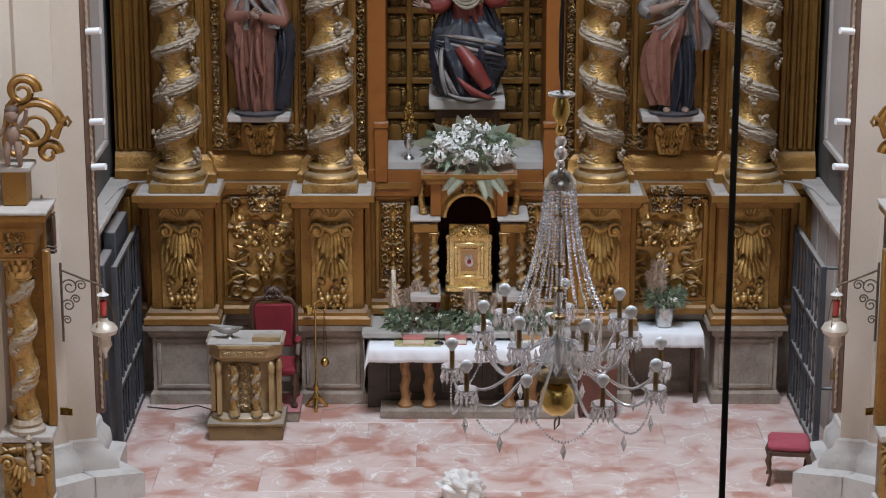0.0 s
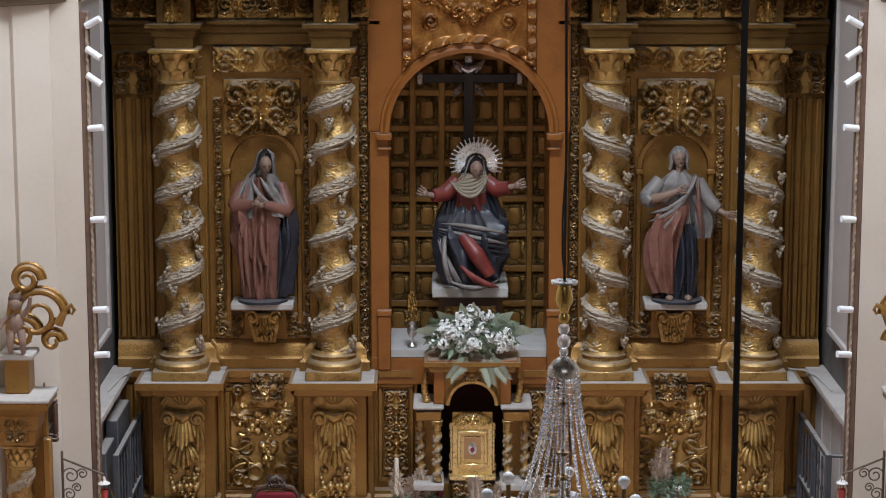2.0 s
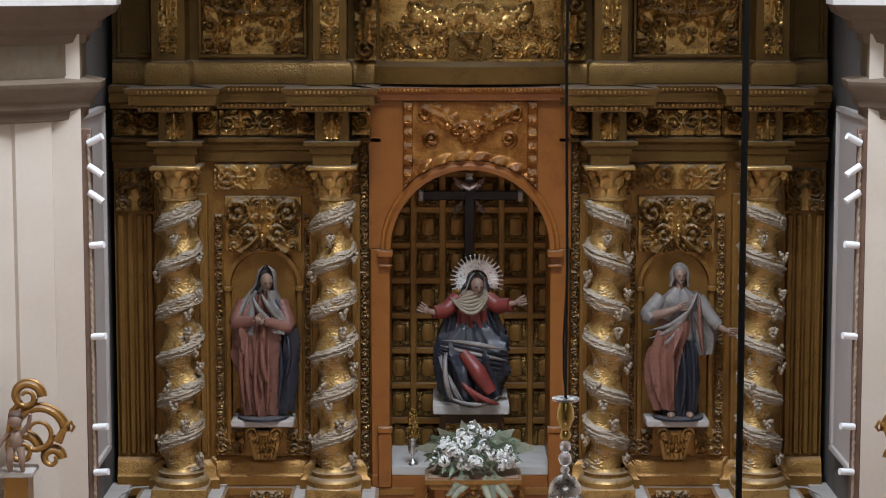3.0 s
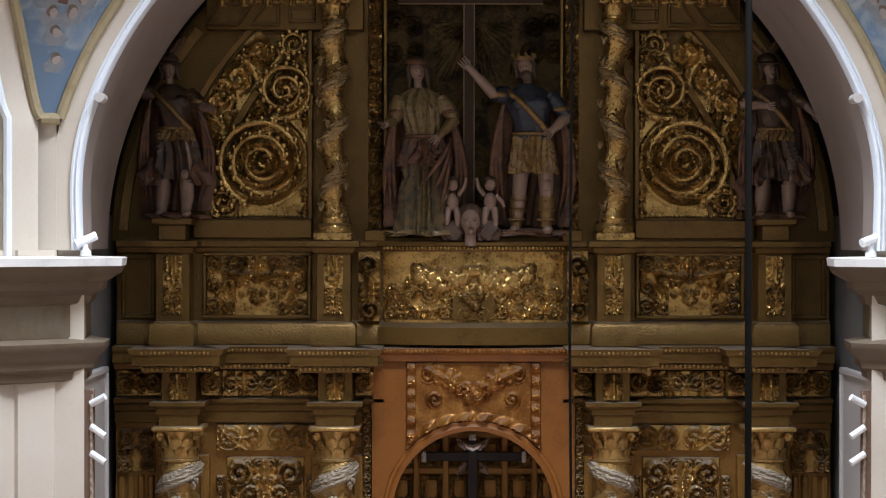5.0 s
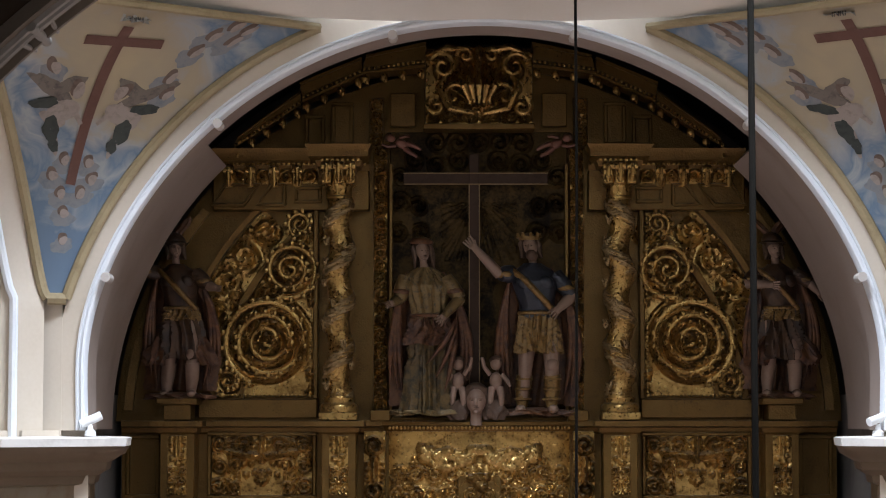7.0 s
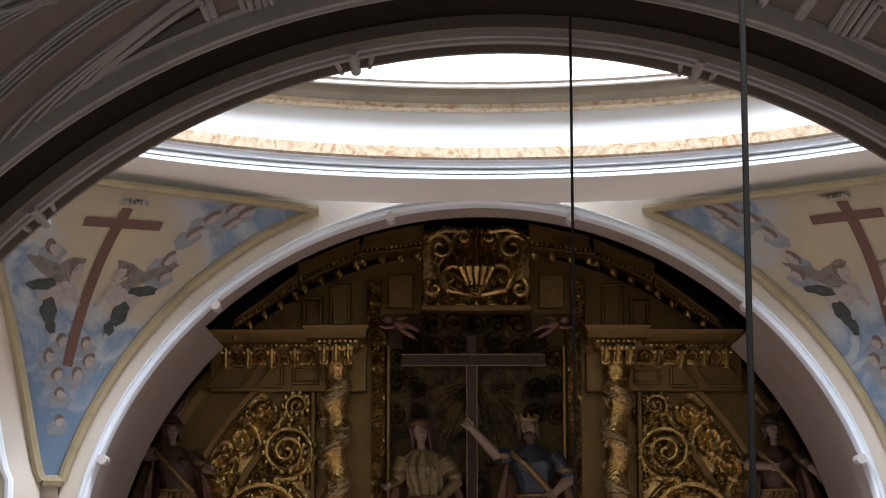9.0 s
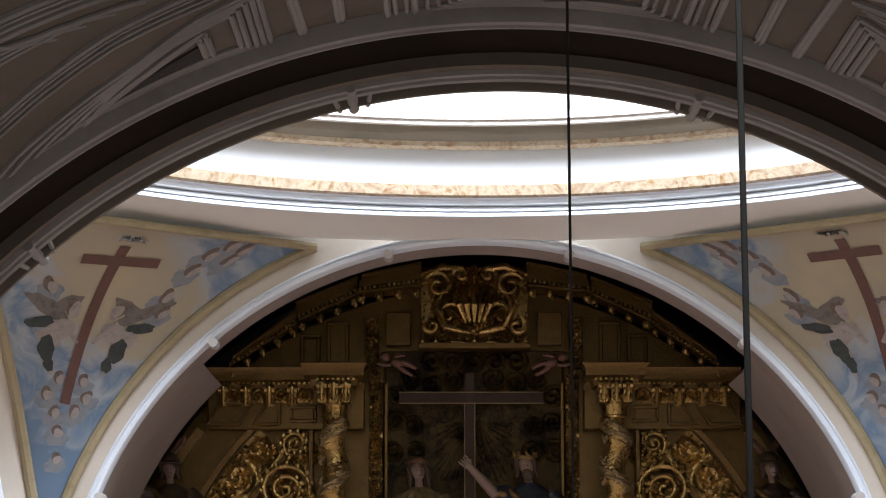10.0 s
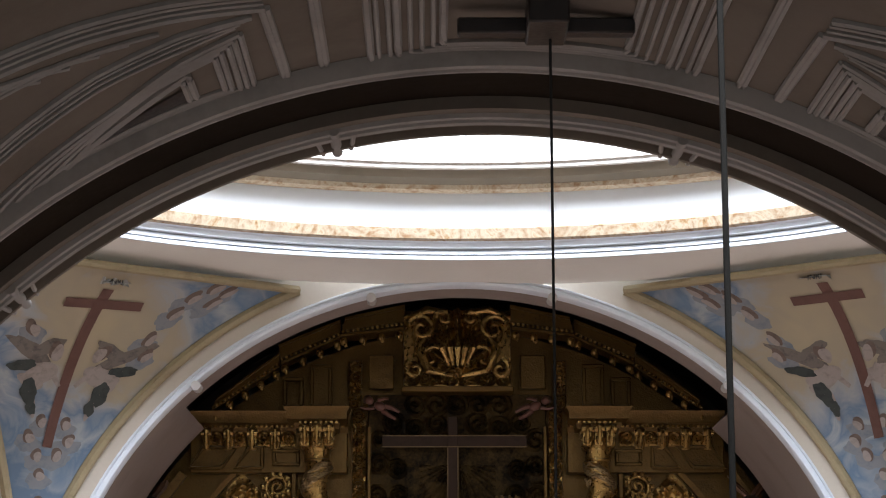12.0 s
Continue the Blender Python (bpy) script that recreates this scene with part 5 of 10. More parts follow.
def build_centre():
    """Orange framed central niche with coffered back."""
    n = part("central_niche", Mesh().box(-1.0, 1.0, 25.8, 27.15, 2.84, 2.93), WHITEGREY, retable, "deep arched niche with grey floor and coffered gilded back")
    for s in (-1, 1):
        part("side_board", Mesh().box(min(s * 1.02, s * 1.19), max(s * 1.02, s * 1.19), 25.845, 26.0, 5.55, 7.45), ORANGE, n)
    part("niche_sill", Mesh().box(-1.17, 1.17, 25.8, 26.02, 2.5, 2.835, 0.012), ORANGE, n)
    for s in (-1, 1):
        m = Mesh()
        m.box(min(s * 0.95, s * 1.17), max(s * 0.95, s * 1.17), 25.82, 26.05, 2.69, 5.55, 0.008)
        m.box(min(s * 0.93, s * 1.09), max(s * 0.93, s * 1.09), 25.76, 25.84, 2.69, 3.35, 0.01)
        m.box(min(s * 0.91, s * 1.1), max(s * 0.91, s * 1.1), 25.74, 25.9, 5.46, 5.54, 0.012).box(min(s * 0.92, s * 1.08), max(s * 0.92, s * 1.08), 25.76, 25.9, 5.34, 5.37, 0.01)
        m.box(min(s * 0.92, s * 1.1), max(s * 0.92, s * 1.1), 25.74, 25.86, 3.35, 3.42, 0.01)
        m.box(min(s * 0.95, s * 1.17), max(s * 0.95, s * 1.17), 26.05, 27.1, 2.69, 5.55)
        part("jamb", m, ORANGE, n)
    m = Mesh().arc_sweep([(0.95, -0.02), (0.95, 1.3), (1.05, 1.3), (1.05, -0.02)], 0, 5.55, 25.84, 0, 180, 40)
    # board with the arch cut out
    P = []
    for a in np.linspace(0, 180, 41):
        c, s_ = math.cos(radians(a)), math.sin(radians(a))
        k = 1.17 / max(abs(c), 1e-6)
        P.append([(0.95 * c, 25.83, 5.55 + 0.95 * s_), (max(-1.17, min(1.17, 1.17 * c * 1.6)), 25.83, max(5.55 + 0.95 * s_ + 0.02, 5.55 + 1.9 * min(1, s_ * 1.6)))])
    m.grid(P)
    part("arch_board", m, ORANGE, n, "orange varnished arched board")
    part("archivolt", Mesh().arc_sweep([(0.94, 0.0), (0.94, -0.05), (0.99, -0.07), (1.02, -0.04), (1.05, -0.04), (1.06, 0.0)], 0, 5.55, 25.83, 0, 180, 48), ORANGE, n)

    def leafarch(X, Z):
        r, a = np.hypot(X, Z - 5.42), np.arctan2(Z - 5.42, X)
        band = np.clip(1 - np.abs(r - 1.2) / 0.09, 0, 1)
        h = band * (0.55 + 0.45 * np.cos(34 * a + 20 * (r - 1.2)))
        A = np.abs(X)
        h = np.maximum(h, garland(A, Z, 0.0, 7.12, 0.3, 0.2, 0.08, 30, 7))
        h = np.maximum(h, 0.9 * leaf(A, Z, 0.1, 7.0, 0.45, 0.12, 0.45))
        h = np.maximum(h, 0.6 * volute(A, Z, 0.52, 7.15, 0.12, 1, 1.8))
        h = np.maximum(h, 0.6 * volute(A, Z, 0.45, 6.85, 0.11, -1, 1.8))
        h = np.maximum(h, 0.85 * (np.abs(A - 0.73) < 0.05) * leaf(A * 0 + 0.73, Z, 0.73, 6.2, 1.2, 0.1, math.pi / 2) * (0.6 + 0.4 * np.cos(40 * Z)) * (Z > 6.25))
        return np.where(np.hypot(X, Z - 5.55) < 1.06, -0.3, h + 0.25)
    sp_ = carved(-0.8, 0.8, 6.2, 7.3, 25.835, 0.09, leafarch, 0.013, 0.04)
    keep = [k for k, f in enumerate(sp_.f) if min(math.hypot(sp_.v[i][0], sp_.v[i][2] - 5.55) for i in f) > 1.0]
    sp_.f, sp_.m = [sp_.f[k] for k in keep], [sp_.m[k] for k in keep]
    part("spandrel_carving", sp_, ORANGEG, n, "carved orange panel with fruit and scrolls")
    part("niche_cornice", Mesh().sweep([(-1.1, 26.0), (-1.1, 25.78), (1.1, 25.78), (1.1, 26.0)], [(0.0, 7.3), (0.03, 7.31), (0.05, 7.38), (0.1, 7.41), (0.1, 7.46), (-0.2, 7.47)], cap=False), ORANGE, n)
    d = Mesh()
    bead_row(d, -1.1, 1.1, 7.43, 25.67, 0.02, 0.045)
    tagged(part("egg_moulding", d, ORANGEG, n), kind="stuff")
    for s in (-1, 1):
        x0, x1 = sorted((s * 1.19, s * 1.31))
        part("leaf_strip", carved(x0, x1, 2.75, 7.25, 25.93, 0.09, lambda X, Z, a=x0, b=x1: scrollwork(X, Z, a, b, 2.75, 7.25, 0.115, 91, False), 0.012, 0.1), GILT, n, "carved leaf strip")
    # coffers
    back = part("coffer_back", Mesh().box(-1.0, 1.0, 27.06, 27.1, 2.9, 6.6), GOLD, n)
    def ringed(X, Z):
        d = np.maximum(np.abs(X) / 0.075, np.abs(Z) / 0.105)
        return (d > 1.05) * (0.35 + 0.65 * scrollwork(X, Z, -0.13, 0.13, -0.17, 0.17, 0.065, 5))
    cme = carved(-0.14, 0.14, -0.175, 0.175, 0.0, 0.03, ringed, 0.01, 0.03).data("coffer", GILTDIM, 40)
    oct_ = [(-0.075, -0.06), (-0.045, -0.105), (0.045, -0.105), (0.075, -0.06), (0.075, 0.06), (0.045, 0.105), (-0.045, 0.105), (-0.075, 0.06)]
    pm = Mesh().add([(x * k, y, z * k) for k, y in ((1, 0.01), (1, -0.025), (0.8, -0.035)) for x, z in oct_], [tuple(8 * r + q for q in (i, (i + 1) % 8)) + tuple(8 * (r + 1) + q for q in ((i + 1) % 8, i)) for r in (0, 1) for i in range(8)] + [tuple(range(16, 24))])
    pme = pm.data("plaque", GOLD, 30)
    xs, zs = [-1.048 + 0.3625 * i for i in range(7)], [2.81 + 0.441 * j for j in range(10)]
    for i in range(6):
        for j in range(9):
            x, z = (xs[i] + xs[i + 1]) / 2, (zs[j] + zs[j + 1]) / 2
            if abs(x) < 0.95 and math.hypot(x, max(0, z - 5.55)) < 1.3:
                c = part("coffer", cme, None, back, at=(x, 27.055, z))
                part("plaque", pme, None, c)
    for x in xs:
        part("coffer_rail", Mesh().box(max(-1, x - 0.036), min(1, x + 0.036), 26.985, 27.06, 2.93, 6.6, 0.008), GOLD, back)
    for z in zs[1:]:
        part("coffer_rail", Mesh().box(-1, 1, 26.992, 27.058, z - 0.036, z + 0.036, 0.008), GOLD, back)


WHITEGREY = mat("grey_painted_board", [(0.3, (0.36, 0.34, 0.31)), (0.7, (0.48, 0.46, 0.43))], 0.8, 0, 3, 0.1, 30)
ORANGEG = mat("orange_gilded_carving", [(0.38, (0.11, 0.036, 0.006)), (0.6, (0.28, 0.108, 0.020)), (0.85, (0.48, 0.235, 0.058))], 0.36, 0.5, 4, 0.15, 40, dust=0.4)
GILTDIM = mat("dim_gilded_coffer", [(0.38, (0.045, 0.024, 0.007)), (0.6, (0.15, 0.085, 0.022)), (0.85, (0.36, 0.22, 0.065))], 0.4, 0.6, 9, 0.15, 40)


CROWN = (((2.84, 12.06), (2.11, 12.6), (2.1, 12.45), (2.92, 11.91)), ((2.11, 12.69), (1.38, 12.99), (1.38, 12.78), (2.08, 12.46)), ((1.32, 13.0), (0.62, 13.15), (0.64, 12.86), (1.38, 12.78)))


def build_attic():
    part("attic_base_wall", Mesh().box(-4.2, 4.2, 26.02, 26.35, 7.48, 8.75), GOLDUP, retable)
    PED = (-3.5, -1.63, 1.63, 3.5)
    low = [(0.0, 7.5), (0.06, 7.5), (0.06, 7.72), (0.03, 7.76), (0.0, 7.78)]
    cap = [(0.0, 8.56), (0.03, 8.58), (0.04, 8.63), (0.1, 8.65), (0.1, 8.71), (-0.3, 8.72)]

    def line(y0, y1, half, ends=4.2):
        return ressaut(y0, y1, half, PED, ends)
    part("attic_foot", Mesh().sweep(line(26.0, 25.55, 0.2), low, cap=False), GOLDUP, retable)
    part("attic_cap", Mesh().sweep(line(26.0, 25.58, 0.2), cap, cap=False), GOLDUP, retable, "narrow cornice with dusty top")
    for x in PED:
        m = Mesh().box(x - 0.2, x + 0.2, 25.6, 26.05, 7.76, 8.58, 0.01)
        p = part("attic_pedestal", m, GOLDUP, retable)
        part("leaf_panel", carved(x - 0.12, x + 0.12, 7.85, 8.55, 25.59, 0.06, lambda X, Z, c=x: np.maximum(scrollwork(X, Z, c - 0.12, c + 0.12, 7.85, 8.2, 0.12, 101), np.maximum(leaf(X, Z, c, 8.3, 0.28, 0.1, math.pi / 2), garland(X, Z, c, 8.28, 0.06, 0.02, 0.05, 7, 3))), 0.012), GILTUP, p, "carved leaf drop")
    for s in (-1, 1):
        xc = s * 2.55

        def f(X, Z, c=xc):
            A = np.abs(X - c)
            h = leaf(A, Z, 0.02, 8.3, 0.36, 0.16, 0.15)
            h = np.maximum(h, leaf(A, Z, 0.0, 8.55, 0.3, 0.1, -math.pi / 2))
            h = np.maximum(h, volute(A, Z, 0.22, 8.42, 0.14, 1, 1.5))
            h = np.maximum(h, 0.8 * garland(A, Z, 0, 8.12, 0.2, 0.06, 0.07, 12, 5))
            return np.maximum(h, 0.7 * scrollwork(X, Z, c - 0.6, c + 0.6, 7.82, 8.56, 0.22, 111) * (A > 0.25))
        p = part("attic_panel", carved(xc - 0.6, xc + 0.6, 7.83, 8.55, 25.99, 0.12, f, 0.013), GILTUP, retable, "carved panel of leaves and volutes")
        part("panel_frame", frame_box(Mesh(), xc - 0.64, xc + 0.64, 7.8, 8.58, 26.0, 0.045, 0.06), GOLDUP, p)
        x0, x1 = sorted((s * 1.09, s * 1.36))
        part("scroll_console", carved(x0, x1, 7.76, 8.6, 25.9, 0.2, lambda X, Z, c=(x0 + x1) / 2: np.maximum(volute(X, Z, c, 8.42, 0.13, 1, 1.5), np.maximum(leaf(X, Z, c, 8.3, 0.3, 0.13, -math.pi / 2), volute(X, Z, c, 7.9, 0.12, -1, 1.5))), 0.012, 0.2), GILTUP, retable, "scrolled console")
        m = Mesh()
        frame_box(m, s * 3.95 - 0.2, s * 3.95 + 0.2, 7.8, 8.55, 26.02, 0.05, 0.05)
        part("side_panel", m, GOLDUP, retable)
    # curved middle panel
    m = Mesh()
    xs, zs = np.linspace(-1.06, 1.06, 150), np.linspace(7.66, 8.6, 66)
    X, Z = np.meshgrid(xs, zs, indexing="ij")
    A = np.abs(X)
    h = np.maximum(garland(A, Z, 0.36, 8.36, 0.34, 0.1, 0.075, 60, 9), 0.75 * scrollwork(X, Z, -1.05, 1.05, 7.76, 8.2, 0.2, 121))
    h = np.maximum(h, garland(A, Z, 0, 8.2, 0.1, 0.22, 0.06, 20, 6))
    Y = 25.98 - 0.22 * (1 - (X / 1.06) ** 2) - 0.09 * h * ((Z > 7.8) & (Z < 8.56))
    P = np.stack([X, Y, Z], -1)
    p = part("bowed_panel", Mesh().grid(P), GILTUP, retable, "bowed panel with carved garlands")
    bow = [(x, 25.97 - 0.24 * (1 - (x / 1.1) ** 2)) for x in np.linspace(-1.1, 1.1, 24)]
    part("bowed_cornice", Mesh().sweep(bow, [(-0.2, 8.58), (0.02, 8.59), (0.05, 8.64), (0.1, 8.66), (0.1, 8.7), (-0.5, 8.71)], cap=False), GOLDUP, p)
    part("bowed_foot", Mesh().sweep(bow, [(0.06, 7.5), (0.06, 7.7), (0.0, 7.76)], cap=False), GOLDUP, p)
    part("shield_block", carved(-0.26, 0.26, 7.78, 8.12, 25.73, 0.08, lambda X, Z: garland(X, Z, 0, 8.05, 0.1, 0.06, 0.08, 12, 3), 0.014, 0.08), GOLDUP, p)
    bd = Mesh()
    for x in np.linspace(-1.05, 1.05, 48):
        bd.ball((x, 25.97 - 0.24 * (1 - (x / 1.1) ** 2) - 0.09, 8.63), 0.02, 6, 5)
    tagged(part("egg_moulding", bd, GILTUP, p), kind="stuff")

    # semicircular back board
    P = []
    for r in (0.0, 2.2, 4.3):
        P.append([(r * math.cos(a), 26.2, max(8.7, CZ + r * math.sin(a))) for a in np.linspace(0.02, np.pi - 0.02, 60)])
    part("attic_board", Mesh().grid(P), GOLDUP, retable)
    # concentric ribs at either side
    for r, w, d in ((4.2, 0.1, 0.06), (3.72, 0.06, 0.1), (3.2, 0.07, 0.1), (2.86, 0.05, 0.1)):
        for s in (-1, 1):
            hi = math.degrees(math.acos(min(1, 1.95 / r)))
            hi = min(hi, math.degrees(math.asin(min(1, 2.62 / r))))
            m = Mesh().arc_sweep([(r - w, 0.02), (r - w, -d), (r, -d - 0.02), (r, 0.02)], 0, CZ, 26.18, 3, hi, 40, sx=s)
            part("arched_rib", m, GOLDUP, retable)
    for s in (-1, 1):
        m = Mesh()
        # carved bands between the ribs
        for r0, r1, sd in ((2.88, 3.13, 131), (3.22, 3.64, 132)):
            aa = np.linspace(radians(8), radians(min(52, math.degrees(math.asin(2.6 / r1)))), 110)
            rr = np.linspace(r0, r1, 18)
            R_, A_ = np.meshgrid(rr, aa, indexing="ij")
            U = A_ * (r0 + r1) / 2
            hh = scrollwork(U, R_, U.min(), U.max(), r0, r1, (r1 - r0) * 0.9, sd, False)
            hh[0, :] = hh[-1, :] = 0
            Pq = np.stack([s * R_ * np.cos(A_), 26.17 - 0.08 * hh, CZ + R_ * np.sin(A_)], -1)
            m.grid(Pq)
        part("carved_band", m, GILTUP, retable, "carved band of leaves following the arch")
        # great volutes
        xc = s * 2.5

        def vf(X, Z, q=s):
            A = X * q
            h = 1.0 * volute(A, Z, 2.5, 9.66, 0.56, 1, 3.4)
            h = np.maximum(h, 0.9 * volute(A, Z, 2.24, 10.5, 0.37, -1, 2.8))
            h = np.maximum(h, 0.7 * volute(A, Z, 2.12, 11.05, 0.17, 1, 2.0))
            h = np.maximum(h, 0.8 * volute(A, Z, 2.95, 9.2, 0.17, 1, 1.8))
            for k, (cx, cz, L, an) in enumerate(((2.7, 10.2, 0.35, 0.9), (2.0, 10.05, 0.3, 2.2), (1.98, 9.15, 0.25, -2), (2.6, 10.75, 0.3, 1.3), (2.05, 9.3, 0.25, 3.5))):
                h = np.maximum(h, 0.8 * leaf(A, Z, cx, cz, L, 0.12, an))
            rr = np.hypot(A, Z - CZ)
            return np.where(rr < 2.87 + 0.3 * (Z < 9.5), h, -0.8)
        x0, x1 = sorted((s * 1.93, s * 3.12))
        part("volute_panel", carved(x0, x1, 9.0, 11.25, 26.12, 0.16, vf, 0.013, 0.08), GILTUP, retable, "panel with great carved volutes")
        for cx, cz, R0, hand, turns in ((2.5, 9.66, 0.53, 1, 3.1), (2.24, 10.5, 0.34, -1, 2.6), (2.12, 11.04, 0.15, 1, 1.9), (2.96, 9.18, 0.14, 1, 1.7)):
            t = np.linspace(0, 1, 90)
            q = R0 * (1 - 0.93 * t)
            th = -1.2 + hand * 2 * np.pi * turns * t
            m = Mesh().tube([(s * (cx + a_ * math.cos(b_)), 26.05 - 0.05 * u_, cz + a_ * math.sin(b_)) for a_, b_, u_ in zip(q, th, t)], [0.055 * (R0 / 0.5) ** 0.5, 0.035 * (R0 / 0.5) ** 0.5, 0.03], 10)
            bt = Mesh()
            for u_ in np.linspace(0, 0.55, int(26 * R0 / 0.5) + 5):
                a_, b_ = R0 * (1 - 0.93 * u_) + 0.035, -1.2 + hand * 2 * np.pi * turns * u_
                bt.ball((s * (cx + a_ * math.cos(b_)), 26.0, cz + a_ * math.sin(b_)), (0.035, 0.03, 0.035), 7, 5)
            vo = part("volute", m, GILTUP, retable, "great carved gilded volute")
            tagged(part("bead_trail", bt, GILTUP, vo), kind="stuff")
        part("volute_sill", Mesh().box(min(s * 1.9, s * 3.3), max(s * 1.9, s * 3.3), 25.92, 26.2, 8.74, 8.97, 0.015), GOLDUP, retable)
        xx = sorted((s * 1.9, s * 1.96))
        part("volute_stile", Mesh().box(xx[0], xx[1], 26.02, 26.2, 8.97, 11.2, 0.01), GOLDUP, retable)
        # beaded edge round the volute panel
        bd = Mesh()
        for z in np.arange(9.0, 11.2, 0.05):
            bd.ball((s * 1.985, 26.0, z), 0.016, 6, 5)
        for x in np.arange(2.0, 3.1, 0.05):
            bd.ball((s * x, 25.99, 9.01), 0.016, 6, 5)
        for q in np.linspace(10, 62, 50):
            x_, z_ = 2.8 * math.cos(radians(q)), CZ + 2.8 * math.sin(radians(q))
            if x_ > 2.0 and 9.02 < z_ < 11.2:
                bd.ball((s * x_, 25.99, z_), 0.018, 6, 5)
        tagged(part("bead_row", bd, GILTUP, retable), kind="stuff")
        # dentils under the attic cornice
        dm = Mesh()
        for x in np.arange(1.35, 3.12, 0.06):
            yy = 25.5 if 1.4 < x < 1.88 else 25.93
            dm.box(s * x - 0.018, s * x + 0.018, yy, yy + 0.08, 11.73, 11.775, 0.004)
        tagged(part("dentil_row", dm, GILTUP, retable), kind="stuff")
        # attic entablature
        a, e = sorted((s * 1.3, s * 3.15))
        ln = [(a, 25.98), (s * 1.64 - 0.25, 25.98), (s * 1.64 - 0.25, 25.55), (s * 1.64 + 0.25, 25.55), (s * 1.64 + 0.25, 25.98), (e, 25.98)]
        part("attic_cornice", Mesh().sweep(ln, [(-0.1, 11.66), (0.0, 11.67), (0.02, 11.74), (0.1, 11.78), (0.1, 11.85), (0.14, 11.92), (-0.35, 11.94)], cap=False), GOLDUP, retable)
        part("attic_frieze", Mesh().box(a, e, 25.99, 26.22, 11.2, 11.68, 0.01), GOLDUP, retable)
        for x in (s * 1.5, s * 1.64, s * 1.78, s * 2.15, s * 2.42, s * 2.7, s * 2.96):
            y = 25.5 if abs(x) < 1.8 else 25.93
            b = Mesh().box(x - 0.055, x + 0.055, y + 0.02, y + 0.12, 11.47, 11.73, 0.012)
            b.tube([(x - 0.06, y - 0.01, 11.67), (x + 0.06, y - 0.01, 11.67)], 0.045, 10).ball((x, y + 0.01, 11.54), (0.045, 0.05, 0.06), 9, 7)
            b.tube([(x, y - 0.05, 11.7), (x, y - 0.045, 11.6), (x, y - 0.01, 11.48)], [0.02, 0.03, 0.012], 7)
            part("leaf_bracket", b, GILTUP, retable)
        for x0, x1, sd in ((1.9, 2.1, 3), (2.2, 2.37, 4), (2.48, 2.64, 5), (2.76, 2.92, 6)):
            a_, b_ = sorted((s * x0, s * x1))
            part("frieze_scroll", carved(a_, b_, 11.5, 11.7, 25.97, 0.05, lambda X, Z, p=a_, q=b_: volute(X, Z, (p + q) / 2, 11.6, 0.09, s, 1.6), 0.012, 0.04), GILTUP, retable)
        m = Mesh()
        frame_box(m, s * 2.02 - 0.16, s * 2.02 + 0.16, 11.28, 11.48, 25.99, 0.04, 0.04)
        m.tube([(s * 2.3, 25.96, 11.26), (s * 2.3, 25.96, 11.5), (s * 2.45, 25.96, 11.5), (s * 2.62, 25.96, 11.26), (s * 2.3, 25.96, 11.26)], 0.025, 6)
        m.tube([(s * 2.78, 25.96, 11.26), (s * 2.6, 25.96, 11.5), (s * 3.0, 25.96, 11.5), (s * 3.15, 25.96, 11.26), (s * 2.78, 25.96, 11.26)], 0.025, 6)
        part("frieze_frame", m, GOLDUP, retable)
        # boards over the entablature
        part("upper_panel", frame_box(Mesh(), s * 1.62 - 0.13, s * 1.62 + 0.13, 11.97, 12.5, 26.1, 0.045, 0.06), GOLDUP, retable)
        part("panel_board", Mesh().box(s * 1.62 - 0.09, s * 1.62 + 0.09, 26.06, 26.1, 12.01, 12.46), GOLDUP, retable)
        part("upper_panel", frame_box(Mesh(), s * 1.95 - 0.12, s * 1.95 + 0.12, 11.97, 12.35, 26.12, 0.045, 0.05), GOLDUP, retable)
        part("panel_board", Mesh().box(s * 0.9 - 0.15, s * 0.9 + 0.15, 26.0, 26.1, 12.2, 12.6, 0.01), GOLDUP, retable)
        part("upper_leaf_strip", carved(min(s * 1.13, s * 1.3), max(s * 1.13, s * 1.3), 11.95, 12.55, 26.05, 0.1, lambda X, Z, c=s * 1.21: scrollwork(X, Z, c - 0.085, c + 0.085, 11.95, 12.55, 0.17, 141, False), 0.013), GILTUP, retable)
    # broken cornice in three straight lengths a side: outer and inner corner above, inner and outer below
    for (a, b, c, d), y in zip(CROWN, (25.86, 25.76, 25.66)):
        for s in (-1, 1):
            def slab(k0, k1, y0, y1):
                q = [np.array(p) for p in (a, b, c, d)]
                lo0, lo1 = q[3] + (q[0] - q[3]) * k0, q[2] + (q[1] - q[2]) * k0
                hi0, hi1 = q[3] + (q[0] - q[3]) * k1, q[2] + (q[1] - q[2]) * k1
                v = [(s * p[0], yy, p[1]) for yy in (y0, y1) for p in (lo0, lo1, hi1, hi0)]
                return Mesh().add(v, [(0, 1, 2, 3), (4, 5, 6, 7), (0, 1, 5, 4), (1, 2, 6, 5), (2, 3, 7, 6), (3, 0, 4, 7)])
            cr_ = part("crown_cornice", slab(0.3, 0.85, y, 26.15), GOLDUP, retable, "straight length of broken crowning cornice")
            part("top_fillet", slab(0.85, 1.0, y - 0.05, 26.15), GOLDUP, cr_)
            part("lower_fillet", slab(0.0, 0.12, y + 0.02, 26.15), GOLDUP, cr_)
            n = int(np.hypot(*(np.array(c) - np.array(d))) / 0.055)
            bd, lf = Mesh(), Mesh()
            for t in np.linspace(0.03, 0.97, n):
                p = (np.array(d) * (1 - t) + np.array(c) * t) * 0.78 + (np.array(a) * (1 - t) + np.array(b) * t) * 0.22
                bd.ball((s * p[0], y - 0.01, p[1]), (0.022, 0.02, 0.022), 6, 5)
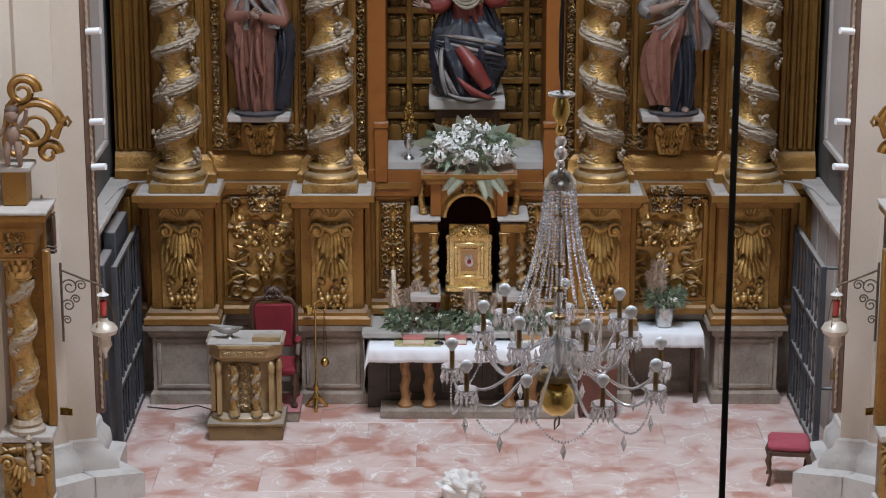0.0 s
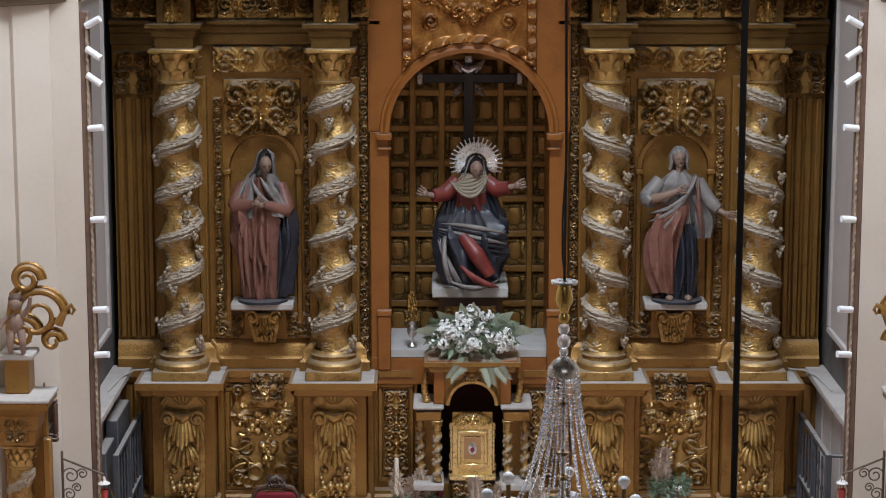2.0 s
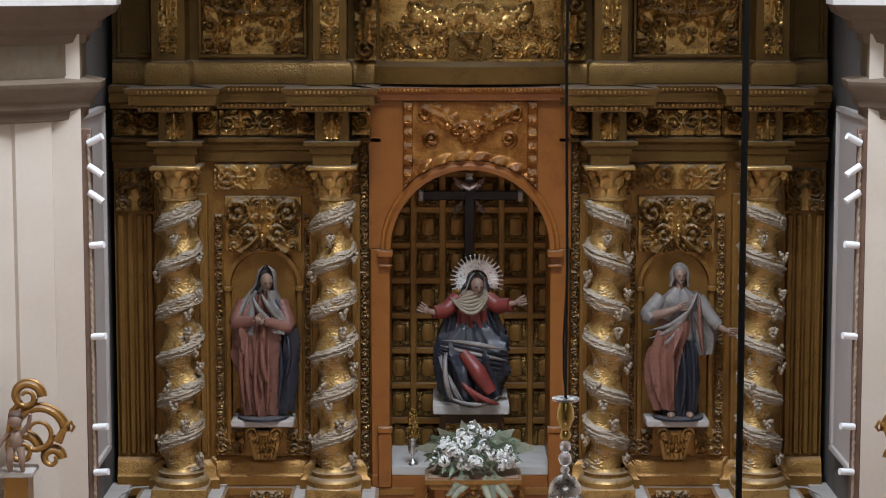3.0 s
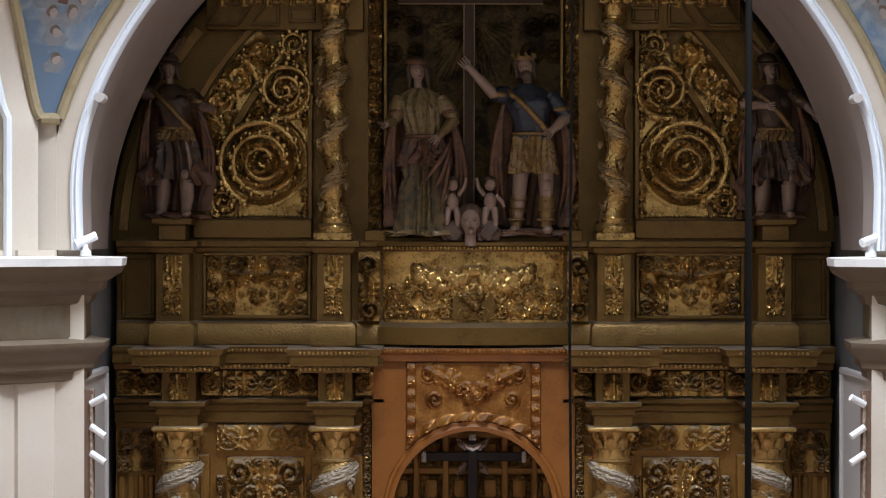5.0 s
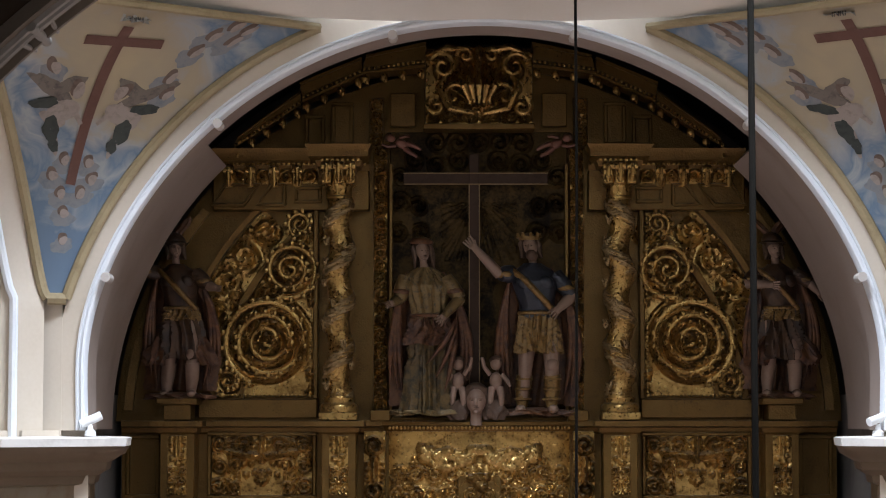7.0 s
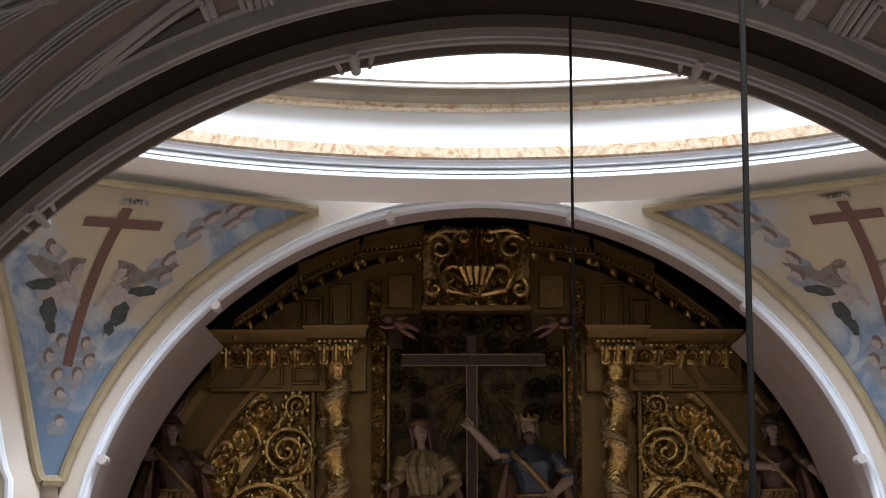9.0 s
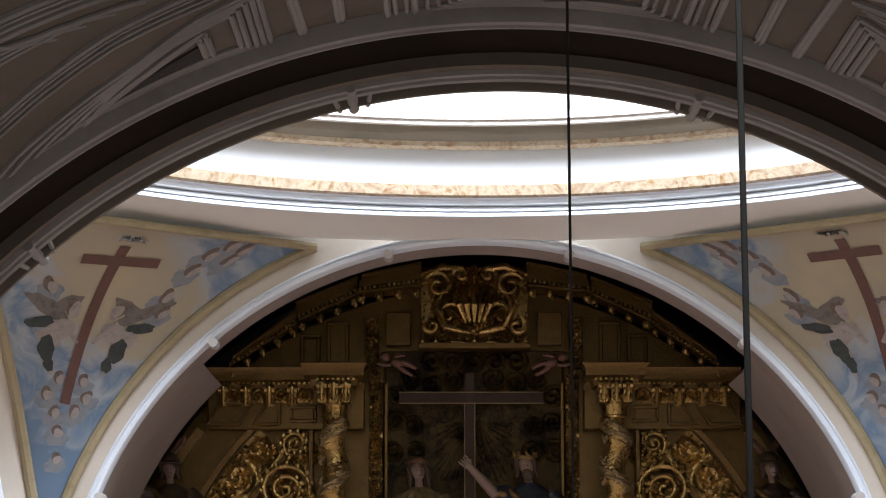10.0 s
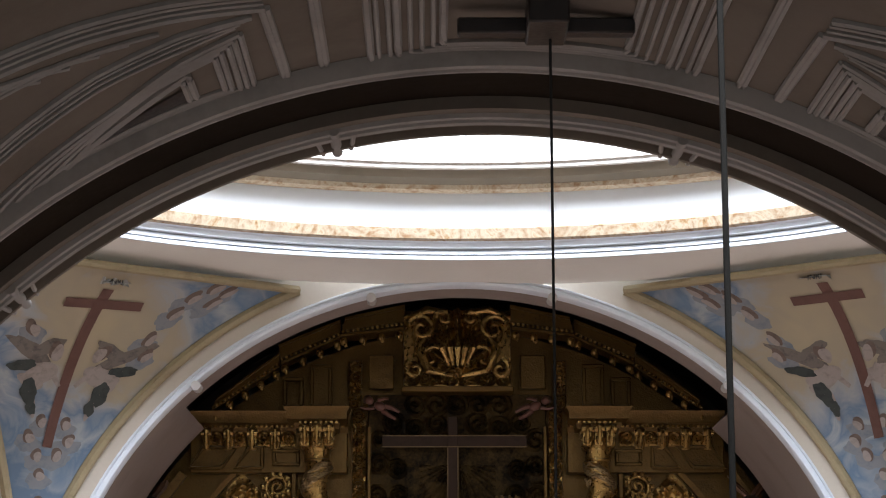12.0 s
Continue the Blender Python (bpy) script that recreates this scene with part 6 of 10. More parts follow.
            for t in np.linspace(0.06, 0.94, max(3, n // 3)):
                p = np.array(d) * (1 - t) + np.array(c) * t
                lf.ball((s * p[0], y + 0.06, p[1] - 0.06), (0.05, 0.05, 0.055), 8, 6)
                lf.ball((s * p[0] + 0.02, y + 0.03, p[1] - 0.1), (0.025, 0.03, 0.04), 7, 5)
            tagged(part("bead_row", bd, GILTUP, cr_), kind="stuff")
            tagged(part("leaf_row", lf, GILTUP, cr_), kind="stuff")

    def cart(X, Z):
        A = np.abs(X)
        h = volute(A, Z, 0.34, 12.83, 0.2, 1, 1.4)
        h = np.maximum(h, leaf(A, Z, 0.4, 12.45, 0.55, 0.16, math.pi / 2 + 0.25))
        h = np.maximum(h, leaf(A, Z, 0.12, 12.45, 0.4, 0.12, 0.6))
        h = np.maximum(h, 0.9 * leaf(A, Z, 0.0, 12.55, 0.6, 0.13, math.pi / 2))
        h = np.maximum(h, 0.8 * garland(A, Z, 0.1, 12.42, 0.12, 0.03, 0.08, 12, 4))
        h = np.maximum(h, leaf(A, Z, 0.1, 13.08, 0.5, 0.09, -0.15))
        return np.maximum(h, 0.5 * scrollwork(X, Z, -0.62, 0.62, 12.22, 12.5, 0.14, 151) * (Z < 12.5))
    part("cartouche", carved(-0.64, 0.64, 12.2, 13.12, 25.85, 0.24, cart, 0.012, 0.2), GILTUP, retable, "carved crowning cartouche with scrolls and leaves")
    cs_ = Mesh()
    for q in (-1, 1):
        for cx, cz, r, st, tr, hd in ((0.42, 12.86, 0.17, 0.4, 8.5, 1), (0.3, 12.5, 0.2, 3.6, 6.0, -1), (0.16, 12.98, 0.1, 0.0, 7.0, 1), (0.5, 12.38, 0.11, 1.0, 7.0, -1)):
            t = np.linspace(0, tr, 40)
            cs_.tube([(q * (cx + r * (1 - v / (tr * 1.15)) * math.cos(st + hd * v)), 25.6 - 0.04 * v / tr, cz + r * (1 - v / (tr * 1.15)) * math.sin(st + hd * v)) for v in t], [0.045, 0.035, 0.02], 9)
        cs_.tube([(q * 0.06, 25.6, 12.3), (q * 0.34, 25.56, 12.36), (q * 0.46, 25.58, 12.62), (q * 0.34, 25.58, 12.82)], [0.03, 0.055, 0.05, 0.02], 9)
        cs_.tube([(q * 0.62, 25.62, 12.98), (q * 0.36, 25.56, 13.08), (q * 0.1, 25.6, 13.04)], [0.02, 0.05, 0.03], 9)
    for k in range(5):
        cs_.tube([(0.05 * (k - 2), 25.58, 12.42), (0.09 * (k - 2), 25.5, 12.62), (0.12 * (k - 2), 25.56, 12.78 - 0.02 * abs(k - 2))], [0.015, 0.045, 0.012], 8)
    part("cartouche_scrolls", cs_, GILTUP, retable, "bold scrolls and shell of the crowning cartouche")
    part("cartouche_sill", Mesh().box(-0.66, 0.66, 25.72, 26.1, 12.13, 12.2, 0.012), GOLDUP, retable)
    # central scene
    def cloud(X, Z):
        h = np.zeros_like(X)
        rng = np.random.RandomState(17)
        for x, z in [(q, 12.02) for q in (-0.5, -0.25, 0.0, 0.25, 0.5)] + [(k * q, z) for k in (-1, 1) for q, z in ((0.93, 11.6), (0.93, 11.3), (0.72, 11.25), (0.95, 10.95), (0.7, 10.95), (0.5, 11.75), (0.75, 11.8), (0.25, 11.8))]:
            h = np.maximum(h, volute(X, Z, x, z, rng.uniform(0.12, 0.16), rng.choice((-1, 1)), 1.7, rng.uniform(0, 6)))
        th = np.arctan2(Z - 11.35, X)
        h = np.maximum(h, 0.25 * (np.cos(40 * th) > 0.3) * (np.abs(X) < 0.45) * (Z < 11.3) * (Z > 10.6))
        return np.maximum(h, 0.15 * np.cos(6 * X + 3 * Z) ** 2)
    part("scene_relief", carved(-1.06, 1.06, 8.72, 12.15, 26.12, 0.1, cloud, 0.014, 0.05), SCENE, retable, "dark painted relief of swirling clouds")
    for s in (-1, 1):
        x0, x1 = sorted((s * 1.07, s * 1.25))
        part("leaf_strip", carved(x0, x1, 8.8, 11.95, 26.02, 0.11, lambda X, Z, a=x0, b=x1: scrollwork(X, Z, a, b, 8.8, 11.95, 0.17, 161, False), 0.012, 0.15), GILTUP, retable, "carved gilded leaf frame")
        part("strip_block", Mesh().box(x0 - 0.03, x1 + 0.03, 25.86, 26.1, 8.71, 8.84, 0.01), GOLDUP, retable)
        part("inner_fillet", Mesh().box(s * 1.04 - 0.02, s * 1.04 + 0.02, 26.0, 26.1, 8.75, 11.75, 0.006), GOLDUP, retable)
    return


build_plinth()
build_lower()
build_middle()
build_centre()
build_attic()


# ---- statues ----
def robe(m, rings, folds=9, amp=0.06, mi=0, seed=0, seg=112, n=72, a0=0.0, a1=2 * np.pi, twist=0.0):
    """Lofted cloth: rings (z, cx, cy, rx, ry), with deep hanging folds."""
    R = np.array(rings, float)
    t = np.linspace(0, 1, n)
    k = np.linspace(0, 1, len(R))
    q = np.stack([np.interp(t, k, R[:, j]) for j in range(5)], 1)
    ker = np.array([1, 2, 3, 4, 3, 2, 1]) / 16.0
    for j in range(1, 5):
        pad = np.pad(q[:, j], 3, mode="edge")
        q[:, j] = np.convolve(pad, ker, "valid")
    rng = np.random.RandomState(seed)
    ph = rng.uniform(0, 6.28, 5)
    full = a1 - a0 > 6.2
    a = np.linspace(a0, a1, seg, endpoint=not full)
    T, A = np.meshgrid(t, a, indexing="ij")
    # sharp ridged folds with hollow valleys, drifting sideways and merging as they fall
    drift = twist * T + 0.9 * np.sin(2.6 * T + ph[1] + A) + 0.5 * np.sin(5.5 * T + ph[3])
    w1 = 0.9 - 2 * np.abs(np.sin(round(folds) * 0.5 * A + ph[0] + drift)) ** 0.8
    w2 = 0.9 - 2 * np.abs(np.sin(round(folds * 0.9) * A + ph[2] - 1.3 * drift + 4 * T)) ** 0.8
    fade = 0.55 + 0.45 * np.sin(3.1 * T + ph[4] + 2 * np.cos(A))
    r = 1 + amp * (1.7 * w1 + 1.0 * w2 * fade)
    P = np.stack([q[:, 1:2] + q[:, 3:4] * r * np.cos(A), q[:, 2:3] + q[:, 4:5] * r * np.sin(A), q[:, 0:1] + 0.012 * np.sin(5 * A + ph[2]) * (1 - T)], -1)
    m.grid(P, wrap_v=full, mi=mi)
    return m


def limb(m, pts, r, mi, flat=1.0):
    p = np.array(pts, float)
    t, k = np.linspace(0, 1, 16), np.linspace(0, 1, len(p))
    path = np.stack([np.interp(t, k, p[:, j]) for j in range(3)], 1)
    ker = np.array([1, 2, 1]) / 4.0
    for j in range(3):
        path[1:-1, j] = np.convolve(path[:, j], ker, "valid")
    return m.tube(path, r, 12, mi, True, flat)


def fold(m, a, b, c, r, mi):
    """A roll of cloth sagging from a over b to c."""
    a, b, c = (np.array(q, float) for q in (a, b, c))
    t = np.linspace(0, 1, 22)[:, None]
    return m.tube(a * (1 - t) ** 2 + 2 * b * t * (1 - t) + c * t ** 2, [r * 0.1, r * 0.5, r * 0.62, r * 0.5, r * 0.1], 6, mi)


def palm(m, c, d, mi, r=0.038):
    c, d = np.array(c, float), np.array(d, float)
    d /= np.linalg.norm(d)
    m.ball(tuple(c), (r, r * 0.8, r), 9, 7, mi)
    side = np.cross(d, (0, 1, 0))
    for k in range(4):
        o = side * (k - 1.5) * r * 0.5
        m.tube([c + o, c + d * r * 1.6 + o * 1.5, c + d * r * 2.5 + o * 1.7], [r * 0.34, r * 0.3, r * 0.18], 6, mi)
    m.tube([c - side * r * 0.6, c - side * r * 1.5 + d * r], [r * 0.34, r * 0.22], 6, mi)


def face(m, c, r, skin, dark, yaw=0.0, nod=0.0):
    """A face that looks to -y, turned by yaw and bowed by nod."""
    q = Mesh()
    q.ball((0, 0, 0.08), (0.7, 0.82, 0.92), 16, 12, skin)
    q.ball((0, -0.16, -0.42), (0.5, 0.6, 0.5), 14, 10, skin)
    q.ball((0, -0.62, -0.72), (0.2, 0.16, 0.17), 8, 6, skin)
    q.tube([(0, -0.74, 0.3), (0, -0.9, 0.02), (0, -0.96, -0.14), (0, -0.78, -0.2)], [0.07, 0.1, 0.13, 0.08], 8, skin)
    q.tube([(-0.18, -0.76, -0.42), (0, -0.82, -0.41), (0.18, -0.76, -0.42)], [0.03, 0.07, 0.03], 6, dark)
    for s in (-1, 1):
        q.ball((s * 0.28, -0.72, 0.12), (0.12, 0.06, 0.055), 8, 6, dark)
        q.tube([(s * 0.1, -0.82, 0.28), (s * 0.3, -0.8, 0.33), (s * 0.46, -0.66, 0.26)], 0.05, 6, skin)
    q.lathe([(0.44, -1.7), (0.4, -1.1), (0.42, -0.5)], (0, 0.1, 0), 12, skin)
    M = Euler((nod, 0, yaw)).to_matrix()
    v = [M @ Vector(p) for p in q.v]
    o = len(m.v)
    m.v += [(c[0] + r * p[0], c[1] + r * p[1], c[2] + r * p[2]) for p in v]
    m.f += [tuple(i + o for i in f) for f in q.f]
    m.m += q.m
    return m


def curls(m, c, r, mi, low=1.2, seed=0):
    """Hair: a cap behind the face with locks down to the neck."""
    rng = np.random.RandomState(seed)
    m.ball((c[0], c[1] + 0.34 * r, c[2] + 0.28 * r), (0.86 * r, 0.86 * r, 0.88 * r), 16, 10, mi)
    for a in np.linspace(-0.35, np.pi + 0.35, 15):
        x, y = 0.82 * r * math.cos(a), 0.3 * r + 0.62 * r * math.sin(a)
        w = rng.uniform(-0.12, 0.12)
        m.tube([(c[0] + x * 0.75, c[1] + y * 0.8, c[2] + 0.75 * r), (c[0] + x * 1.08, c[1] + y, c[2] + 0.1 * r), (c[0] + x * (1.0 + w), c[1] + y, c[2] - 0.5 * r), (c[0] + x * (1.12 - w), c[1] + y, c[2] - low * r)], [0.14 * r, 0.2 * r, 0.2 * r, 0.1 * r], 7, mi)


def statue(name, m, mats, label, at, group=""):
    ob = part(name, m, mats, smooth=65)
    ob.matrix_basis = pose(*at)
    return tagged(ob, label, "statue", group)


def veiled_woman():
    """Materials: pink robe, dark mantle, grey veil, flesh."""
    m = Mesh()
    robe(m, [(0, -0.02, 0, 0.22, 0.17), (0.35, -0.03, -0.02, 0.23, 0.18), (0.7, -0.06, -0.03, 0.27, 0.2), (1.0, -0.05, -0.03, 0.3, 0.2), (1.25, -0.02, 0, 0.26, 0.17), (1.45, 0, 0, 0.13, 0.11)], 8, 0.12, 0, 1, twist=1.4)
    robe(m, [(0.03, 0.08, 0.03, 0.25, 0.2), (0.4, 0.09, 0.02, 0.28, 0.22), (0.75, 0.1, 0.0, 0.3, 0.24), (1.05, 0.08, -0.02, 0.31, 0.24), (1.3, 0.03, 0, 0.25, 0.18), (1.45, 0, 0.02, 0.13, 0.12)], 7, 0.12, 1, 2, a0=-1.0, a1=np.pi + 0.2, twist=1.0)
    robe(m, [(1.0, 0.04, -0.02, 0.33, 0.24), (1.2, 0.02, -0.02, 0.3, 0.22), (1.38, 0.0, 0, 0.22, 0.17), (1.5, 0.02, -0.02, 0.145, 0.15)], 7, 0.08, 2, 3, a0=-1.2, a1=np.pi + 1.2, twist=0.8)
    robe(m, [(1.46, 0.01, 0.0, 0.17, 0.15), (1.56, 0.04, -0.02, 0.13, 0.14), (1.66, 0.05, -0.03, 0.12, 0.135), (1.73, 0.055, -0.03, 0.1, 0.12), (1.78, 0.05, 0, 0.03, 0.04)], 6, 0.04, 2, 3, a0=-0.7, a1=np.pi + 0.7)
    face(m, (0.06, -0.105, 1.6), 0.105, 3, 1, 0.3, 0.25)
    for k, (a, b, c, r, mi) in enumerate((((-0.24, -0.1, 1.0), (-0.26, -0.26, 0.6), (-0.2, -0.14, 0.05), 0.06, 0), ((-0.16, -0.16, 1.0), (-0.2, -0.3, 0.55), (-0.13, -0.17, 0.03), 0.06, 0), ((0.02, -0.2, 1.0), (-0.02, -0.32, 0.6), (0.12, -0.18, 0.3), 0.06, 0),
                                          ((-0.1, -0.12, 1.44), (-0.04, -0.28, 1.22), (0.24, -0.18, 1.08), 0.05, 2), ((0.0, -0.12, 1.46), (0.1, -0.28, 1.28), (0.32, -0.1, 1.04), 0.055, 2), ((-0.16, -0.08, 1.42), (-0.3, -0.16, 1.2), (-0.3, -0.06, 1.0), 0.05, 2),
                                          ((0.3, -0.12, 0.98), (0.36, -0.2, 0.7), (0.26, -0.16, 0.42), 0.055, 1), ((0.22, -0.2, 0.9), (0.26, -0.26, 0.5), (0.18, -0.18, 0.1), 0.045, 1), ((-0.04, -0.2, 0.95), (-0.1, -0.26, 0.45), (-0.06, -0.17, 0.03), 0.04, 0), ((0.08, -0.22, 0.98), (0.1, -0.28, 0.5), (0.05, -0.18, 0.02), 0.035, 0))):
        fold(m, a, b, c, r, mi)
    limb(m, [(-0.22, 0.0, 1.36), (-0.31, -0.1, 1.1), (-0.07, -0.25, 1.17)], [0.08, 0.095, 0.045], 0)
    limb(m, [(0.22, 0.0, 1.36), (0.32, -0.1, 1.06), (0.04, -0.25, 1.16)], [0.08, 0.095, 0.045], 0)
    palm(m, (-0.03, -0.28, 1.18), (0.6, 0, 0.4), 3)
    palm(m, (0.01, -0.27, 1.15), (-0.6, 0, 0.5), 3)
    m.lathe([(0.3, 0), (0.3, 0.03), (0.26, 0.04), (0.0, 0.041)], (0, 0, -0.04), 20, 1)
    return m


def young_man():
    """Materials: dark skirt, grey tunic, pink lining, flesh, grey-brown hair."""
    m = Mesh()
    robe(m, [(0, 0.02, 0, 0.21, 0.16), (0.4, 0.03, 0, 0.2, 0.17), (0.8, 0.02, -0.01, 0.2, 0.16), (1.0, 0.0, 0, 0.18, 0.14)], 9, 0.1, 0, 4, twist=0.8)
    robe(m, [(0.9, 0.0, -0.01, 0.2, 0.16), (1.15, 0, -0.01, 0.2, 0.16), (1.36, 0, 0, 0.24, 0.15), (1.46, 0, 0, 0.15, 0.11), (1.53, 0, 0, 0.07, 0.07)], 8, 0.045, 1, 5)
    robe(m, [(0.08, -0.13, -0.03, 0.16, 0.16), (0.4, -0.14, -0.05, 0.24, 0.21), (0.75, -0.12, -0.05, 0.28, 0.22), (1.0, -0.03, -0.05, 0.27, 0.2), (1.15, 0.02, -0.03, 0.22, 0.18)], 6, 0.11, 2, 6, a0=-3.3, a1=-0.95, twist=2.6)
    for k in range(6):
        f = k / 5
        fold(m, (0.2 - 0.05 * f, -0.1, 1.47 - 0.03 * f), (0.05 - 0.12 * f, -0.34, 1.1 - 0.22 * f), (-0.37 + 0.05 * f, -0.06, 1.02 - 0.5 * f), 0.05, (1, 1, 2, 1, 2, 2)[k])
    robe(m, [(0.72, 0.3, -0.02, 0.09, 0.08), (0.95, 0.3, -0.02, 0.13, 0.12), (1.2, 0.26, -0.01, 0.12, 0.13), (1.46, 0.16, 0, 0.08, 0.1)], 5, 0.16, 1, 8, twist=1.5)
    fold(m, (0.22, -0.12, 1.45), (0.2, -0.26, 1.1), (0.28, -0.14, 0.72), 0.05, 2)
    fold(m, (0.0, -0.14, 0.92), (0.1, -0.28, 0.45), (0.0, -0.17, 0.02), 0.045, 0)
    fold(m, (0.12, -0.14, 0.95), (0.2, -0.24, 0.45), (0.14, -0.15, 0.02), 0.04, 0)
    face(m, (0.0, -0.05, 1.66), 0.1, 3, 0, 0.1, 0.0)
    curls(m, (0.0, -0.03, 1.68), 0.115, 4, 1.3, 2)
    limb(m, [(-0.21, 0, 1.4), (-0.38, -0.06, 1.2), (-0.31, -0.13, 1.15)], [0.095, 0.105, 0.08], 1)
    limb(m, [(-0.38, -0.08, 1.18), (-0.2, -0.2, 1.24), (-0.04, -0.22, 1.31)], [0.062, 0.052, 0.035], 3)
    palm(m, (-0.02, -0.22, 1.32), (1, 0, 0.15), 3)
    limb(m, [(0.21, 0, 1.4), (0.34, -0.06, 1.18), (0.46, -0.13, 1.07)], [0.09, 0.095, 0.065], 1)
    limb(m, [(0.44, -0.13, 1.08), (0.54, -0.18, 1.03)], [0.04, 0.03], 3)
    palm(m, (0.56, -0.19, 1.03), (1, 0, -0.25), 3)
    for x in (-0.1, 0.12):
        m.ball((x, -0.16, 0.02), (0.05, 0.1, 0.04), 9, 6, 3)
    m.lathe([(0.3, 0), (0.3, 0.03), (0.26, 0.04), (0.0, 0.041)], (0, 0, -0.04), 20, 0)
    return m


def seated_sorrow():
    """Materials: blue mantle, red gown, grey veil and lit mantle folds, cream shawl, flesh, silver."""
    m = Mesh()
    robe(m, [(0.0, 0.0, -0.12, 0.3, 0.34), (0.12, 0, -0.14, 0.36, 0.4), (0.4, 0, -0.12, 0.41, 0.41), (0.6, 0, -0.1, 0.43, 0.39), (0.74, 0, -0.04, 0.39, 0.3), (0.86, 0, 0.05, 0.26, 0.2), (0.95, 0, 0.06, 0.18, 0.15)], 7, 0.11, 0, 7, twist=2.0)
    # folds of the mantle sagging over the lap, lit ones coloured in grey
    for k in range(6):
        f = k / 5
        fold(m, (-0.36 - 0.05 * f, -0.2, 0.74 - 0.16 * f), (0.08 - 0.1 * f, -0.66, 0.78 - 0.34 * f), (0.42 - 0.01 * f, -0.24, 0.62 - 0.3 * f), 0.05, (2, 0, 2, 0, 0, 0)[k])
    for k in range(5):
        f = k / 4
        fold(m, (-0.3 - 0.1 * f, -0.34 + 0.06 * f, 0.62 - 0.06 * f), (-0.36 + 0.04 * f, -0.56, 0.36), (-0.26 + 0.16 * f, -0.5, 0.06 - 0.02 * f), 0.052, (2, 2, 0, 2, 2)[k])
    for k in range(3):
        fold(m, (-0.3 + 0.05 * k, -0.48, 0.12 - 0.03 * k), (0.05, -0.66 + 0.03 * k, -0.06), (0.34 - 0.04 * k, -0.44, 0.12 - 0.02 * k), 0.045, (2, 0, 2)[k])
    # red gown on the knee and between the feet
    limb(m, [(-0.1, -0.4, 0.62), (0.06, -0.54, 0.42), (0.22, -0.54, 0.18)], [0.07, 0.1, 0.07], 1)
    for k in range(4):
        fold(m, (-0.16 + 0.03 * k, -0.5, 0.3 - 0.03 * k), (-0.02 + 0.06 * k, -0.64, 0.22 - 0.05 * k), (0.08 + 0.08 * k, -0.52, 0.03), 0.055, 1)
    robe(m, [(0.78, 0, 0.05, 0.19, 0.16), (1.0, 0, 0.06, 0.19, 0.155), (1.2, 0, 0.07, 0.22, 0.15), (1.32, 0, 0.08, 0.1, 0.1)], 9, 0.04, 1, 10)
    for k in range(6):
        f = k / 5
        fold(m, (-0.26 + 0.05 * f, -0.04, 1.24 - 0.01 * k), (0.02, -0.3 + 0.03 * k, 0.86 + 0.09 * k), (0.2 - 0.03 * f, -0.05, 1.28 + 0.01 * k), 0.042, 3)
    robe(m, [(1.1, 0.02, 0.03, 0.19, 0.16), (1.22, 0.02, 0.04, 0.19, 0.16), (1.32, 0.03, 0.05, 0.13, 0.13)], 7, 0.06, 3, 11)
    for s in (-1, 1):
        up = 0.1 if s > 0 else 0.0
        limb(m, [(s * 0.17, 0.06, 1.22), (s * 0.31, 0.0, 1.07 + up * 0.5), (s * 0.46, -0.1, 1.06 + up)], [0.09, 0.1, 0.075], 1)
        limb(m, [(s * 0.44, -0.09, 1.06 + up), (s * 0.53, -0.12, 1.08 + up)], [0.04, 0.03], 4)
        palm(m, (s * 0.55, -0.13, 1.09 + up), (s * 0.8, 0, 0.5 if s < 0 else 0.25), 4, 0.042)
        robe(m, [(0.55, s * 0.3, 0.08, 0.14, 0.16), (0.8, s * 0.27, 0.1, 0.14, 0.14), (1.12, s * 0.18, 0.12, 0.08, 0.08)], 5, 0.1, 0, 12)
    face(m, (0.06, -0.085, 1.37), 0.108, 4, 0, 0.25, 0.15)
    robe(m, [(1.2, 0.03, 0.04, 0.16, 0.13), (1.36, 0.05, 0.04, 0.125, 0.125), (1.47, 0.06, 0.03, 0.095, 0.11), (1.53, 0.06, 0.03, 0.03, 0.03)], 6, 0.05, 2, 13, a0=-0.55, a1=np.pi + 0.55)
    robe(m, [(1.14, 0.02, 0.09, 0.19, 0.14), (1.38, 0.04, 0.08, 0.15, 0.14), (1.53, 0.06, 0.07, 0.06, 0.07)], 5, 0.06, 0, 14, a0=-0.4, a1=np.pi + 0.4)
    # crown of rays
    m.tube([(0.06 + 0.17 * math.cos(radians(a)), 0.1, 1.42 + 0.17 * math.sin(radians(a))) for a in np.linspace(-25, 205, 40)], 0.012, 6, 5)
    for k, a in enumerate(np.linspace(-25, 205, 45)):
        c, q = math.cos(radians(a)), math.sin(radians(a))
        r1 = 0.31 if k % 2 else 0.26
        m.tube([(0.06 + 0.13 * c, 0.1, 1.42 + 0.13 * q), (0.06 + 0.22 * c, 0.095, 1.42 + 0.22 * q), (0.06 + r1 * c, 0.09, 1.42 + r1 * q)], [0.011, 0.014, 0.006], 5, 5)
        if k % 2:
            m.ball((0.06 + r1 * c, 0.09, 1.42 + r1 * q), 0.013, 6, 5, 5)
    return m


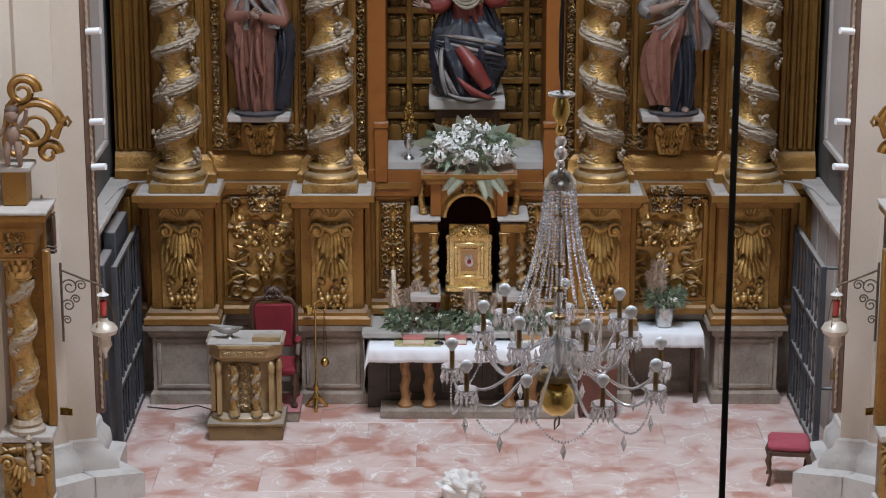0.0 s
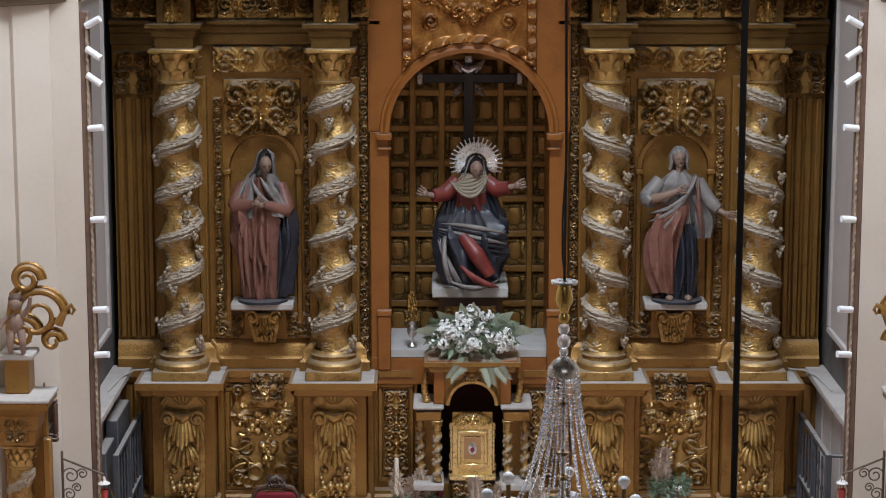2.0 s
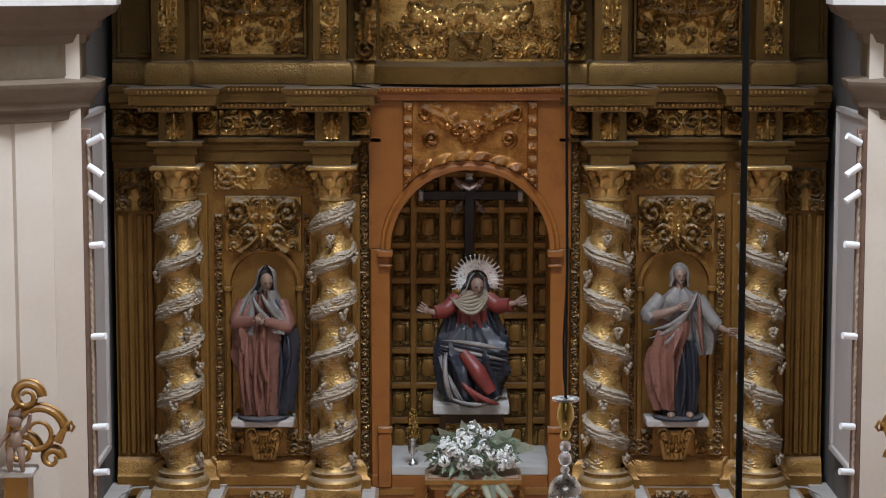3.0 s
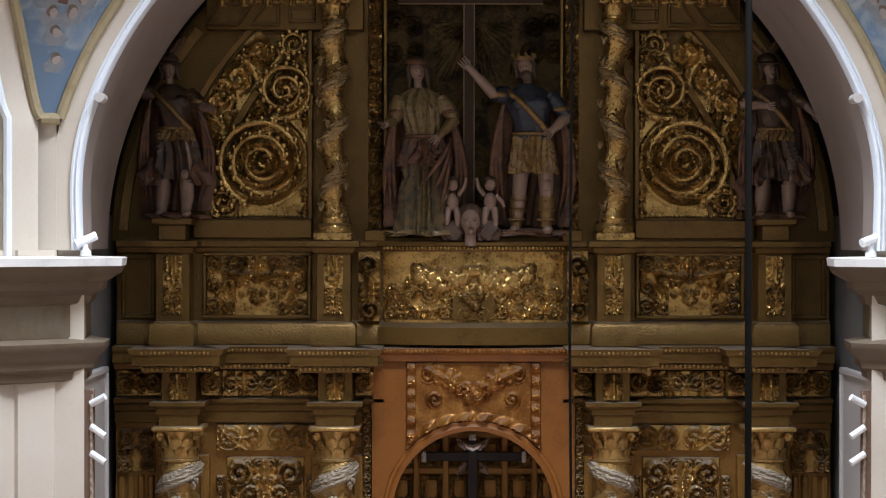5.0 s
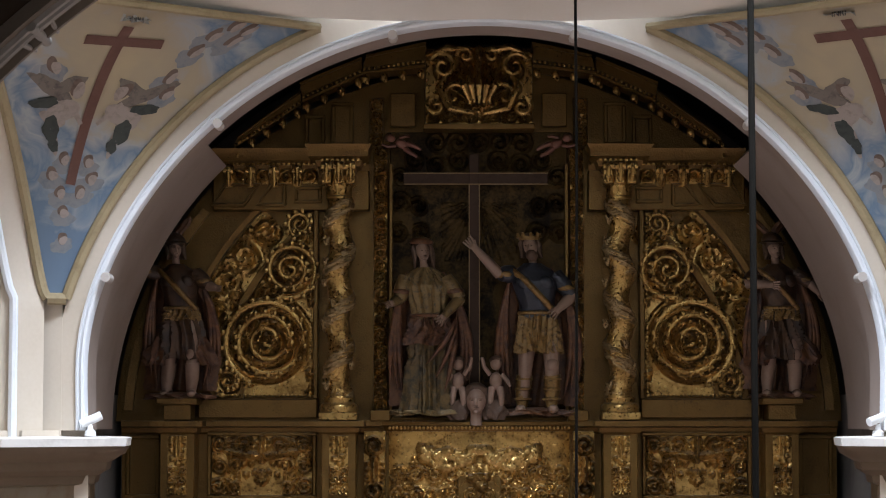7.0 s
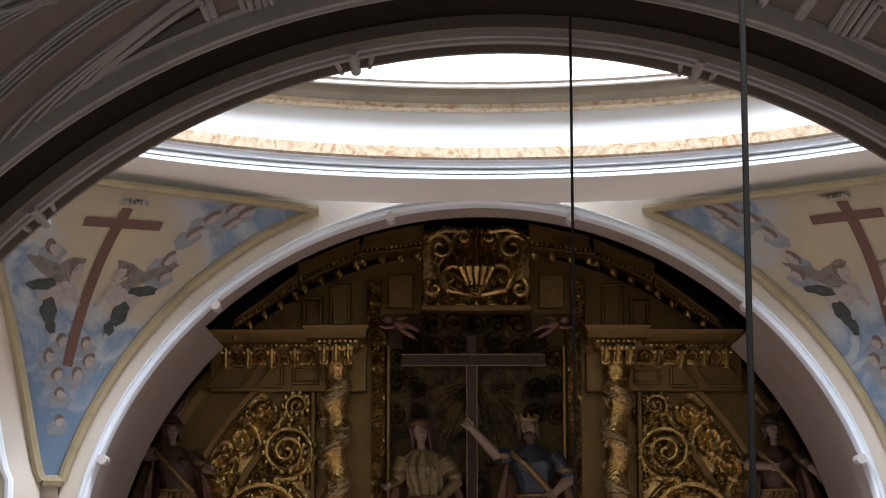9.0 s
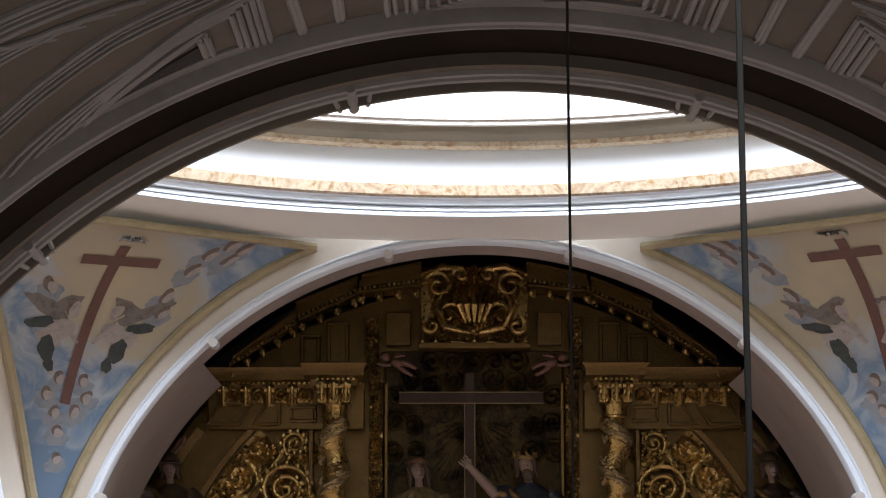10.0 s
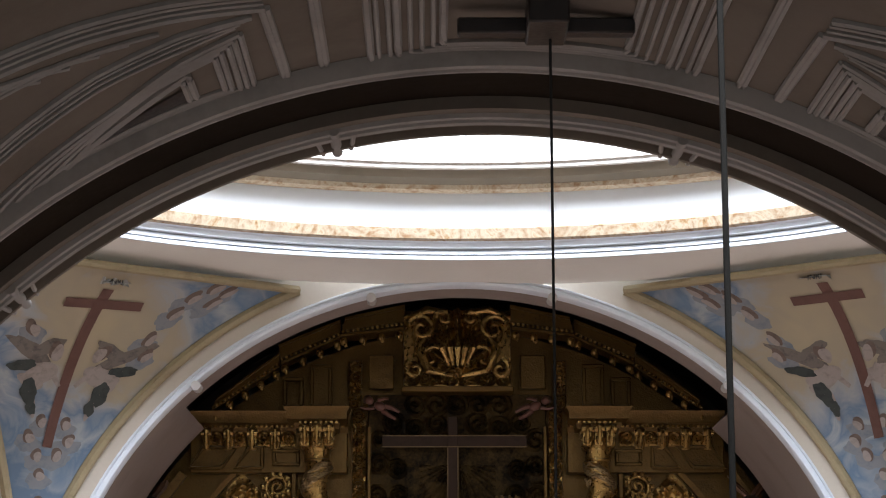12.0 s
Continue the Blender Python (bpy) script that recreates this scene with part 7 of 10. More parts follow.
def clad_figure(h, arms, dress, seed=0, headgear=""):
    """A carved figure in cuirass with kilt, tunic or long gown; arms are shoulder, elbow, wrist.
    Materials: sleeve, skirt, flesh, breast, mantle, hair, trim."""
    m = Mesh()
    for s in (-1, 1) if dress != "gown" else ():
        f = -0.09 if s > 0 else 0.02
        limb(m, [(s * 0.1, 0, 0.85), (s * 0.13, f * 0.7 - 0.03, 0.5), (s * 0.14, f, 0.1)], [0.1, 0.075, 0.05], 2)
        m.ball((s * 0.13, f - 0.03, 0.48), (0.07, 0.07, 0.075), 10, 8, 2)
        limb(m, [(s * 0.135, f + 0.0, 0.38), (s * 0.145, f + 0.015, 0.22), (s * 0.145, f, 0.06)], [0.085, 0.078, 0.055], 6 if dress == "kilt" else 2)
        m.ball((s * 0.16, f - 0.07, 0.04), (0.055, 0.12, 0.045), 10, 7, 2)
        for k in range(3 if dress == "kilt" else 0):
            m.tube([(s * 0.14 + 0.08 * math.cos(t), f + 0.08 * math.sin(t), 0.14 + 0.1 * k) for t in np.linspace(0, 6.28, 14)], 0.014, 6, 1)
    if dress == "kilt":
        robe(m, [(0.6, 0, 0, 0.25, 0.19), (0.8, 0, 0, 0.22, 0.17), (1.0, 0, 0, 0.175, 0.14)], 22, 0.055, 1, seed)
    elif dress == "tunic":
        robe(m, [(0.42, 0, 0, 0.3, 0.21), (0.7, 0, 0, 0.25, 0.19), (1.0, 0, 0, 0.17, 0.14)], 12, 0.1, 1, seed, twist=0.6)
        robe(m, [(0.86, 0, -0.01, 0.215, 0.18), (0.93, 0, -0.01, 0.21, 0.17), (1.02, 0, 0, 0.175, 0.145)], 20, 0.06, 6, seed + 3)
        for s in (-1, 1):
            robe(m, [(0.36, s * 0.3, -0.05, 0.12, 0.12), (0.5, s * 0.27, -0.04, 0.13, 0.12), (0.68, s * 0.2, 0, 0.08, 0.08)], 5, 0.16, 4, seed + 5 + s)
    else:
        robe(m, [(0.0, 0, 0, 0.29, 0.21), (0.35, 0, 0, 0.26, 0.19), (0.7, 0, 0, 0.22, 0.17), (1.02, 0, 0, 0.165, 0.14)], 12, 0.09, 1, seed, twist=0.5)
        robe(m, [(0.7, 0, -0.01, 0.28, 0.215), (0.82, 0, -0.01, 0.24, 0.19), (1.02, 0, 0, 0.17, 0.145)], 14, 0.085, 6, seed + 5)
    robe(m, [(0.96, 0, 0, 0.175, 0.145), (1.1, 0, -0.01, 0.185, 0.15), (1.3, 0, -0.015, 0.225, 0.17), (1.42, 0, 0, 0.2, 0.13), (1.5, 0, 0, 0.09, 0.08)], 14 if dress == "gown" else 4, 0.05 if dress == "gown" else 0.02, 3, seed + 1)
    m.tube([(0.185 * math.cos(t), 0.152 * math.sin(t) - 0.005, 1.0) for t in np.linspace(0, 2 * np.pi, 26)], 0.02, 6, 6)
    if dress != "gown":
        m.tube([(-0.21, -0.05, 1.43), (-0.08, -0.185, 1.3), (0.07, -0.185, 1.12), (0.18, -0.1, 0.99)], 0.034, 8, 6)
        for s in (-1, 1):
            m.ball((s * 0.1, -0.12, 1.3), (0.09, 0.06, 0.075), 12, 8, 3)
    # mantle behind, with folds thrown over shoulder and hip
    robe(m, [(0.08, 0.0, 0.12, 0.37, 0.13), (0.6, 0.0, 0.12, 0.37, 0.15), (1.05, 0, 0.09, 0.3, 0.15), (1.46, 0, 0.05, 0.17, 0.12)], 9, 0.13, 4, seed + 2, a0=-0.2, a1=np.pi + 0.2, twist=1.5)
    for s in (-1, 1):
        for k in range(3):
            fold(m, (s * (0.2 + 0.03 * k), -0.03, 1.44 - 0.06 * k), (s * (0.42 + 0.02 * k), 0.0, 0.95 - 0.1 * k), (s * (0.26 + 0.07 * k), 0.02, 0.14 + 0.1 * k), 0.06, 4)
    for k in range(3 if dress == "gown" else 0):
        fold(m, (0.28, -0.1, 1.0 - 0.05 * k), (0.24, -0.28, 0.8 - 0.1 * k), (-0.04 + 0.1 * k, -0.2, 0.5 - 0.14 * k), 0.05, 4)
    for pts in arms:
        a, b, c = (np.array(p, float) for p in pts)
        limb(m, [a, a * 0.5 + b * 0.5, b], [0.085, 0.09, 0.068], 0)
        for q in (0.15, 0.4, 0.65):
            p = a * (1 - q) + b * q
            m.ball(tuple(p), (0.098, 0.095, 0.05), 12, 7, 6 if q == 0.65 else 0)
        limb(m, [b, b * 0.5 + c * 0.5, c], [0.06, 0.052, 0.034], 0 if dress == "gown" else 2)
        palm(m, c, c - b, 2, 0.04)
    face(m, (0.0, -0.04, 1.66), 0.1, 2, 5, -0.3 if dress == "kilt" else 0.3, 0.05)
    curls(m, (0.0, -0.02, 1.68), 0.112, 5, 1.9 if dress == "gown" else 1.1, seed)
    if headgear == "crown":
        m.ball((0, -0.09, 1.575), (0.062, 0.06, 0.06), 10, 8, 5)
        m.lathe([(0.105, 1.73), (0.112, 1.75), (0.108, 1.77)], (0, 0.0, 0), 18, 6)
        for k in range(9):
            a = 2 * np.pi * k / 9
            m.tube([(0.108 * math.cos(a), 0.108 * math.sin(a), 1.76), (0.118 * math.cos(a), 0.118 * math.sin(a), 1.805)], [0.024, 0.012], 5, 6)
    elif headgear == "cap":
        m.lathe([(0.118, 1.74), (0.125, 1.765), (0.1, 1.8), (0.04, 1.82), (0.0, 1.822)], (0, 0.01, 0), 18, 4)
    elif headgear == "helmet":
        m.ball((0.0, 0.03, 1.76), (0.125, 0.15, 0.105), 14, 9, 3)
        m.lathe([(0.145, 1.73), (0.16, 1.735), (0.125, 1.76)], (0.0, 0.0, 0), 18, 3)
        for s in (-1, 1):
            robe(m, [(1.84, s * 0.03, 0.04, 0.035, 0.03), (1.92, s * 0.1, 0.05, 0.06, 0.03), (2.0, s * 0.17, 0.05, 0.055, 0.025), (2.04, s * 0.2, 0.05, 0.01, 0.01)], 5, 0.12, 4, seed, 24, 12)
    # uneven ground under the feet
    robe(m, [(-0.02, 0, 0, 0.38, 0.24), (0.03, 0, 0, 0.35, 0.21), (0.06, 0, 0, 0.05, 0.05)], 7, 0.1, 0 if dress == "gown" else 4, seed + 9)
    # weight on one leg
    m.v = [(x + 0.05 * math.sin(1.9 * z) - 0.032 * z, y, z) for x, y, z in m.v]
    return m.moved(s=h / 1.82)


def child_figure(h, up):
    m = Mesh()
    m.ball((0, 0, 0.52), (0.12, 0.1, 0.17), 10, 8, 0)
    m.ball((0, -0.02, 0.84), (0.11, 0.11, 0.12), 10, 8, 0)
    m.ball((0, 0.02, 0.91), (0.125, 0.125, 0.095), 10, 8, 1)
    for s in (-1, 1):
        limb(m, [(s * 0.07, 0, 0.4), (s * 0.1, -0.06, 0.22), (s * 0.1, 0, 0.02)], [0.07, 0.06, 0.04], 0)
        limb(m, [(s * 0.11, 0, 0.64), (s * 0.22, -0.04, 0.62 + (0.16 if s * up > 0 else -0.1)), (s * 0.26, -0.08, 0.62 + (0.34 if s * up > 0 else -0.2))], [0.045, 0.04, 0.03], 0)
    return m.moved(s=h)


ROBEBROWN = mat("painted_red_brown_mantle", [(0.3, (0.014, 0.006, 0.004)), (0.5, (0.045, 0.017, 0.011)), (0.8, (0.14, 0.060, 0.024))], 0.45, 0.1, 9, 0.15, 40, dust=0.08)
statue("robed_statue", veiled_woman(), [ROBEPINK, ROBEBLUE, ROBEGREY, SKIN], "painted wooden statue in pink robe and grey veil", (-2.45, 25.72, 3.59), "niche statues")
statue("robed_statue", young_man(), [ROBEBLUE, ROBEGREY, ROBEPINK, SKIN, ROBEGREY], "painted wooden statue in draped grey and pink mantle", (2.47, 25.72, 3.59), "niche statues")
CREAMV = mat("painted_cream_veil", [(0.3, (0.186, 0.150, 0.099)), (0.7, (0.285, 0.240, 0.174))], 0.6, 0, 5, 0.1, 30)
statue("seated_statue", seated_sorrow(), [ROBEBLUE, ROBERED, ROBEGREY, CREAMV, SKIN, SILVER], "seated painted statue in blue mantle with silver ray crown", (0.03, 26.15, 3.7))
BLUESTEEL = mat("painted_blue_steel", [(0.3, (0.012, 0.014, 0.020)), (0.7, (0.040, 0.044, 0.058))], 0.35, 0.3, 9, 0.1, 40)
STRIPED = mat("painted_grey_gold_brocade", [(0.35, (0.016, 0.015, 0.012)), (0.52, (0.045, 0.041, 0.030)), (0.8, (0.19, 0.125, 0.048))], 0.42, 0.25, 16, 0.2, 40, grain=0.6)
statue("armoured_statue", clad_figure(2.12, ([(-0.2, 0, 1.4), (-0.34, -0.08, 1.38), (-0.57, -0.13, 1.66)], [(0.21, 0, 1.39), (0.36, -0.03, 1.17), (0.19, -0.16, 1.02)]), "kilt", 21, "crown"), [BLUESTEEL, FIGGOLD, SKIN, BLUESTEEL, ROBEBROWN, HAIR, FIGGOLD], "bearded dark polychrome statue in blue breastplate and gilded kilt", (0.66, 25.72, 8.8), "attic statues")
statue("crowned_statue", clad_figure(2.06, ([(-0.2, 0, 1.39), (-0.3, -0.06, 1.17), (-0.38, -0.2, 1.12)], [(0.2, 0, 1.39), (0.33, -0.04, 1.18), (0.14, -0.19, 0.98)]), "gown", 31, "cap"), [STRIPED, ROBEGREEN, SKIN, STRIPED, ROBEBROWN, HAIR, ROBEBROWN], "dark polychrome statue in striped bodice and long olive gown", (-0.6, 25.72, 8.8), "attic statues")
for s in (-1, 1):
    wide = [(s * 0.2, 0, 1.4), (s * 0.4, -0.04, 1.42), (s * 0.66, -0.08, 1.5)]
    bent = [(-s * 0.2, 0, 1.4), (-s * 0.34, -0.06, 1.25), (-s * 0.44, -0.2, 1.22)]
    across = [(-s * 0.2, 0, 1.4), (-s * 0.36, -0.05, 1.28), (-s * 0.1, -0.22, 1.25)]
    down = [(s * 0.2, 0, 1.4), (s * 0.36, -0.03, 1.28), (s * 0.44, -0.12, 1.16)]
    statue("soldier_statue", clad_figure(1.88, (wide, bent) if s < 0 else (across, down), "tunic", 41 + s, "helmet"), [DARKFIG, DARKFIG, SKIN, DARKFIG, ROBEBROWN, HAIR, FIGGOLD], "dark helmeted soldier statue on a gilded pedestal", (s * 3.5, 25.72, 8.99), "attic soldier statues")
    statue("putto_statue", child_figure(0.62, -s), [SKIN, HAIR], "small pale carved child figure", (s * 0.22 - 0.03, 25.62, 8.85), "attic putti")
    statue("flying_putto", child_figure(0.46, s), [ROBEPINK, HAIR], "small carved child figure on dark clouds", (s * 0.86, 25.86, 11.8), "flying putti").matrix_basis = pose(s * 0.7, 25.86, 11.86, 0, s * 62, 0)
m = Mesh()
face(m, (0, 0, 0), 0.16, 0, 1)
curls(m, (0, 0.03, 0.03), 0.175, 1, 0.5, 3)
for q in (-1, 1):
    robe(m, [(-0.2, q * 0.2, 0.05, 0.1, 0.06), (-0.1, q * 0.22, 0.05, 0.16, 0.07), (0.02, q * 0.2, 0.05, 0.08, 0.05)], 6, 0.12, 1, 5 + q, 40, 20)
statue("cherub_statue", m, [SKIN, HAIR], "small carved head between the putti", (-0.04, 25.58, 8.93))
pf = thing("soldier_pedestal", "gilded block under a soldier statue", "pedestal", (0, 0, 0), "soldier pedestals")
part("block", Mesh().box(-3.66, -3.34, 25.55, 26.0, 8.72, 8.9, 0.01), GOLDUP, pf)
part("cap", Mesh().box(-3.74, -3.26, 25.48, 26.0, 8.9, 8.98, 0.015), GOLDUP, pf)
copy_thing(pf, pose(7.0, 0, 0))

# crosses
cr = thing("great_cross", "tall dark wooden cross with thin gilded edges", "cross")
part("upright", Mesh().box(-0.115, 0.005, 25.9, 25.99, 8.85, 11.86, 0.01), CROSSW, cr)
part("crossbar", Mesh().box(-0.89, 0.82, 25.905, 25.985, 11.5, 11.63, 0.01), CROSSW, cr)
for x in (-0.115, 0.005):
    part("gilt_edge", Mesh().box(x - 0.006, x + 0.006, 25.892, 25.9, 8.87, 11.5), BRONZEW, cr)
for z in (11.5, 11.63):
    part("gilt_edge", Mesh().box(-0.89, 0.82, 25.897, 25.905, z - 0.006, z + 0.006), BRONZEW, cr)
bc = thing("niche_cross", "black wooden cross with silver ends behind the seated statue", "cross")
part("upright", Mesh().box(-0.055, 0.065, 26.85, 26.93, 3.0, 6.3, 0.008), NEARBLACK, bc)
part("crossbar", Mesh().box(-0.56, 0.6, 26.855, 26.925, 6.03, 6.14, 0.008), NEARBLACK, bc)
for x in (-0.59, 0.63):
    part("silver_end", Mesh().box(x - 0.035, x + 0.035, 26.845, 26.93, 6.01, 6.16, 0.012), SILVER, bc, "silver end cap")
part("title_plate", Mesh().box(-0.04, 0.05, 26.83, 26.85, 6.28, 6.36, 0.006), SILVER, bc)
for sx, sz in ((-1, 1), (1, 1), (-1, -1), (1, -1)):
    m = Mesh().tube([(0.005 + sx * 0.08, 26.84, 6.09 + sz * 0.07), (0.005 + sx * 0.13, 26.82, 6.09 + sz * 0.15), (0.005 + sx * 0.19, 26.83, 6.09 + sz * 0.22)], [0.015, 0.05, 0.012], 8)
    part("silver_ray", m, SILVER, bc, "silver leaf ray")
part("silver_swag", Mesh().tube([(-0.1, 26.83, 6.23), (0.0, 26.82, 6.19), (0.11, 26.83, 6.23)], [0.03, 0.045, 0.03], 8), SILVER, bc)

# seat of the statue, flowers and candlestick in the niche
sb = thing("statue_base", "dark wooden box base with gilded front panel and grey slab", "base")
part("box", Mesh().box(-0.36, 0.4, 25.93, 26.75, 2.93, 3.56, 0.01), WOOD, sb)
part("front_panel", carved(-0.3, 0.34, 3.05, 3.45, 25.92, 0.05, lambda X, Z: scrollwork(X, Z, -0.3, 0.34, 3.05, 3.45, 0.2, 171), 0.014), GILT, sb, "gilded carved panel")
part("slab", Mesh().box(-0.44, 0.47, 25.78, 26.85, 3.57, 3.69, 0.012), WHITEGREY, sb, "grey slab")


def petal_cluster(m, c, r, rng, mi=0, n=22):
    for k in range(n):
        v = rng.normal(size=3)
        v /= np.linalg.norm(v)
        v[1] = -abs(v[1])
        p = np.array(c) + v * r
        u = np.cross(v, rng.normal(size=3))
        u /= np.linalg.norm(u)
        w = np.cross(v, u)
        s = r * rng.uniform(0.4, 0.6)
        tip = v * s * 0.35
        m.add([p - u * s, p - w * s * 0.6 + tip, p + u * s, p + w * s * 0.6 + tip], [(0, 1, 2, 3)], mi)


def leaf_blade(m, p, d, length, wide, mi, bend=0.25):
    d = np.array(d, float)
    d /= np.linalg.norm(d)
    u = np.cross(d, (0.3, 1, 0.2))
    u /= np.linalg.norm(u) + 1e-9
    w = np.cross(d, u)
    L, Rr = [], []
    for t in (0.0, 0.3, 0.65, 1.0):
        c = np.array(p) + d * length * t - np.array([0, 0, bend * length * t * t]) + w * 0.0
        h = wide * math.sin(math.pi * (0.12 + 0.86 * t))
        L.append(c - u * h)
        Rr.append(c + u * h)
    m.add(L + Rr, [(i, i + 1, 5 + i, 4 + i) for i in range(3)], mi)


def bouquet(name, label, c, rx, ry, rz, nf, nl, seed, at_top=True, pampas=0, flower_r=0.05, leaf_len=0.14):
    rng = np.random.RandomState(seed)
    ob = thing(name, label, "flowers")
    gm = Mesh()
    for k in range(nl):
        a, q = rng.uniform(0, 2 * np.pi), rng.uniform(0.2, 1) ** 0.5
        z = rng.uniform(-0.25, 1) * (1 - 0.4 * q)
        p = (c[0] + rx * q * math.cos(a) * 0.9, c[1] + ry * q * math.sin(a), c[2] + rz * z)
        leaf_blade(gm, p, (math.cos(a) * 0.9 + rng.normal() * 0.3, -0.5 + rng.normal() * 0.4, rng.normal() * 0.5 + 0.35), leaf_len * rng.uniform(0.6, 1.3), leaf_len * 0.16 * rng.uniform(0.7, 1.5), 0)
    tagged(part("leaves", gm, GREEN, ob, "grey-green leaves", smooth=0), kind="stuff")
    if nf:
        pm = Mesh()
        for k in range(nf):
            a, q = rng.uniform(0, 2 * np.pi), rng.uniform(0, 1) ** 0.5
            z = rng.uniform(-0.15, 1) * (1 - 0.55 * q * q)
            petal_cluster(pm, (c[0] + rx * 0.92 * q * math.cos(a), c[1] + ry * q * math.sin(a) - 0.06, c[2] + rz * z), flower_r * rng.uniform(0.6, 1.2), rng)
        tagged(part("blossoms", pm, PETAL, ob, "white blossoms", smooth=0), kind="stuff")
    for k in range(pampas):
        x = c[0] + rx * rng.uniform(-0.8, 0.8)
        h = rng.uniform(0.25, 0.42)
        ln = rng.uniform(-0.35, 0.35)
        pm = Mesh().tube([(x, c[1], c[2]), (x + ln * h * 0.6, c[1] - 0.02, c[2] + h * 0.6), (x + ln * h * 1.2, c[1] - 0.03, c[2] + h * 1.3)], [0.006, 0.035, 0.006], 7)
        for j in range(170):
            t = rng.uniform(0.3, 1.25)
            leaf_blade(pm, (x + ln * h * t * 0.95, c[1] - 0.02, c[2] + h * t), (rng.normal() * 0.75, rng.normal() * 0.5, 1), 0.11, 0.007, 0)
        part("pampas_plume", pm, PAMPAS, ob, "beige pampas plume", smooth=0)
    return ob


fb = bouquet("flower_arrangement", "large white flower arrangement with green fronds on the tabernacle", (0.05, 25.45, 3.08), 0.54, 0.26, 0.42, 135, 420, 5, flower_r=0.058)
for k, (x, a) in enumerate(((-0.28, 2.3), (0.0, 1.57), (0.3, 0.8), (-0.5, 3.0), (0.55, 0.15), (-0.1, 1.8))):
    m = Mesh()
    leaf_blade(m, (0.05 + x * 0.6, 25.4, 3.25), (math.cos(a), -0.25, math.sin(a)), 0.42, 0.075, 0, 0.1)
    part("broad_leaf", m, PALELEAF, fb, "pale green broad leaf", smooth=0)
for x, a in ((-0.05, -2.3), (0.18, -0.9), (0.12, -1.3)):
    m = Mesh()
    d = np.array([math.cos(a), -0.3, math.sin(a)])
    for t in np.linspace(0.1, 1, 16):
        for s in (-1, 1):
            leaf_blade(m, np.array([0.05 + x, 25.2, 3.0]) + d * 0.32 * t, (d[0] + s * 0.9 * math.sin(a), -0.2, d[2] - s * 0.9 * math.cos(a)), 0.14 * (1.1 - t * 0.5), 0.008, 0, 0.05)
    part("palm_frond", m, PALELEAF, fb, "pale palm frond", smooth=0)

cs = thing("altar_vase", "small silver vase with a gilded sprig in the niche", "vase", (-0.68, 25.95, 2.935))
part("vase", Mesh().lathe([(0.0, 0), (0.06, 0.005), (0.05, 0.03), (0.015, 0.06), (0.02, 0.1), (0.055, 0.16), (0.06, 0.22), (0.04, 0.27), (0.055, 0.3)], seg=18), SILVER, cs)
m = Mesh()
rng = np.random.RandomState(4)
for k in range(70):
    t = rng.uniform(0, 1)
    a = rng.uniform(0, 6.28)
    q = 0.085 * (1 - t) ** 0.6
    m.ball((q * math.cos(a), q * math.sin(a), 0.32 + 0.38 * t), rng.uniform(0.012, 0.022), 6, 5)
tagged(part("gilded_sprig", m, BRASS, cs, "gilded flower sprig"), kind="stuff")

# ---- tabernacle ----
tb = thing("tabernacle", "gilded tabernacle shrine with small twisted columns and golden door", "tabernacle")
m = Mesh().box(-0.62, -0.33, 25.35, 26.2, 1.03, 1.45, 0.01).box(0.4, 0.7, 25.35, 26.2, 1.03, 1.45, 0.01).box(-0.33, 0.4, 25.5, 26.2, 1.03, 1.36, 0.01)
part("base", m, GOLD, tb)
for x0, x1 in ((-0.66, -0.3), (0.37, 0.74)):
    part("column_plinth", Mesh().box(x0, x1, 25.1, 25.7, 1.38, 1.46, 0.012), DUSTY, tb)
    part("entablature_block", Mesh().box(x0, x1, 25.12, 25.8, 2.36, 2.395, 0.01), DUSTY, tb)
    part("architrave_block", Mesh().box(x0 + 0.03, x1 - 0.03, 25.14, 25.8, 2.22, 2.33, 0.012), GOLD, tb)
    part("jamb", Mesh().box(x0 + 0.06, x1 - 0.06, 25.5, 26.2, 1.46, 2.24, 0.008), GOLD, tb)
sc = twisted("small_column", 0.05, 0.62, 4.5, 18, 70)
cp = capital(0.05, 0.12).data("capital", GILT, 50)
for x, y in ((-0.58, 25.35), (-0.38, 25.2), (0.45, 25.2), (0.66, 25.35)):
    c = part("small_column", sc, None, tb, "small twisted vine column", (x, y, 1.48))
    part("capital", cp, None, c, at=(0, 0, 0.62))
# upper storey with the arched opening
P = []
for a in np.linspace(0, 180, 31):
    c, q = math.cos(radians(a)), math.sin(radians(a))
    P.append([(0.035 + 0.27 * c, 25.95, 2.38 + 0.26 * q), (0.035 + 0.27 * c, 25.3, 2.38 + 0.26 * q), (0.035 + 0.45 * max(-1, min(1, 1.5 * c)), 25.3, 2.38 + 0.44 * min(1, 1.5 * q))])
part("arch_front", Mesh().grid(P), GOLD, tb)
part("arch_moulding", Mesh().arc_sweep([(0.265, 0), (0.265, -0.04), (0.3, -0.05), (0.32, -0.02), (0.34, 0)], 0.035, 2.38, 25.3, 0, 180, 30), GILT, tb)
for x0, x1 in ((-0.42, -0.29), (0.36, 0.49)):
    part("upper_pilaster", Mesh().box(x0, x1, 25.24, 25.8, 2.4, 2.8, 0.01), ORANGE, tb)
part("keystone", carved(-0.07, 0.14, 2.66, 2.84, 25.27, 0.07, lambda X, Z: scrollwork(X, Z, -0.07, 0.14, 2.66, 2.84, 0.1, 5), 0.01), GILT, tb)
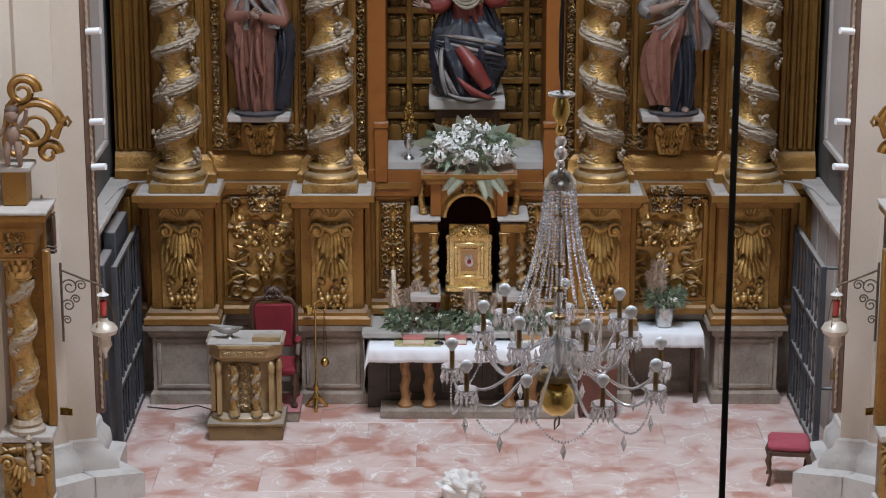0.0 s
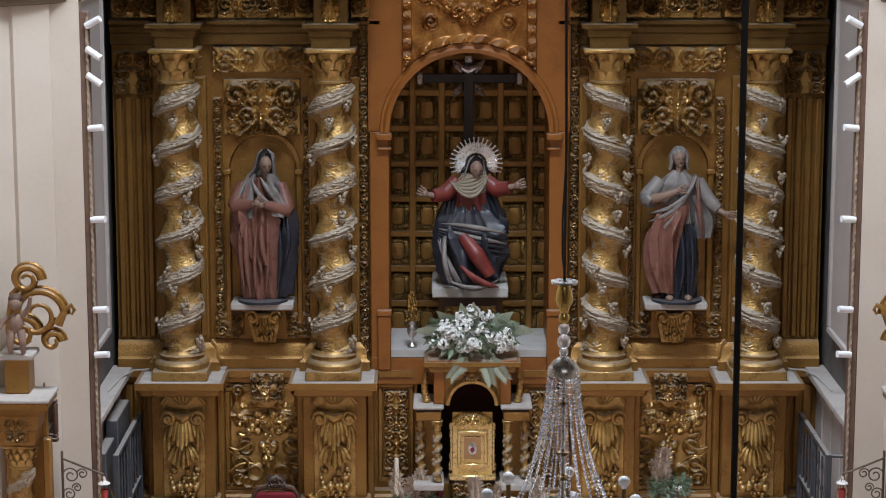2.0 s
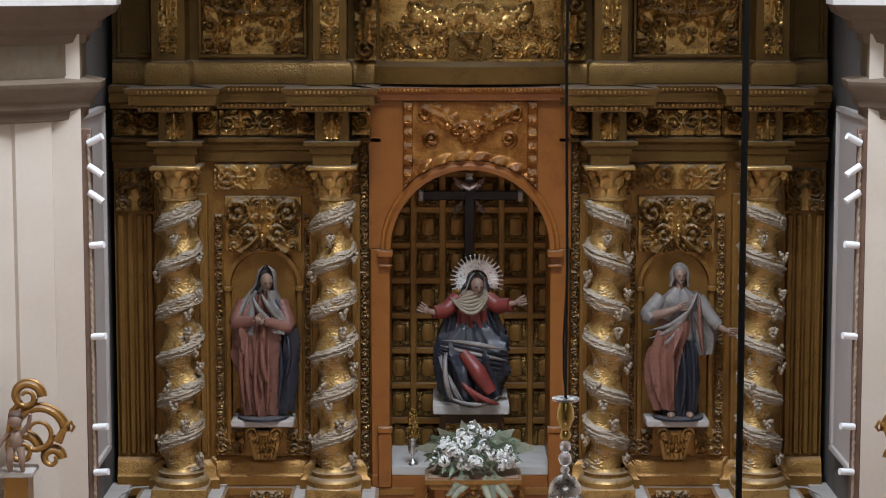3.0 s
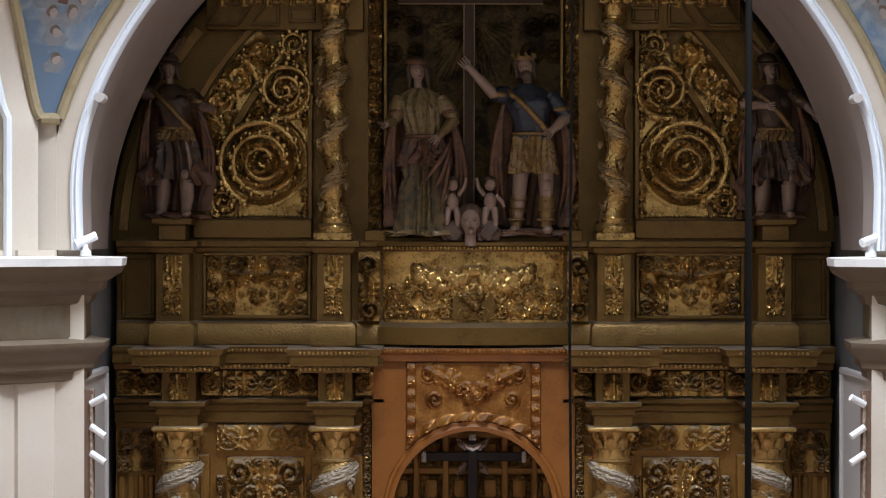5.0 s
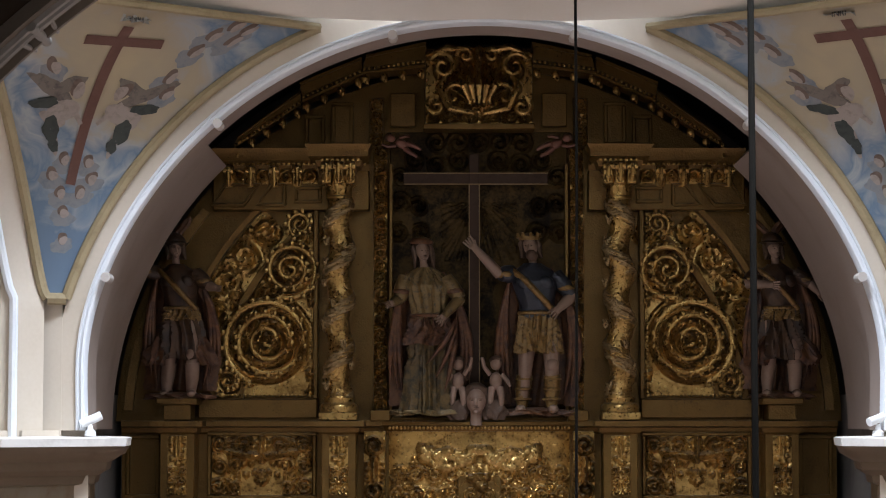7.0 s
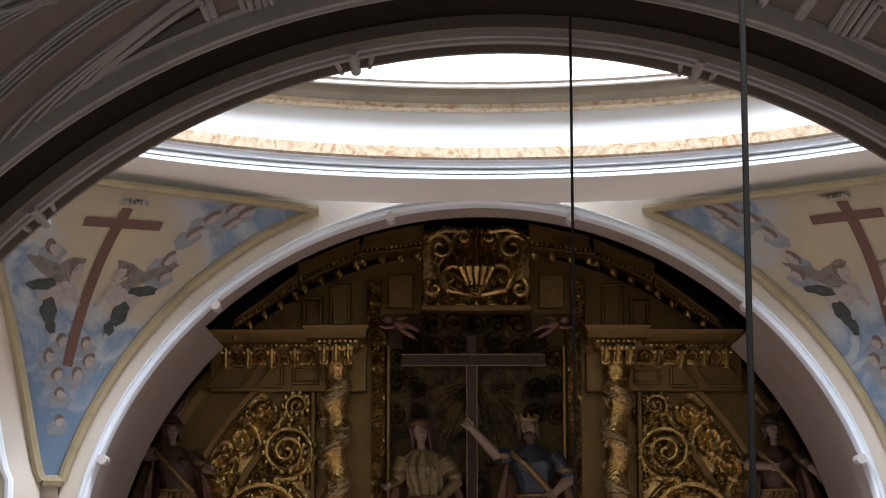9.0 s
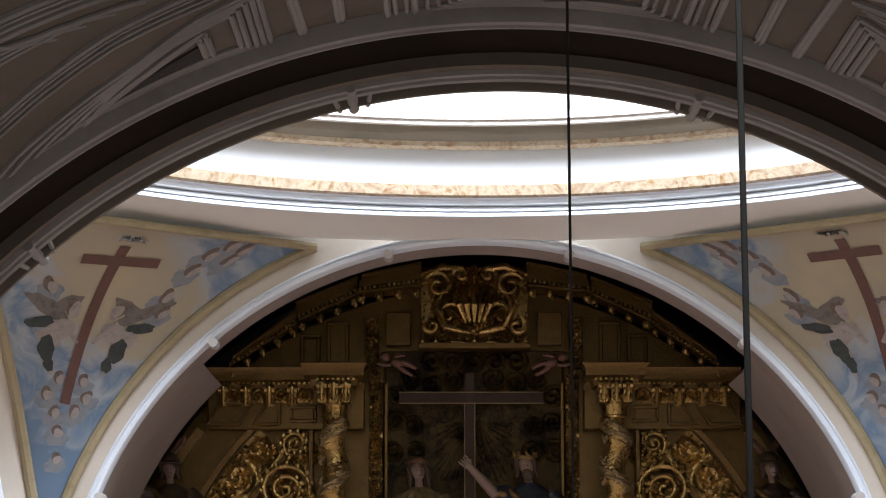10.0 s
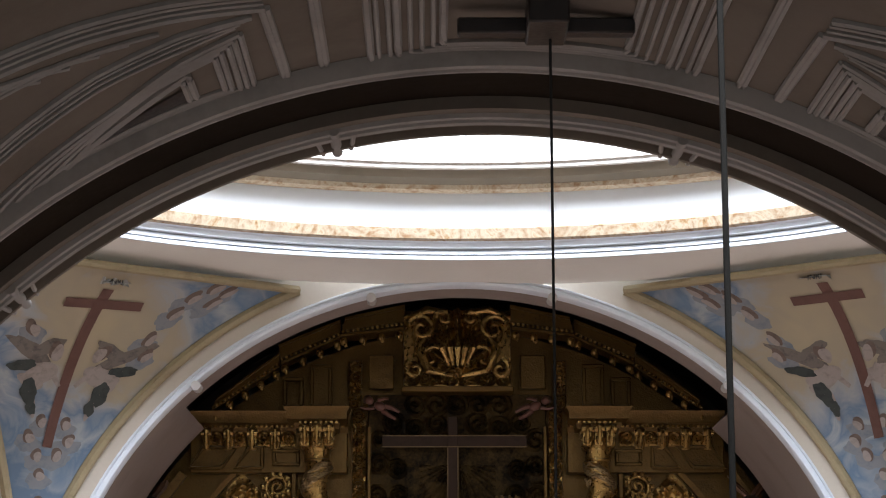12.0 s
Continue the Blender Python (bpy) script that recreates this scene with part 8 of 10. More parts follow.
for s, x in ((-1, -0.5), (1, 0.57)):
    m = Mesh()
    for k in range(9):
        m.ball((x + s * 0.03 * math.sin(k * 0.35), 25.35, 2.42 + 0.038 * k), (0.055 - 0.003 * k, 0.05, 0.04), 9, 6)
    tagged(part("side_volute", m, GILT, tb, "carved fruit drop"), kind="stuff")
part("cornice", Mesh().sweep([(-0.46, 25.9), (-0.46, 25.22), (0.53, 25.22), (0.53, 25.9)], [(-0.1, 2.78), (0.0, 2.79), (0.02, 2.84), (0.07, 2.87), (0.07, 2.92), (-0.34, 2.93)], cap=False), GOLD, tb)
part("top_board", Mesh().box(-0.5, 0.57, 25.2, 25.95, 2.9, 2.935, 0.01), ORANGE, tb)
part("recess_back", Mesh().box(-0.3, 0.38, 25.96, 26.0, 1.4, 2.7), RECESS, tb, "dark red recess")
# golden door
door = part("golden_door", Mesh().box(-0.2, 0.28, 25.38, 25.7, 1.5, 2.12, 0.01), GOLDLEAF, tb, "bright golden tabernacle door")
part("door_frame", frame_box(Mesh(), -0.14, 0.22, 1.6, 2.05, 25.37, 0.045, 0.03), GOLDLEAF, door)
part("door_plaque", Mesh().box(-0.06, 0.14, 25.345, 25.36, 1.7, 1.97, 0.004), OAK, door, "brown enamel plaque")
part("door_emblem", Mesh().ball((0.04, 25.34, 1.83), (0.055, 0.008, 0.08), 14, 8), SILVER, door)
part("door_heart", Mesh().ball((0.04, 25.33, 1.82), (0.025, 0.008, 0.032), 10, 7), RED, door)
part("door_crest", carved(-0.2, 0.28, 2.1, 2.25, 25.4, 0.06, lambda X, Z: np.where(Z - 2.1 < 0.14 * np.cos((X - 0.04) * 5), 0.3 + scrollwork(X, Z, -0.2, 0.28, 2.1, 2.25, 0.1, 6), -1.5), 0.008), GOLDLEAF, door)
for s in (-1, 1):
    m = Mesh()
    for z, r in ((2.08, 0.04), (1.98, 0.03), (1.72, 0.03), (1.6, 0.05)):
        m.tube([(0.04 + s * (0.24 + 0.01 + r * 0.4 * math.cos(t)), 25.42, z + r * math.sin(t)) for t in np.linspace(0, 6, 14)], 0.014, 6)
    m.box(min(0.04 + s * 0.235, 0.04 + s * 0.265), max(0.04 + s * 0.235, 0.04 + s * 0.265), 25.4, 25.5, 1.55, 2.1, 0.008)
    part("door_side_scroll", m, GOLDLEAF, door)
part("door_foot", Mesh().box(-0.24, 0.32, 25.32, 25.7, 1.44, 1.51, 0.015), GOLDLEAF, door)
part("front_cartouche", carved(-0.2, 0.28, 1.2, 1.42, 25.4, 0.1, lambda X, Z: scrollwork(X, Z, -0.2, 0.28, 1.2, 1.42, 0.12, 9), 0.012), GILT, tb)

# ---- altar and its things ----
ol = thing("altar_ledge", "old dark stone altar ledge under the tabernacle", "altar")
part("block", Mesh().box(-1.18, 1.2, 25.3, 25.94, 0, 0.92, 0.012), DARKSTONE, ol)
part("ledge_slab", Mesh().box(-1.24, 1.26, 25.12, 25.94, 0.925, 1.0, 0.015), WHITESTONE2, ol, "pale dusty stone slab")
for x in (-0.95, -0.3, 0.35):
    part("front_panel", frame_box(Mesh(), x, x + 0.55, 0.15, 0.85, 25.3, 0.05, 0.025), DARKSTONE, ol)

pt = thing("altar_platform", "low grey stone step under the altar table", "step")
part("step", Mesh().box(-1.02, 1.3, 24.88, 25.29, 0.0, 0.1, 0.012), STONE, pt)
at_ = thing("altar_table", "altar table on twisted honey oak legs", "table")
part("tabletop", Mesh().box(-1.12, 1.15, 24.84, 25.28, 0.83, 0.88, 0.008), OAK, at_)
lg = twisted("leg", 0.062, 0.58, 2.2, 20, 60, 0.1)
lg.materials.clear()
lg.materials.append(OAK)
lg.materials.append(OAK)
for x in (-0.72, -0.44, 0.52, 0.8):
    part("leg", lg, None, at_, "", (x, 25.06, 0.2))
    part("leg_foot", Mesh().lathe([(0.085, 0), (0.09, 0.03), (0.07, 0.06), (0.05, 0.1)], (x, 25.06, 0.1), 16), OAK, at_)
    part("leg_head", Mesh().lathe([(0.05, 0), (0.085, 0.03), (0.085, 0.06)], (x, 25.06, 0.775), 16), OAK, at_)


def cloth(name, label, x0, x1, y0, y1, z, drop, seed):
    rng = np.random.RandomState(seed)
    nx = 90
    xs = np.linspace(x0, x1, nx)
    P = []
    prof = [(0, y1 - 0.02, 0), (1, y0, 0), (2, y0 - 0.015, -0.02)] + [(3 + k, y0 - 0.02, -0.02 - drop * (k + 1) / 4) for k in range(4)]
    for k, y, dz in prof:
        row = []
        for i, x in enumerate(xs):
            e = max(0, abs((x - (x0 + x1) / 2) / ((x1 - x0) / 2)) - 0.965) / 0.035
            wav = 0.012 * math.sin(14 * x + seed) * (k > 2) * (k - 2) / 4 + 0.006 * math.sin(41 * x) * (k > 2)
            row.append((x, y - wav - 0.004 * (k > 2), z + dz - (e ** 1.3) * (drop * 1.5) * (1 if k < 3 else 0.6) - (0.008 * abs(math.sin(60 * x)) if k == 6 else 0)))
        P.append(row)
    ob = part(name, Mesh().grid(P), LINEN, smooth=60)
    so = ob.modifiers.new("thick", "SOLIDIFY")
    so.thickness = 0.006
    return tagged(ob, label, "cloth")


cloth("altar_cloth", "white lace-edged linen cloth on the altar table", -1.2, 1.23, 24.82, 25.29, 0.895, 0.14, 1)
st_ = thing("side_table", "small dark wooden side table under a white cloth", "table")
part("tabletop", Mesh().box(1.97, 2.86, 25.42, 25.92, 0.86, 0.9, 0.006), WOOD, st_)
for x in (2.02, 2.8):
    for y in (25.47, 25.87):
        part("leg", Mesh().box(x - 0.025, x + 0.025, y - 0.025, y + 0.025, 0, 0.86, 0.004), WOOD, st_)
cloth("table_cloth", "white linen cloth on the side table", 1.94, 2.89, 25.4, 25.93, 0.915, 0.16, 2)
bk = thing("metal_bucket", "galvanised bucket vase on the side table", "vase", (2.42, 25.66, 0.925))
part("bucket", Mesh().lathe([(0.0, 0), (0.095, 0.003), (0.125, 0.24), (0.132, 0.245), (0.12, 0.25), (0.09, 0.05)], seg=22), SILVER, bk)
bouquet("plant_arrangement", "green sprigs with beige pampas plumes in a metal bucket", (2.42, 25.66, 1.24), 0.24, 0.16, 0.2, 14, 300, 8, pampas=4, flower_r=0.025, leaf_len=0.1)
bouquet("green_garland", "trailing eucalyptus garland with pampas plumes on the ledge", (-0.62, 25.32, 1.06), 0.36, 0.2, 0.27, 22, 620, 9, pampas=6, flower_r=0.03, leaf_len=0.09)
bouquet("green_garland", "trailing eucalyptus garland with dried stems beside the tabernacle", (0.05, 25.3, 1.05), 0.44, 0.18, 0.22, 10, 560, 10, pampas=3, flower_r=0.025, leaf_len=0.09)
bouquet("green_garland", "trailing eucalyptus garland behind the chandelier", (0.8, 25.3, 1.05), 0.36, 0.18, 0.24, 6, 420, 12, pampas=2, flower_r=0.025, leaf_len=0.09)
for x, h, ma, lb in ((-0.86, 0.5, CANDLE, "tall ivory candle on the ledge"), (-0.34, 0.22, RED, "red candle in a dark holder")):
    cd = thing("candle", lb, "candle", (x, 25.3, 1.0))
    part("holder", Mesh().lathe([(0.0, 0), (0.05, 0.004), (0.04, 0.03), (0.02, 0.06), (0.03, 0.2), (0.035, 0.22)], seg=14), BRONZE, cd)
    part("wax", Mesh().lathe([(0.028, 0.2), (0.028, 0.22 + h), (0.0, 0.225 + h)], seg=14), ma, cd)
for k, (x, ma) in enumerate(((-0.62, BOOKRED), (-0.12, BOOKRED), (0.75, OAK))):
    b_ = thing("missal", "thick red bound book lying on the altar cloth", "book", (x, 25.05, 0.9))
    part("cover", Mesh().box(-0.13, 0.13, -0.09, 0.09, 0.0, 0.012, 0.003).box(-0.13, 0.13, -0.09, 0.09, 0.062, 0.074, 0.003), ma, b_)
    part("pages", Mesh().box(-0.122, 0.122, -0.084, 0.084, 0.012, 0.062), CANDLE, b_)
rn = tagged(part("altar_runner", Mesh().box(-0.85, -0.3, 24.9, 25.2, 0.897, 0.905, 0.003), RUNNER), "embroidered green and cream runner under a book", "cloth")
ml = thing("microphone", "black gooseneck microphone on the altar", "microphone", (-0.32, 25.0, 0.9))
part("foot", Mesh().lathe([(0, 0), (0.06, 0.003), (0.05, 0.02), (0, 0.022)], seg=16), NEARBLACK, ml)
part("neck", Mesh().tube([(0, 0, 0.02), (0, 0, 0.15), (0.02, -0.05, 0.26)], 0.006, 6), NEARBLACK, ml)
part("capsule", Mesh().ball((0.022, -0.06, 0.28), (0.018, 0.025, 0.018), 8, 6), NEARBLACK, ml)


# ---- chandelier ----
CHX, CHY, CHS = 0.256, 10.5, 0.89
ch = thing("chandelier", "cut crystal chandelier with two tiers of white bulbs", "chandelier", (CHX, CHY, 8.74 * (1 - CHS)))
ch.scale = (CHS, CHS, CHS)
part("cord", Mesh().tube([(0.0, 0, 12.36), (0.005, 0, 10), (-0.006, 0, 8.2), (0.004, 0, 7.2), (0, 0, 6.47)], 0.008, 6), BLACK, ch, "thin black hanging cord")
part("cord_loop", Mesh().tube([(0.004, 0.02, 7.1), (-0.012, 0.02, 6.8), (-0.01, 0.02, 6.6), (0.003, 0.02, 6.47)], 0.006, 6), BLACK, ch)
part("top_plate", Mesh().lathe([(0.0, 6.47), (0.075, 6.468), (0.075, 6.455), (0.03, 6.45)], seg=24), SILVER, ch)
part("stem", Mesh().lathe([(0.03, 6.45), (0.045, 6.4), (0.05, 6.36), (0.03, 6.31), (0.02, 6.29), (0.03, 6.27), (0.03, 6.25), (0.014, 6.23)], seg=20), BRASS, ch, "brass stem")
for z, r in ((6.2, 0.032), (6.13, 0.038), (6.07, 0.026)):
    part("glass_ball", Mesh().ball((0, 0, z), (r, r, r * 1.15), 16, 10), CRYSTAL, ch)
part("bell", Mesh().lathe([(0.012, 6.05), (0.03, 6.04), (0.06, 6.02), (0.085, 5.985), (0.092, 5.95), (0.09, 5.94), (0.07, 5.95), (0.0, 5.97)], seg=28), SILVER, ch, "silvered bell cap")
part("rod", Mesh().lathe([(0.012, 4.9), (0.012, 5.95)], seg=10), SILVER, ch)
for z, r in ((5.78, 0.03), (5.5, 0.04), (5.36, 0.035), (5.2, 0.045)):
    part("rod_collar", Mesh().lathe([(0.012, z - 0.02), (r, z - 0.008), (r, z + 0.008), (0.012, z + 0.02)], seg=16), BRONZE, ch)
bead = Mesh().ball((0, 0, 0), (0.0085, 0.0085, 0.011), 6, 5)
rng = np.random.RandomState(3)


def strand(name, pts, step=0.021, r=0.0085):
    """A string of cut beads along a curve."""
    p = np.array(pts, float)
    L = np.concatenate([[0], np.cumsum(np.linalg.norm(np.diff(p, axis=0), axis=1))])
    m = Mesh()
    for q in np.arange(0, L[-1], step):
        c = [np.interp(q, L, p[:, j]) for j in range(3)]
        s = r * rng.uniform(0.8, 1.2)
        vs = [(c[0] + s * math.cos(a), c[1] + s * math.sin(a), c[2]) for a in np.linspace(0, 2 * np.pi, 6, endpoint=False)] + [(c[0], c[1], c[2] + s * 1.2), (c[0], c[1], c[2] - s * 1.2)]
        m.add(vs, [(i, (i + 1) % 6, 6) for i in range(6)] + [((i + 1) % 6, i, 7) for i in range(6)])
    return tagged(part(name, m, CRYSTAL, ch, smooth=0), kind="stuff")


for k in range(22):
    a = 2 * np.pi * k / 22
    pts = [((0.085 + 0.17 * t ** 1.5) * math.cos(a), (0.085 + 0.17 * t ** 1.5) * math.sin(a), 5.94 - 0.72 * t - 0.05 * math.sin(math.pi * t)) for t in np.linspace(0, 1, 12)]
    strand("bead_strand", pts)


def prism(m, c, h, w):
    """A faceted drop."""
    x, y, z = c
    vs = [(x, y, z)] + [(x + w * math.cos(a), y + w * math.sin(a), z - 0.55 * h) for a in np.linspace(0, 2 * np.pi, 6, endpoint=False)] + [(x, y, z - h)]
    m.add(vs, [(0, 1 + i, 1 + (i + 1) % 6) for i in range(6)] + [(7, 1 + (i + 1) % 6, 1 + i) for i in range(6)])


def light_arm(a, R, zb, zhub):
    c, s = math.cos(a), math.sin(a)
    t = np.linspace(0, 1, 22)
    rr = 0.05 + (R - 0.05) * t
    zz = zhub + (zb - 0.155 - zhub) * t ** 2 - 0.13 * np.sin(np.pi * t) + 0.05 * np.sin(2 * np.pi * t)
    arm = part("arm", Mesh().tube(np.stack([rr * c, rr * s, zz], 1), 0.009, 8), CRYSTAL, ch, "curved glass arm")
    x, y = R * c, R * s
    part("drip_bowl", Mesh().lathe([(0.012, zb - 0.12), (0.03, zb - 0.115), (0.058, zb - 0.085), (0.062, zb - 0.078), (0.055, zb - 0.08), (0.028, zb - 0.108), (0.0, zb - 0.11)], (x, y, -0.04), 18), CRYSTAL, arm)
    part("candle_sleeve", Mesh().lathe([(0.014, zb - 0.15), (0.014, zb - 0.03), (0.016, zb - 0.028), (0.0, zb - 0.025)], (x, y, 0), 12), BRONZE, arm, "brown candle sleeve")
    part("bulb", Mesh().lathe([(0.014, zb - 0.03), (0.018, zb - 0.018), (0.031, zb - 0.002), (0.036, zb + 0.013), (0.031, zb + 0.029), (0.017, zb + 0.042), (0.0, zb + 0.045)], (x, y, 0), 18), BULBM, arm, "white opal bulb")
    m = Mesh()
    for k in range(12):
        b = 2 * np.pi * k / 12
        px_, py_ = x + 0.058 * math.cos(b), y + 0.058 * math.sin(b)
        m.ball((px_, py_, zb - 0.135), 0.008, 6, 5)
        prism(m, (px_, py_, zb - 0.145), rng.uniform(0.06, 0.085), 0.011)
    tagged(part("crystal_fringe", m, CRYSTAL, arm, smooth=0), kind="stuff")


N1 = 9
for k in range(N1):
    light_arm(2 * np.pi * (k + 0.27) / N1, 0.6, 5.0, 4.95)
    a0, a1 = 2 * np.pi * (k + 0.27) / N1, 2 * np.pi * (k + 1.27) / N1
    pts = [(0.6 * math.cos(a0 + (a1 - a0) * t), 0.6 * math.sin(a0 + (a1 - a0) * t), 4.87 - 0.2 * 4 * t * (1 - t)) for t in np.linspace(0, 1, 12)]
    strand("bead_garland", pts, 0.018, 0.008)
    m = Mesh()
    am = (a0 + a1) / 2
    prism(m, (0.53 * math.cos(am), 0.53 * math.sin(am), 4.65), 0.11, 0.018)
    part("pendant", m, CRYSTAL, ch, "faceted crystal pendant", smooth=0)
for k in range(7):
    light_arm(2 * np.pi * (k + 0.6) / 7, 0.42, 5.26, 5.06)
for k in range(16):
    a = 2 * np.pi * k / 16
    m = Mesh()
    for j in range(4):
        prism(m, (0.24 * math.cos(a + 0.1 * j), 0.24 * math.sin(a + 0.1 * j), 5.22 - 0.07 * j), 0.09, 0.012)
    tagged(part("crystal_fringe", m, CRYSTAL, ch, smooth=0), kind="stuff")
part("hub", Mesh().lathe([(0.012, 5.1), (0.06, 5.06), (0.09, 5.0), (0.1, 4.95), (0.06, 4.9), (0.03, 4.87), (0.03, 4.84)], seg=26), CRYSTAL, ch)
part("hub_plate", Mesh().lathe([(0.03, 4.86), (0.11, 4.865), (0.12, 4.84), (0.05, 4.82)], seg=26), BRONZE, ch)
part("brass_globe", Mesh().ball((0, 0, 4.72), (0.1, 0.1, 0.105), 26, 16), BRASS, ch, "polished brass globe")
part("bottom_hook", Mesh().tube([(0, 0, 4.62), (0.015, 0, 4.6), (0.012, 0, 4.56), (-0.012, 0, 4.53), (-0.012, 0, 4.58), (0, 0, 4.6)], 0.006, 6), IRON, ch, "rusty iron hook")

hb = thing("ceiling_hook_beam", "dark wooden beam with bracket under the vault", "beam", (CHX - 0.02, CHY, 11.88))
part("beam", Mesh().box(-0.44, 0.44, -0.05, 0.05, 0.02, 0.1, 0.01), NEARBLACK, hb)
part("bracket", Mesh().box(-0.1, 0.1, -0.3, 0.12, 0.0, 0.16, 0.01), NEARBLACK, hb)

rp = thing("hanging_rope", "taut thick black rope close to the loft", "rope", (0.203, 4.0, 0))
part("rope", Mesh().tube([(0, 0, z) for z in np.linspace(0.0, 11.95, 30)], 0.0062, 8), BLACK, rp)

# ---- presbytery furniture ----
am = thing("ambo", "gilded wooden ambo with twisted columns on a brown plinth", "lectern", (-2.56, 24.42, 0))
part("plinth", Mesh().box(-0.43, 0.43, -0.3, 0.3, 0, 0.17, 0.012), BRONZEW, am)
part("plinth_cap", Mesh().box(-0.45, 0.45, -0.32, 0.32, 0.17, 0.21, 0.012), BRONZEW, am)
body = [(-0.4, 0.28), (-0.4, -0.12), (-0.27, -0.26), (0.27, -0.26), (0.4, -0.12), (0.4, 0.28)]
part("body", Mesh().sweep([(-0.36, 0.26), (-0.36, -0.05), (-0.2, -0.12), (0.2, -0.12), (0.36, -0.05), (0.36, 0.26)], [(0.0, 0.21), (0.0, 0.98)]), AMBO, am)
part("foot_moulding", Mesh().sweep(body, [(-0.05, 0.21), (0.0, 0.21), (0.0, 0.25), (-0.03, 0.28), (-0.1, 0.29)], cap=False), AMBO, am)
part("top_moulding", Mesh().sweep(body, [(-0.1, 0.92), (-0.03, 0.94), (0.0, 0.98), (0.02, 1.0), (0.02, 1.1), (0.05, 1.12), (0.05, 1.15), (-0.3, 1.16)]), AMBO, am)
part("carved_band", carved(-0.26, 0.26, 1.01, 1.09, -0.285, 0.02, lambda X, Z: scrollwork(X, Z, -0.26, 0.26, 1.01, 1.09, 0.08, 3), 0.008, 0.02), AMBO, am)
part("top_board", Mesh().box(-0.42, 0.42, -0.27, 0.28, 1.15, 1.165, 0.004), DUSTY, am, "dusty top board")
cme = twisted("twisted_column", 0.05, 0.55, 2.5, 22, 70)
for x in (-0.13, 0.13):
    part("twisted_column", cme, None, am, "vine-wound column", (x, -0.22, 0.35))
    part("column_foot", Mesh().lathe([(0.07, 0), (0.07, 0.03), (0.055, 0.06)], (x, -0.22, 0.29), 16), AMBO, am)
for x, y in ((-0.3, -0.2), (0.3, -0.2), (-0.38, -0.08), (0.38, -0.08)):
    part("corner_pilaster", Mesh().box(x - 0.03, x + 0.03, y - 0.02, y + 0.06, 0.29, 0.92, 0.006), AMBO, am)
    part("corner_bracket", Mesh().ball((x, y - 0.02, 0.86), (0.045, 0.045, 0.08), 10, 7), AMBO, am)
part("niche_relief", carved(-0.08, 0.08, 0.32, 0.92, -0.125, 0.03, lambda X, Z: scrollwork(X, Z, -0.08, 0.08, 0.32, 0.92, 0.09, 7), 0.01, 0.02), AMBO, am)
ea = part("carved_bird", Mesh().ball((-0.2, -0.05, 1.27), (0.14, 0.06, 0.05), 10, 7).tube([(-0.42, -0.02, 1.32), (-0.25, -0.05, 1.28), (-0.02, -0.1, 1.31)], [0.01, 0.045, 0.01], 6).lathe([(0.06, 1.165), (0.03, 1.2), (0.04, 1.24)], (-0.18, -0.03, 0), 10), PEWTER)
ea.matrix_basis = pose(-2.56, 24.42, 0)
tagged(ea, "pewter winged book rest on the ambo", "book rest")
sbk = thing("ambo_shelf", "small brown wooden reading tray on the ambo", "tray", (-2.35, 24.38, 1.166))
part("tray", Mesh().box(-0.12, 0.2, -0.16, 0.08, 0, 0.03, 0.004), AMBO, sbk)
part("tray_lip", Mesh().box(-0.12, 0.2, -0.16, -0.14, 0.03, 0.06, 0.004), AMBO, sbk)

cp_ = thing("carpet_step", "low step covered with dusty rose carpet", "step", (0, 0, 0))
part("step", Mesh().box(-2.62, -1.98, 24.75, 25.42, 0, 0.13, 0.01), STONE, cp_)
part("carpet", Mesh().box(-2.63, -1.97, 24.74, 25.42, 0.13, 0.142, 0.004), PINKCARPET, cp_)
chair = thing("throne_chair", "carved dark wood armchair with crimson velvet back", "chair", (-2.3, 25.12, 0.142))
part("seat", Mesh().box(-0.28, 0.28, -0.27, 0.25, 0.4, 0.5, 0.03), RED, chair, "crimson velvet seat")
part("backrest", Mesh().box(-0.235, 0.235, 0.19, 0.25, 0.62, 1.16, 0.025), RED, chair, "crimson velvet back")
P = [(-0.26, 0.22, 0.45), (-0.26, 0.23, 1.12), (-0.2, 0.23, 1.2), (-0.07, 0.23, 1.23), (0.0, 0.23, 1.27), (0.07, 0.23, 1.23), (0.2, 0.23, 1.2), (0.26, 0.23, 1.12), (0.26, 0.22, 0.45)]
part("back_frame", Mesh().tube(P, 0.032, 8), WOOD, chair)
part("crest", carved(-0.12, 0.12, 1.2, 1.36, 0.22, 0.03, lambda X, Z: np.where(Z - 1.2 < 0.15 * np.cos(X * 11), 0.3 + scrollwork(X, Z, -0.12, 0.12, 1.2, 1.36, 0.08, 3), -1), 0.01, 0.04), WOOD, chair, "carved crest")
for s in (-1, 1):
    part("armrest", Mesh().tube([(s * 0.28, 0.2, 0.75), (s * 0.31, 0.0, 0.76), (s * 0.31, -0.22, 0.72), (s * 0.31, -0.27, 0.66)], 0.03, 8), WOOD, chair)
    part("arm_pad", Mesh().ball((s * 0.305, -0.02, 0.785), (0.04, 0.14, 0.025), 10, 7), RED, chair, "crimson arm pad")
    part("arm_post", Mesh().lathe([(0.03, 0.45), (0.02, 0.5), (0.035, 0.56), (0.018, 0.62), (0.025, 0.7)], (s * 0.3, -0.22, 0), 12), WOOD, chair)
    for y in (-0.23, 0.2):
        part("leg", Mesh().lathe([(0.035, 0.0), (0.045, 0.03), (0.02, 0.08), (0.035, 0.16), (0.022, 0.22), (0.04, 0.3), (0.04, 0.44)], (s * 0.26, y, 0), 12), WOOD, chair)

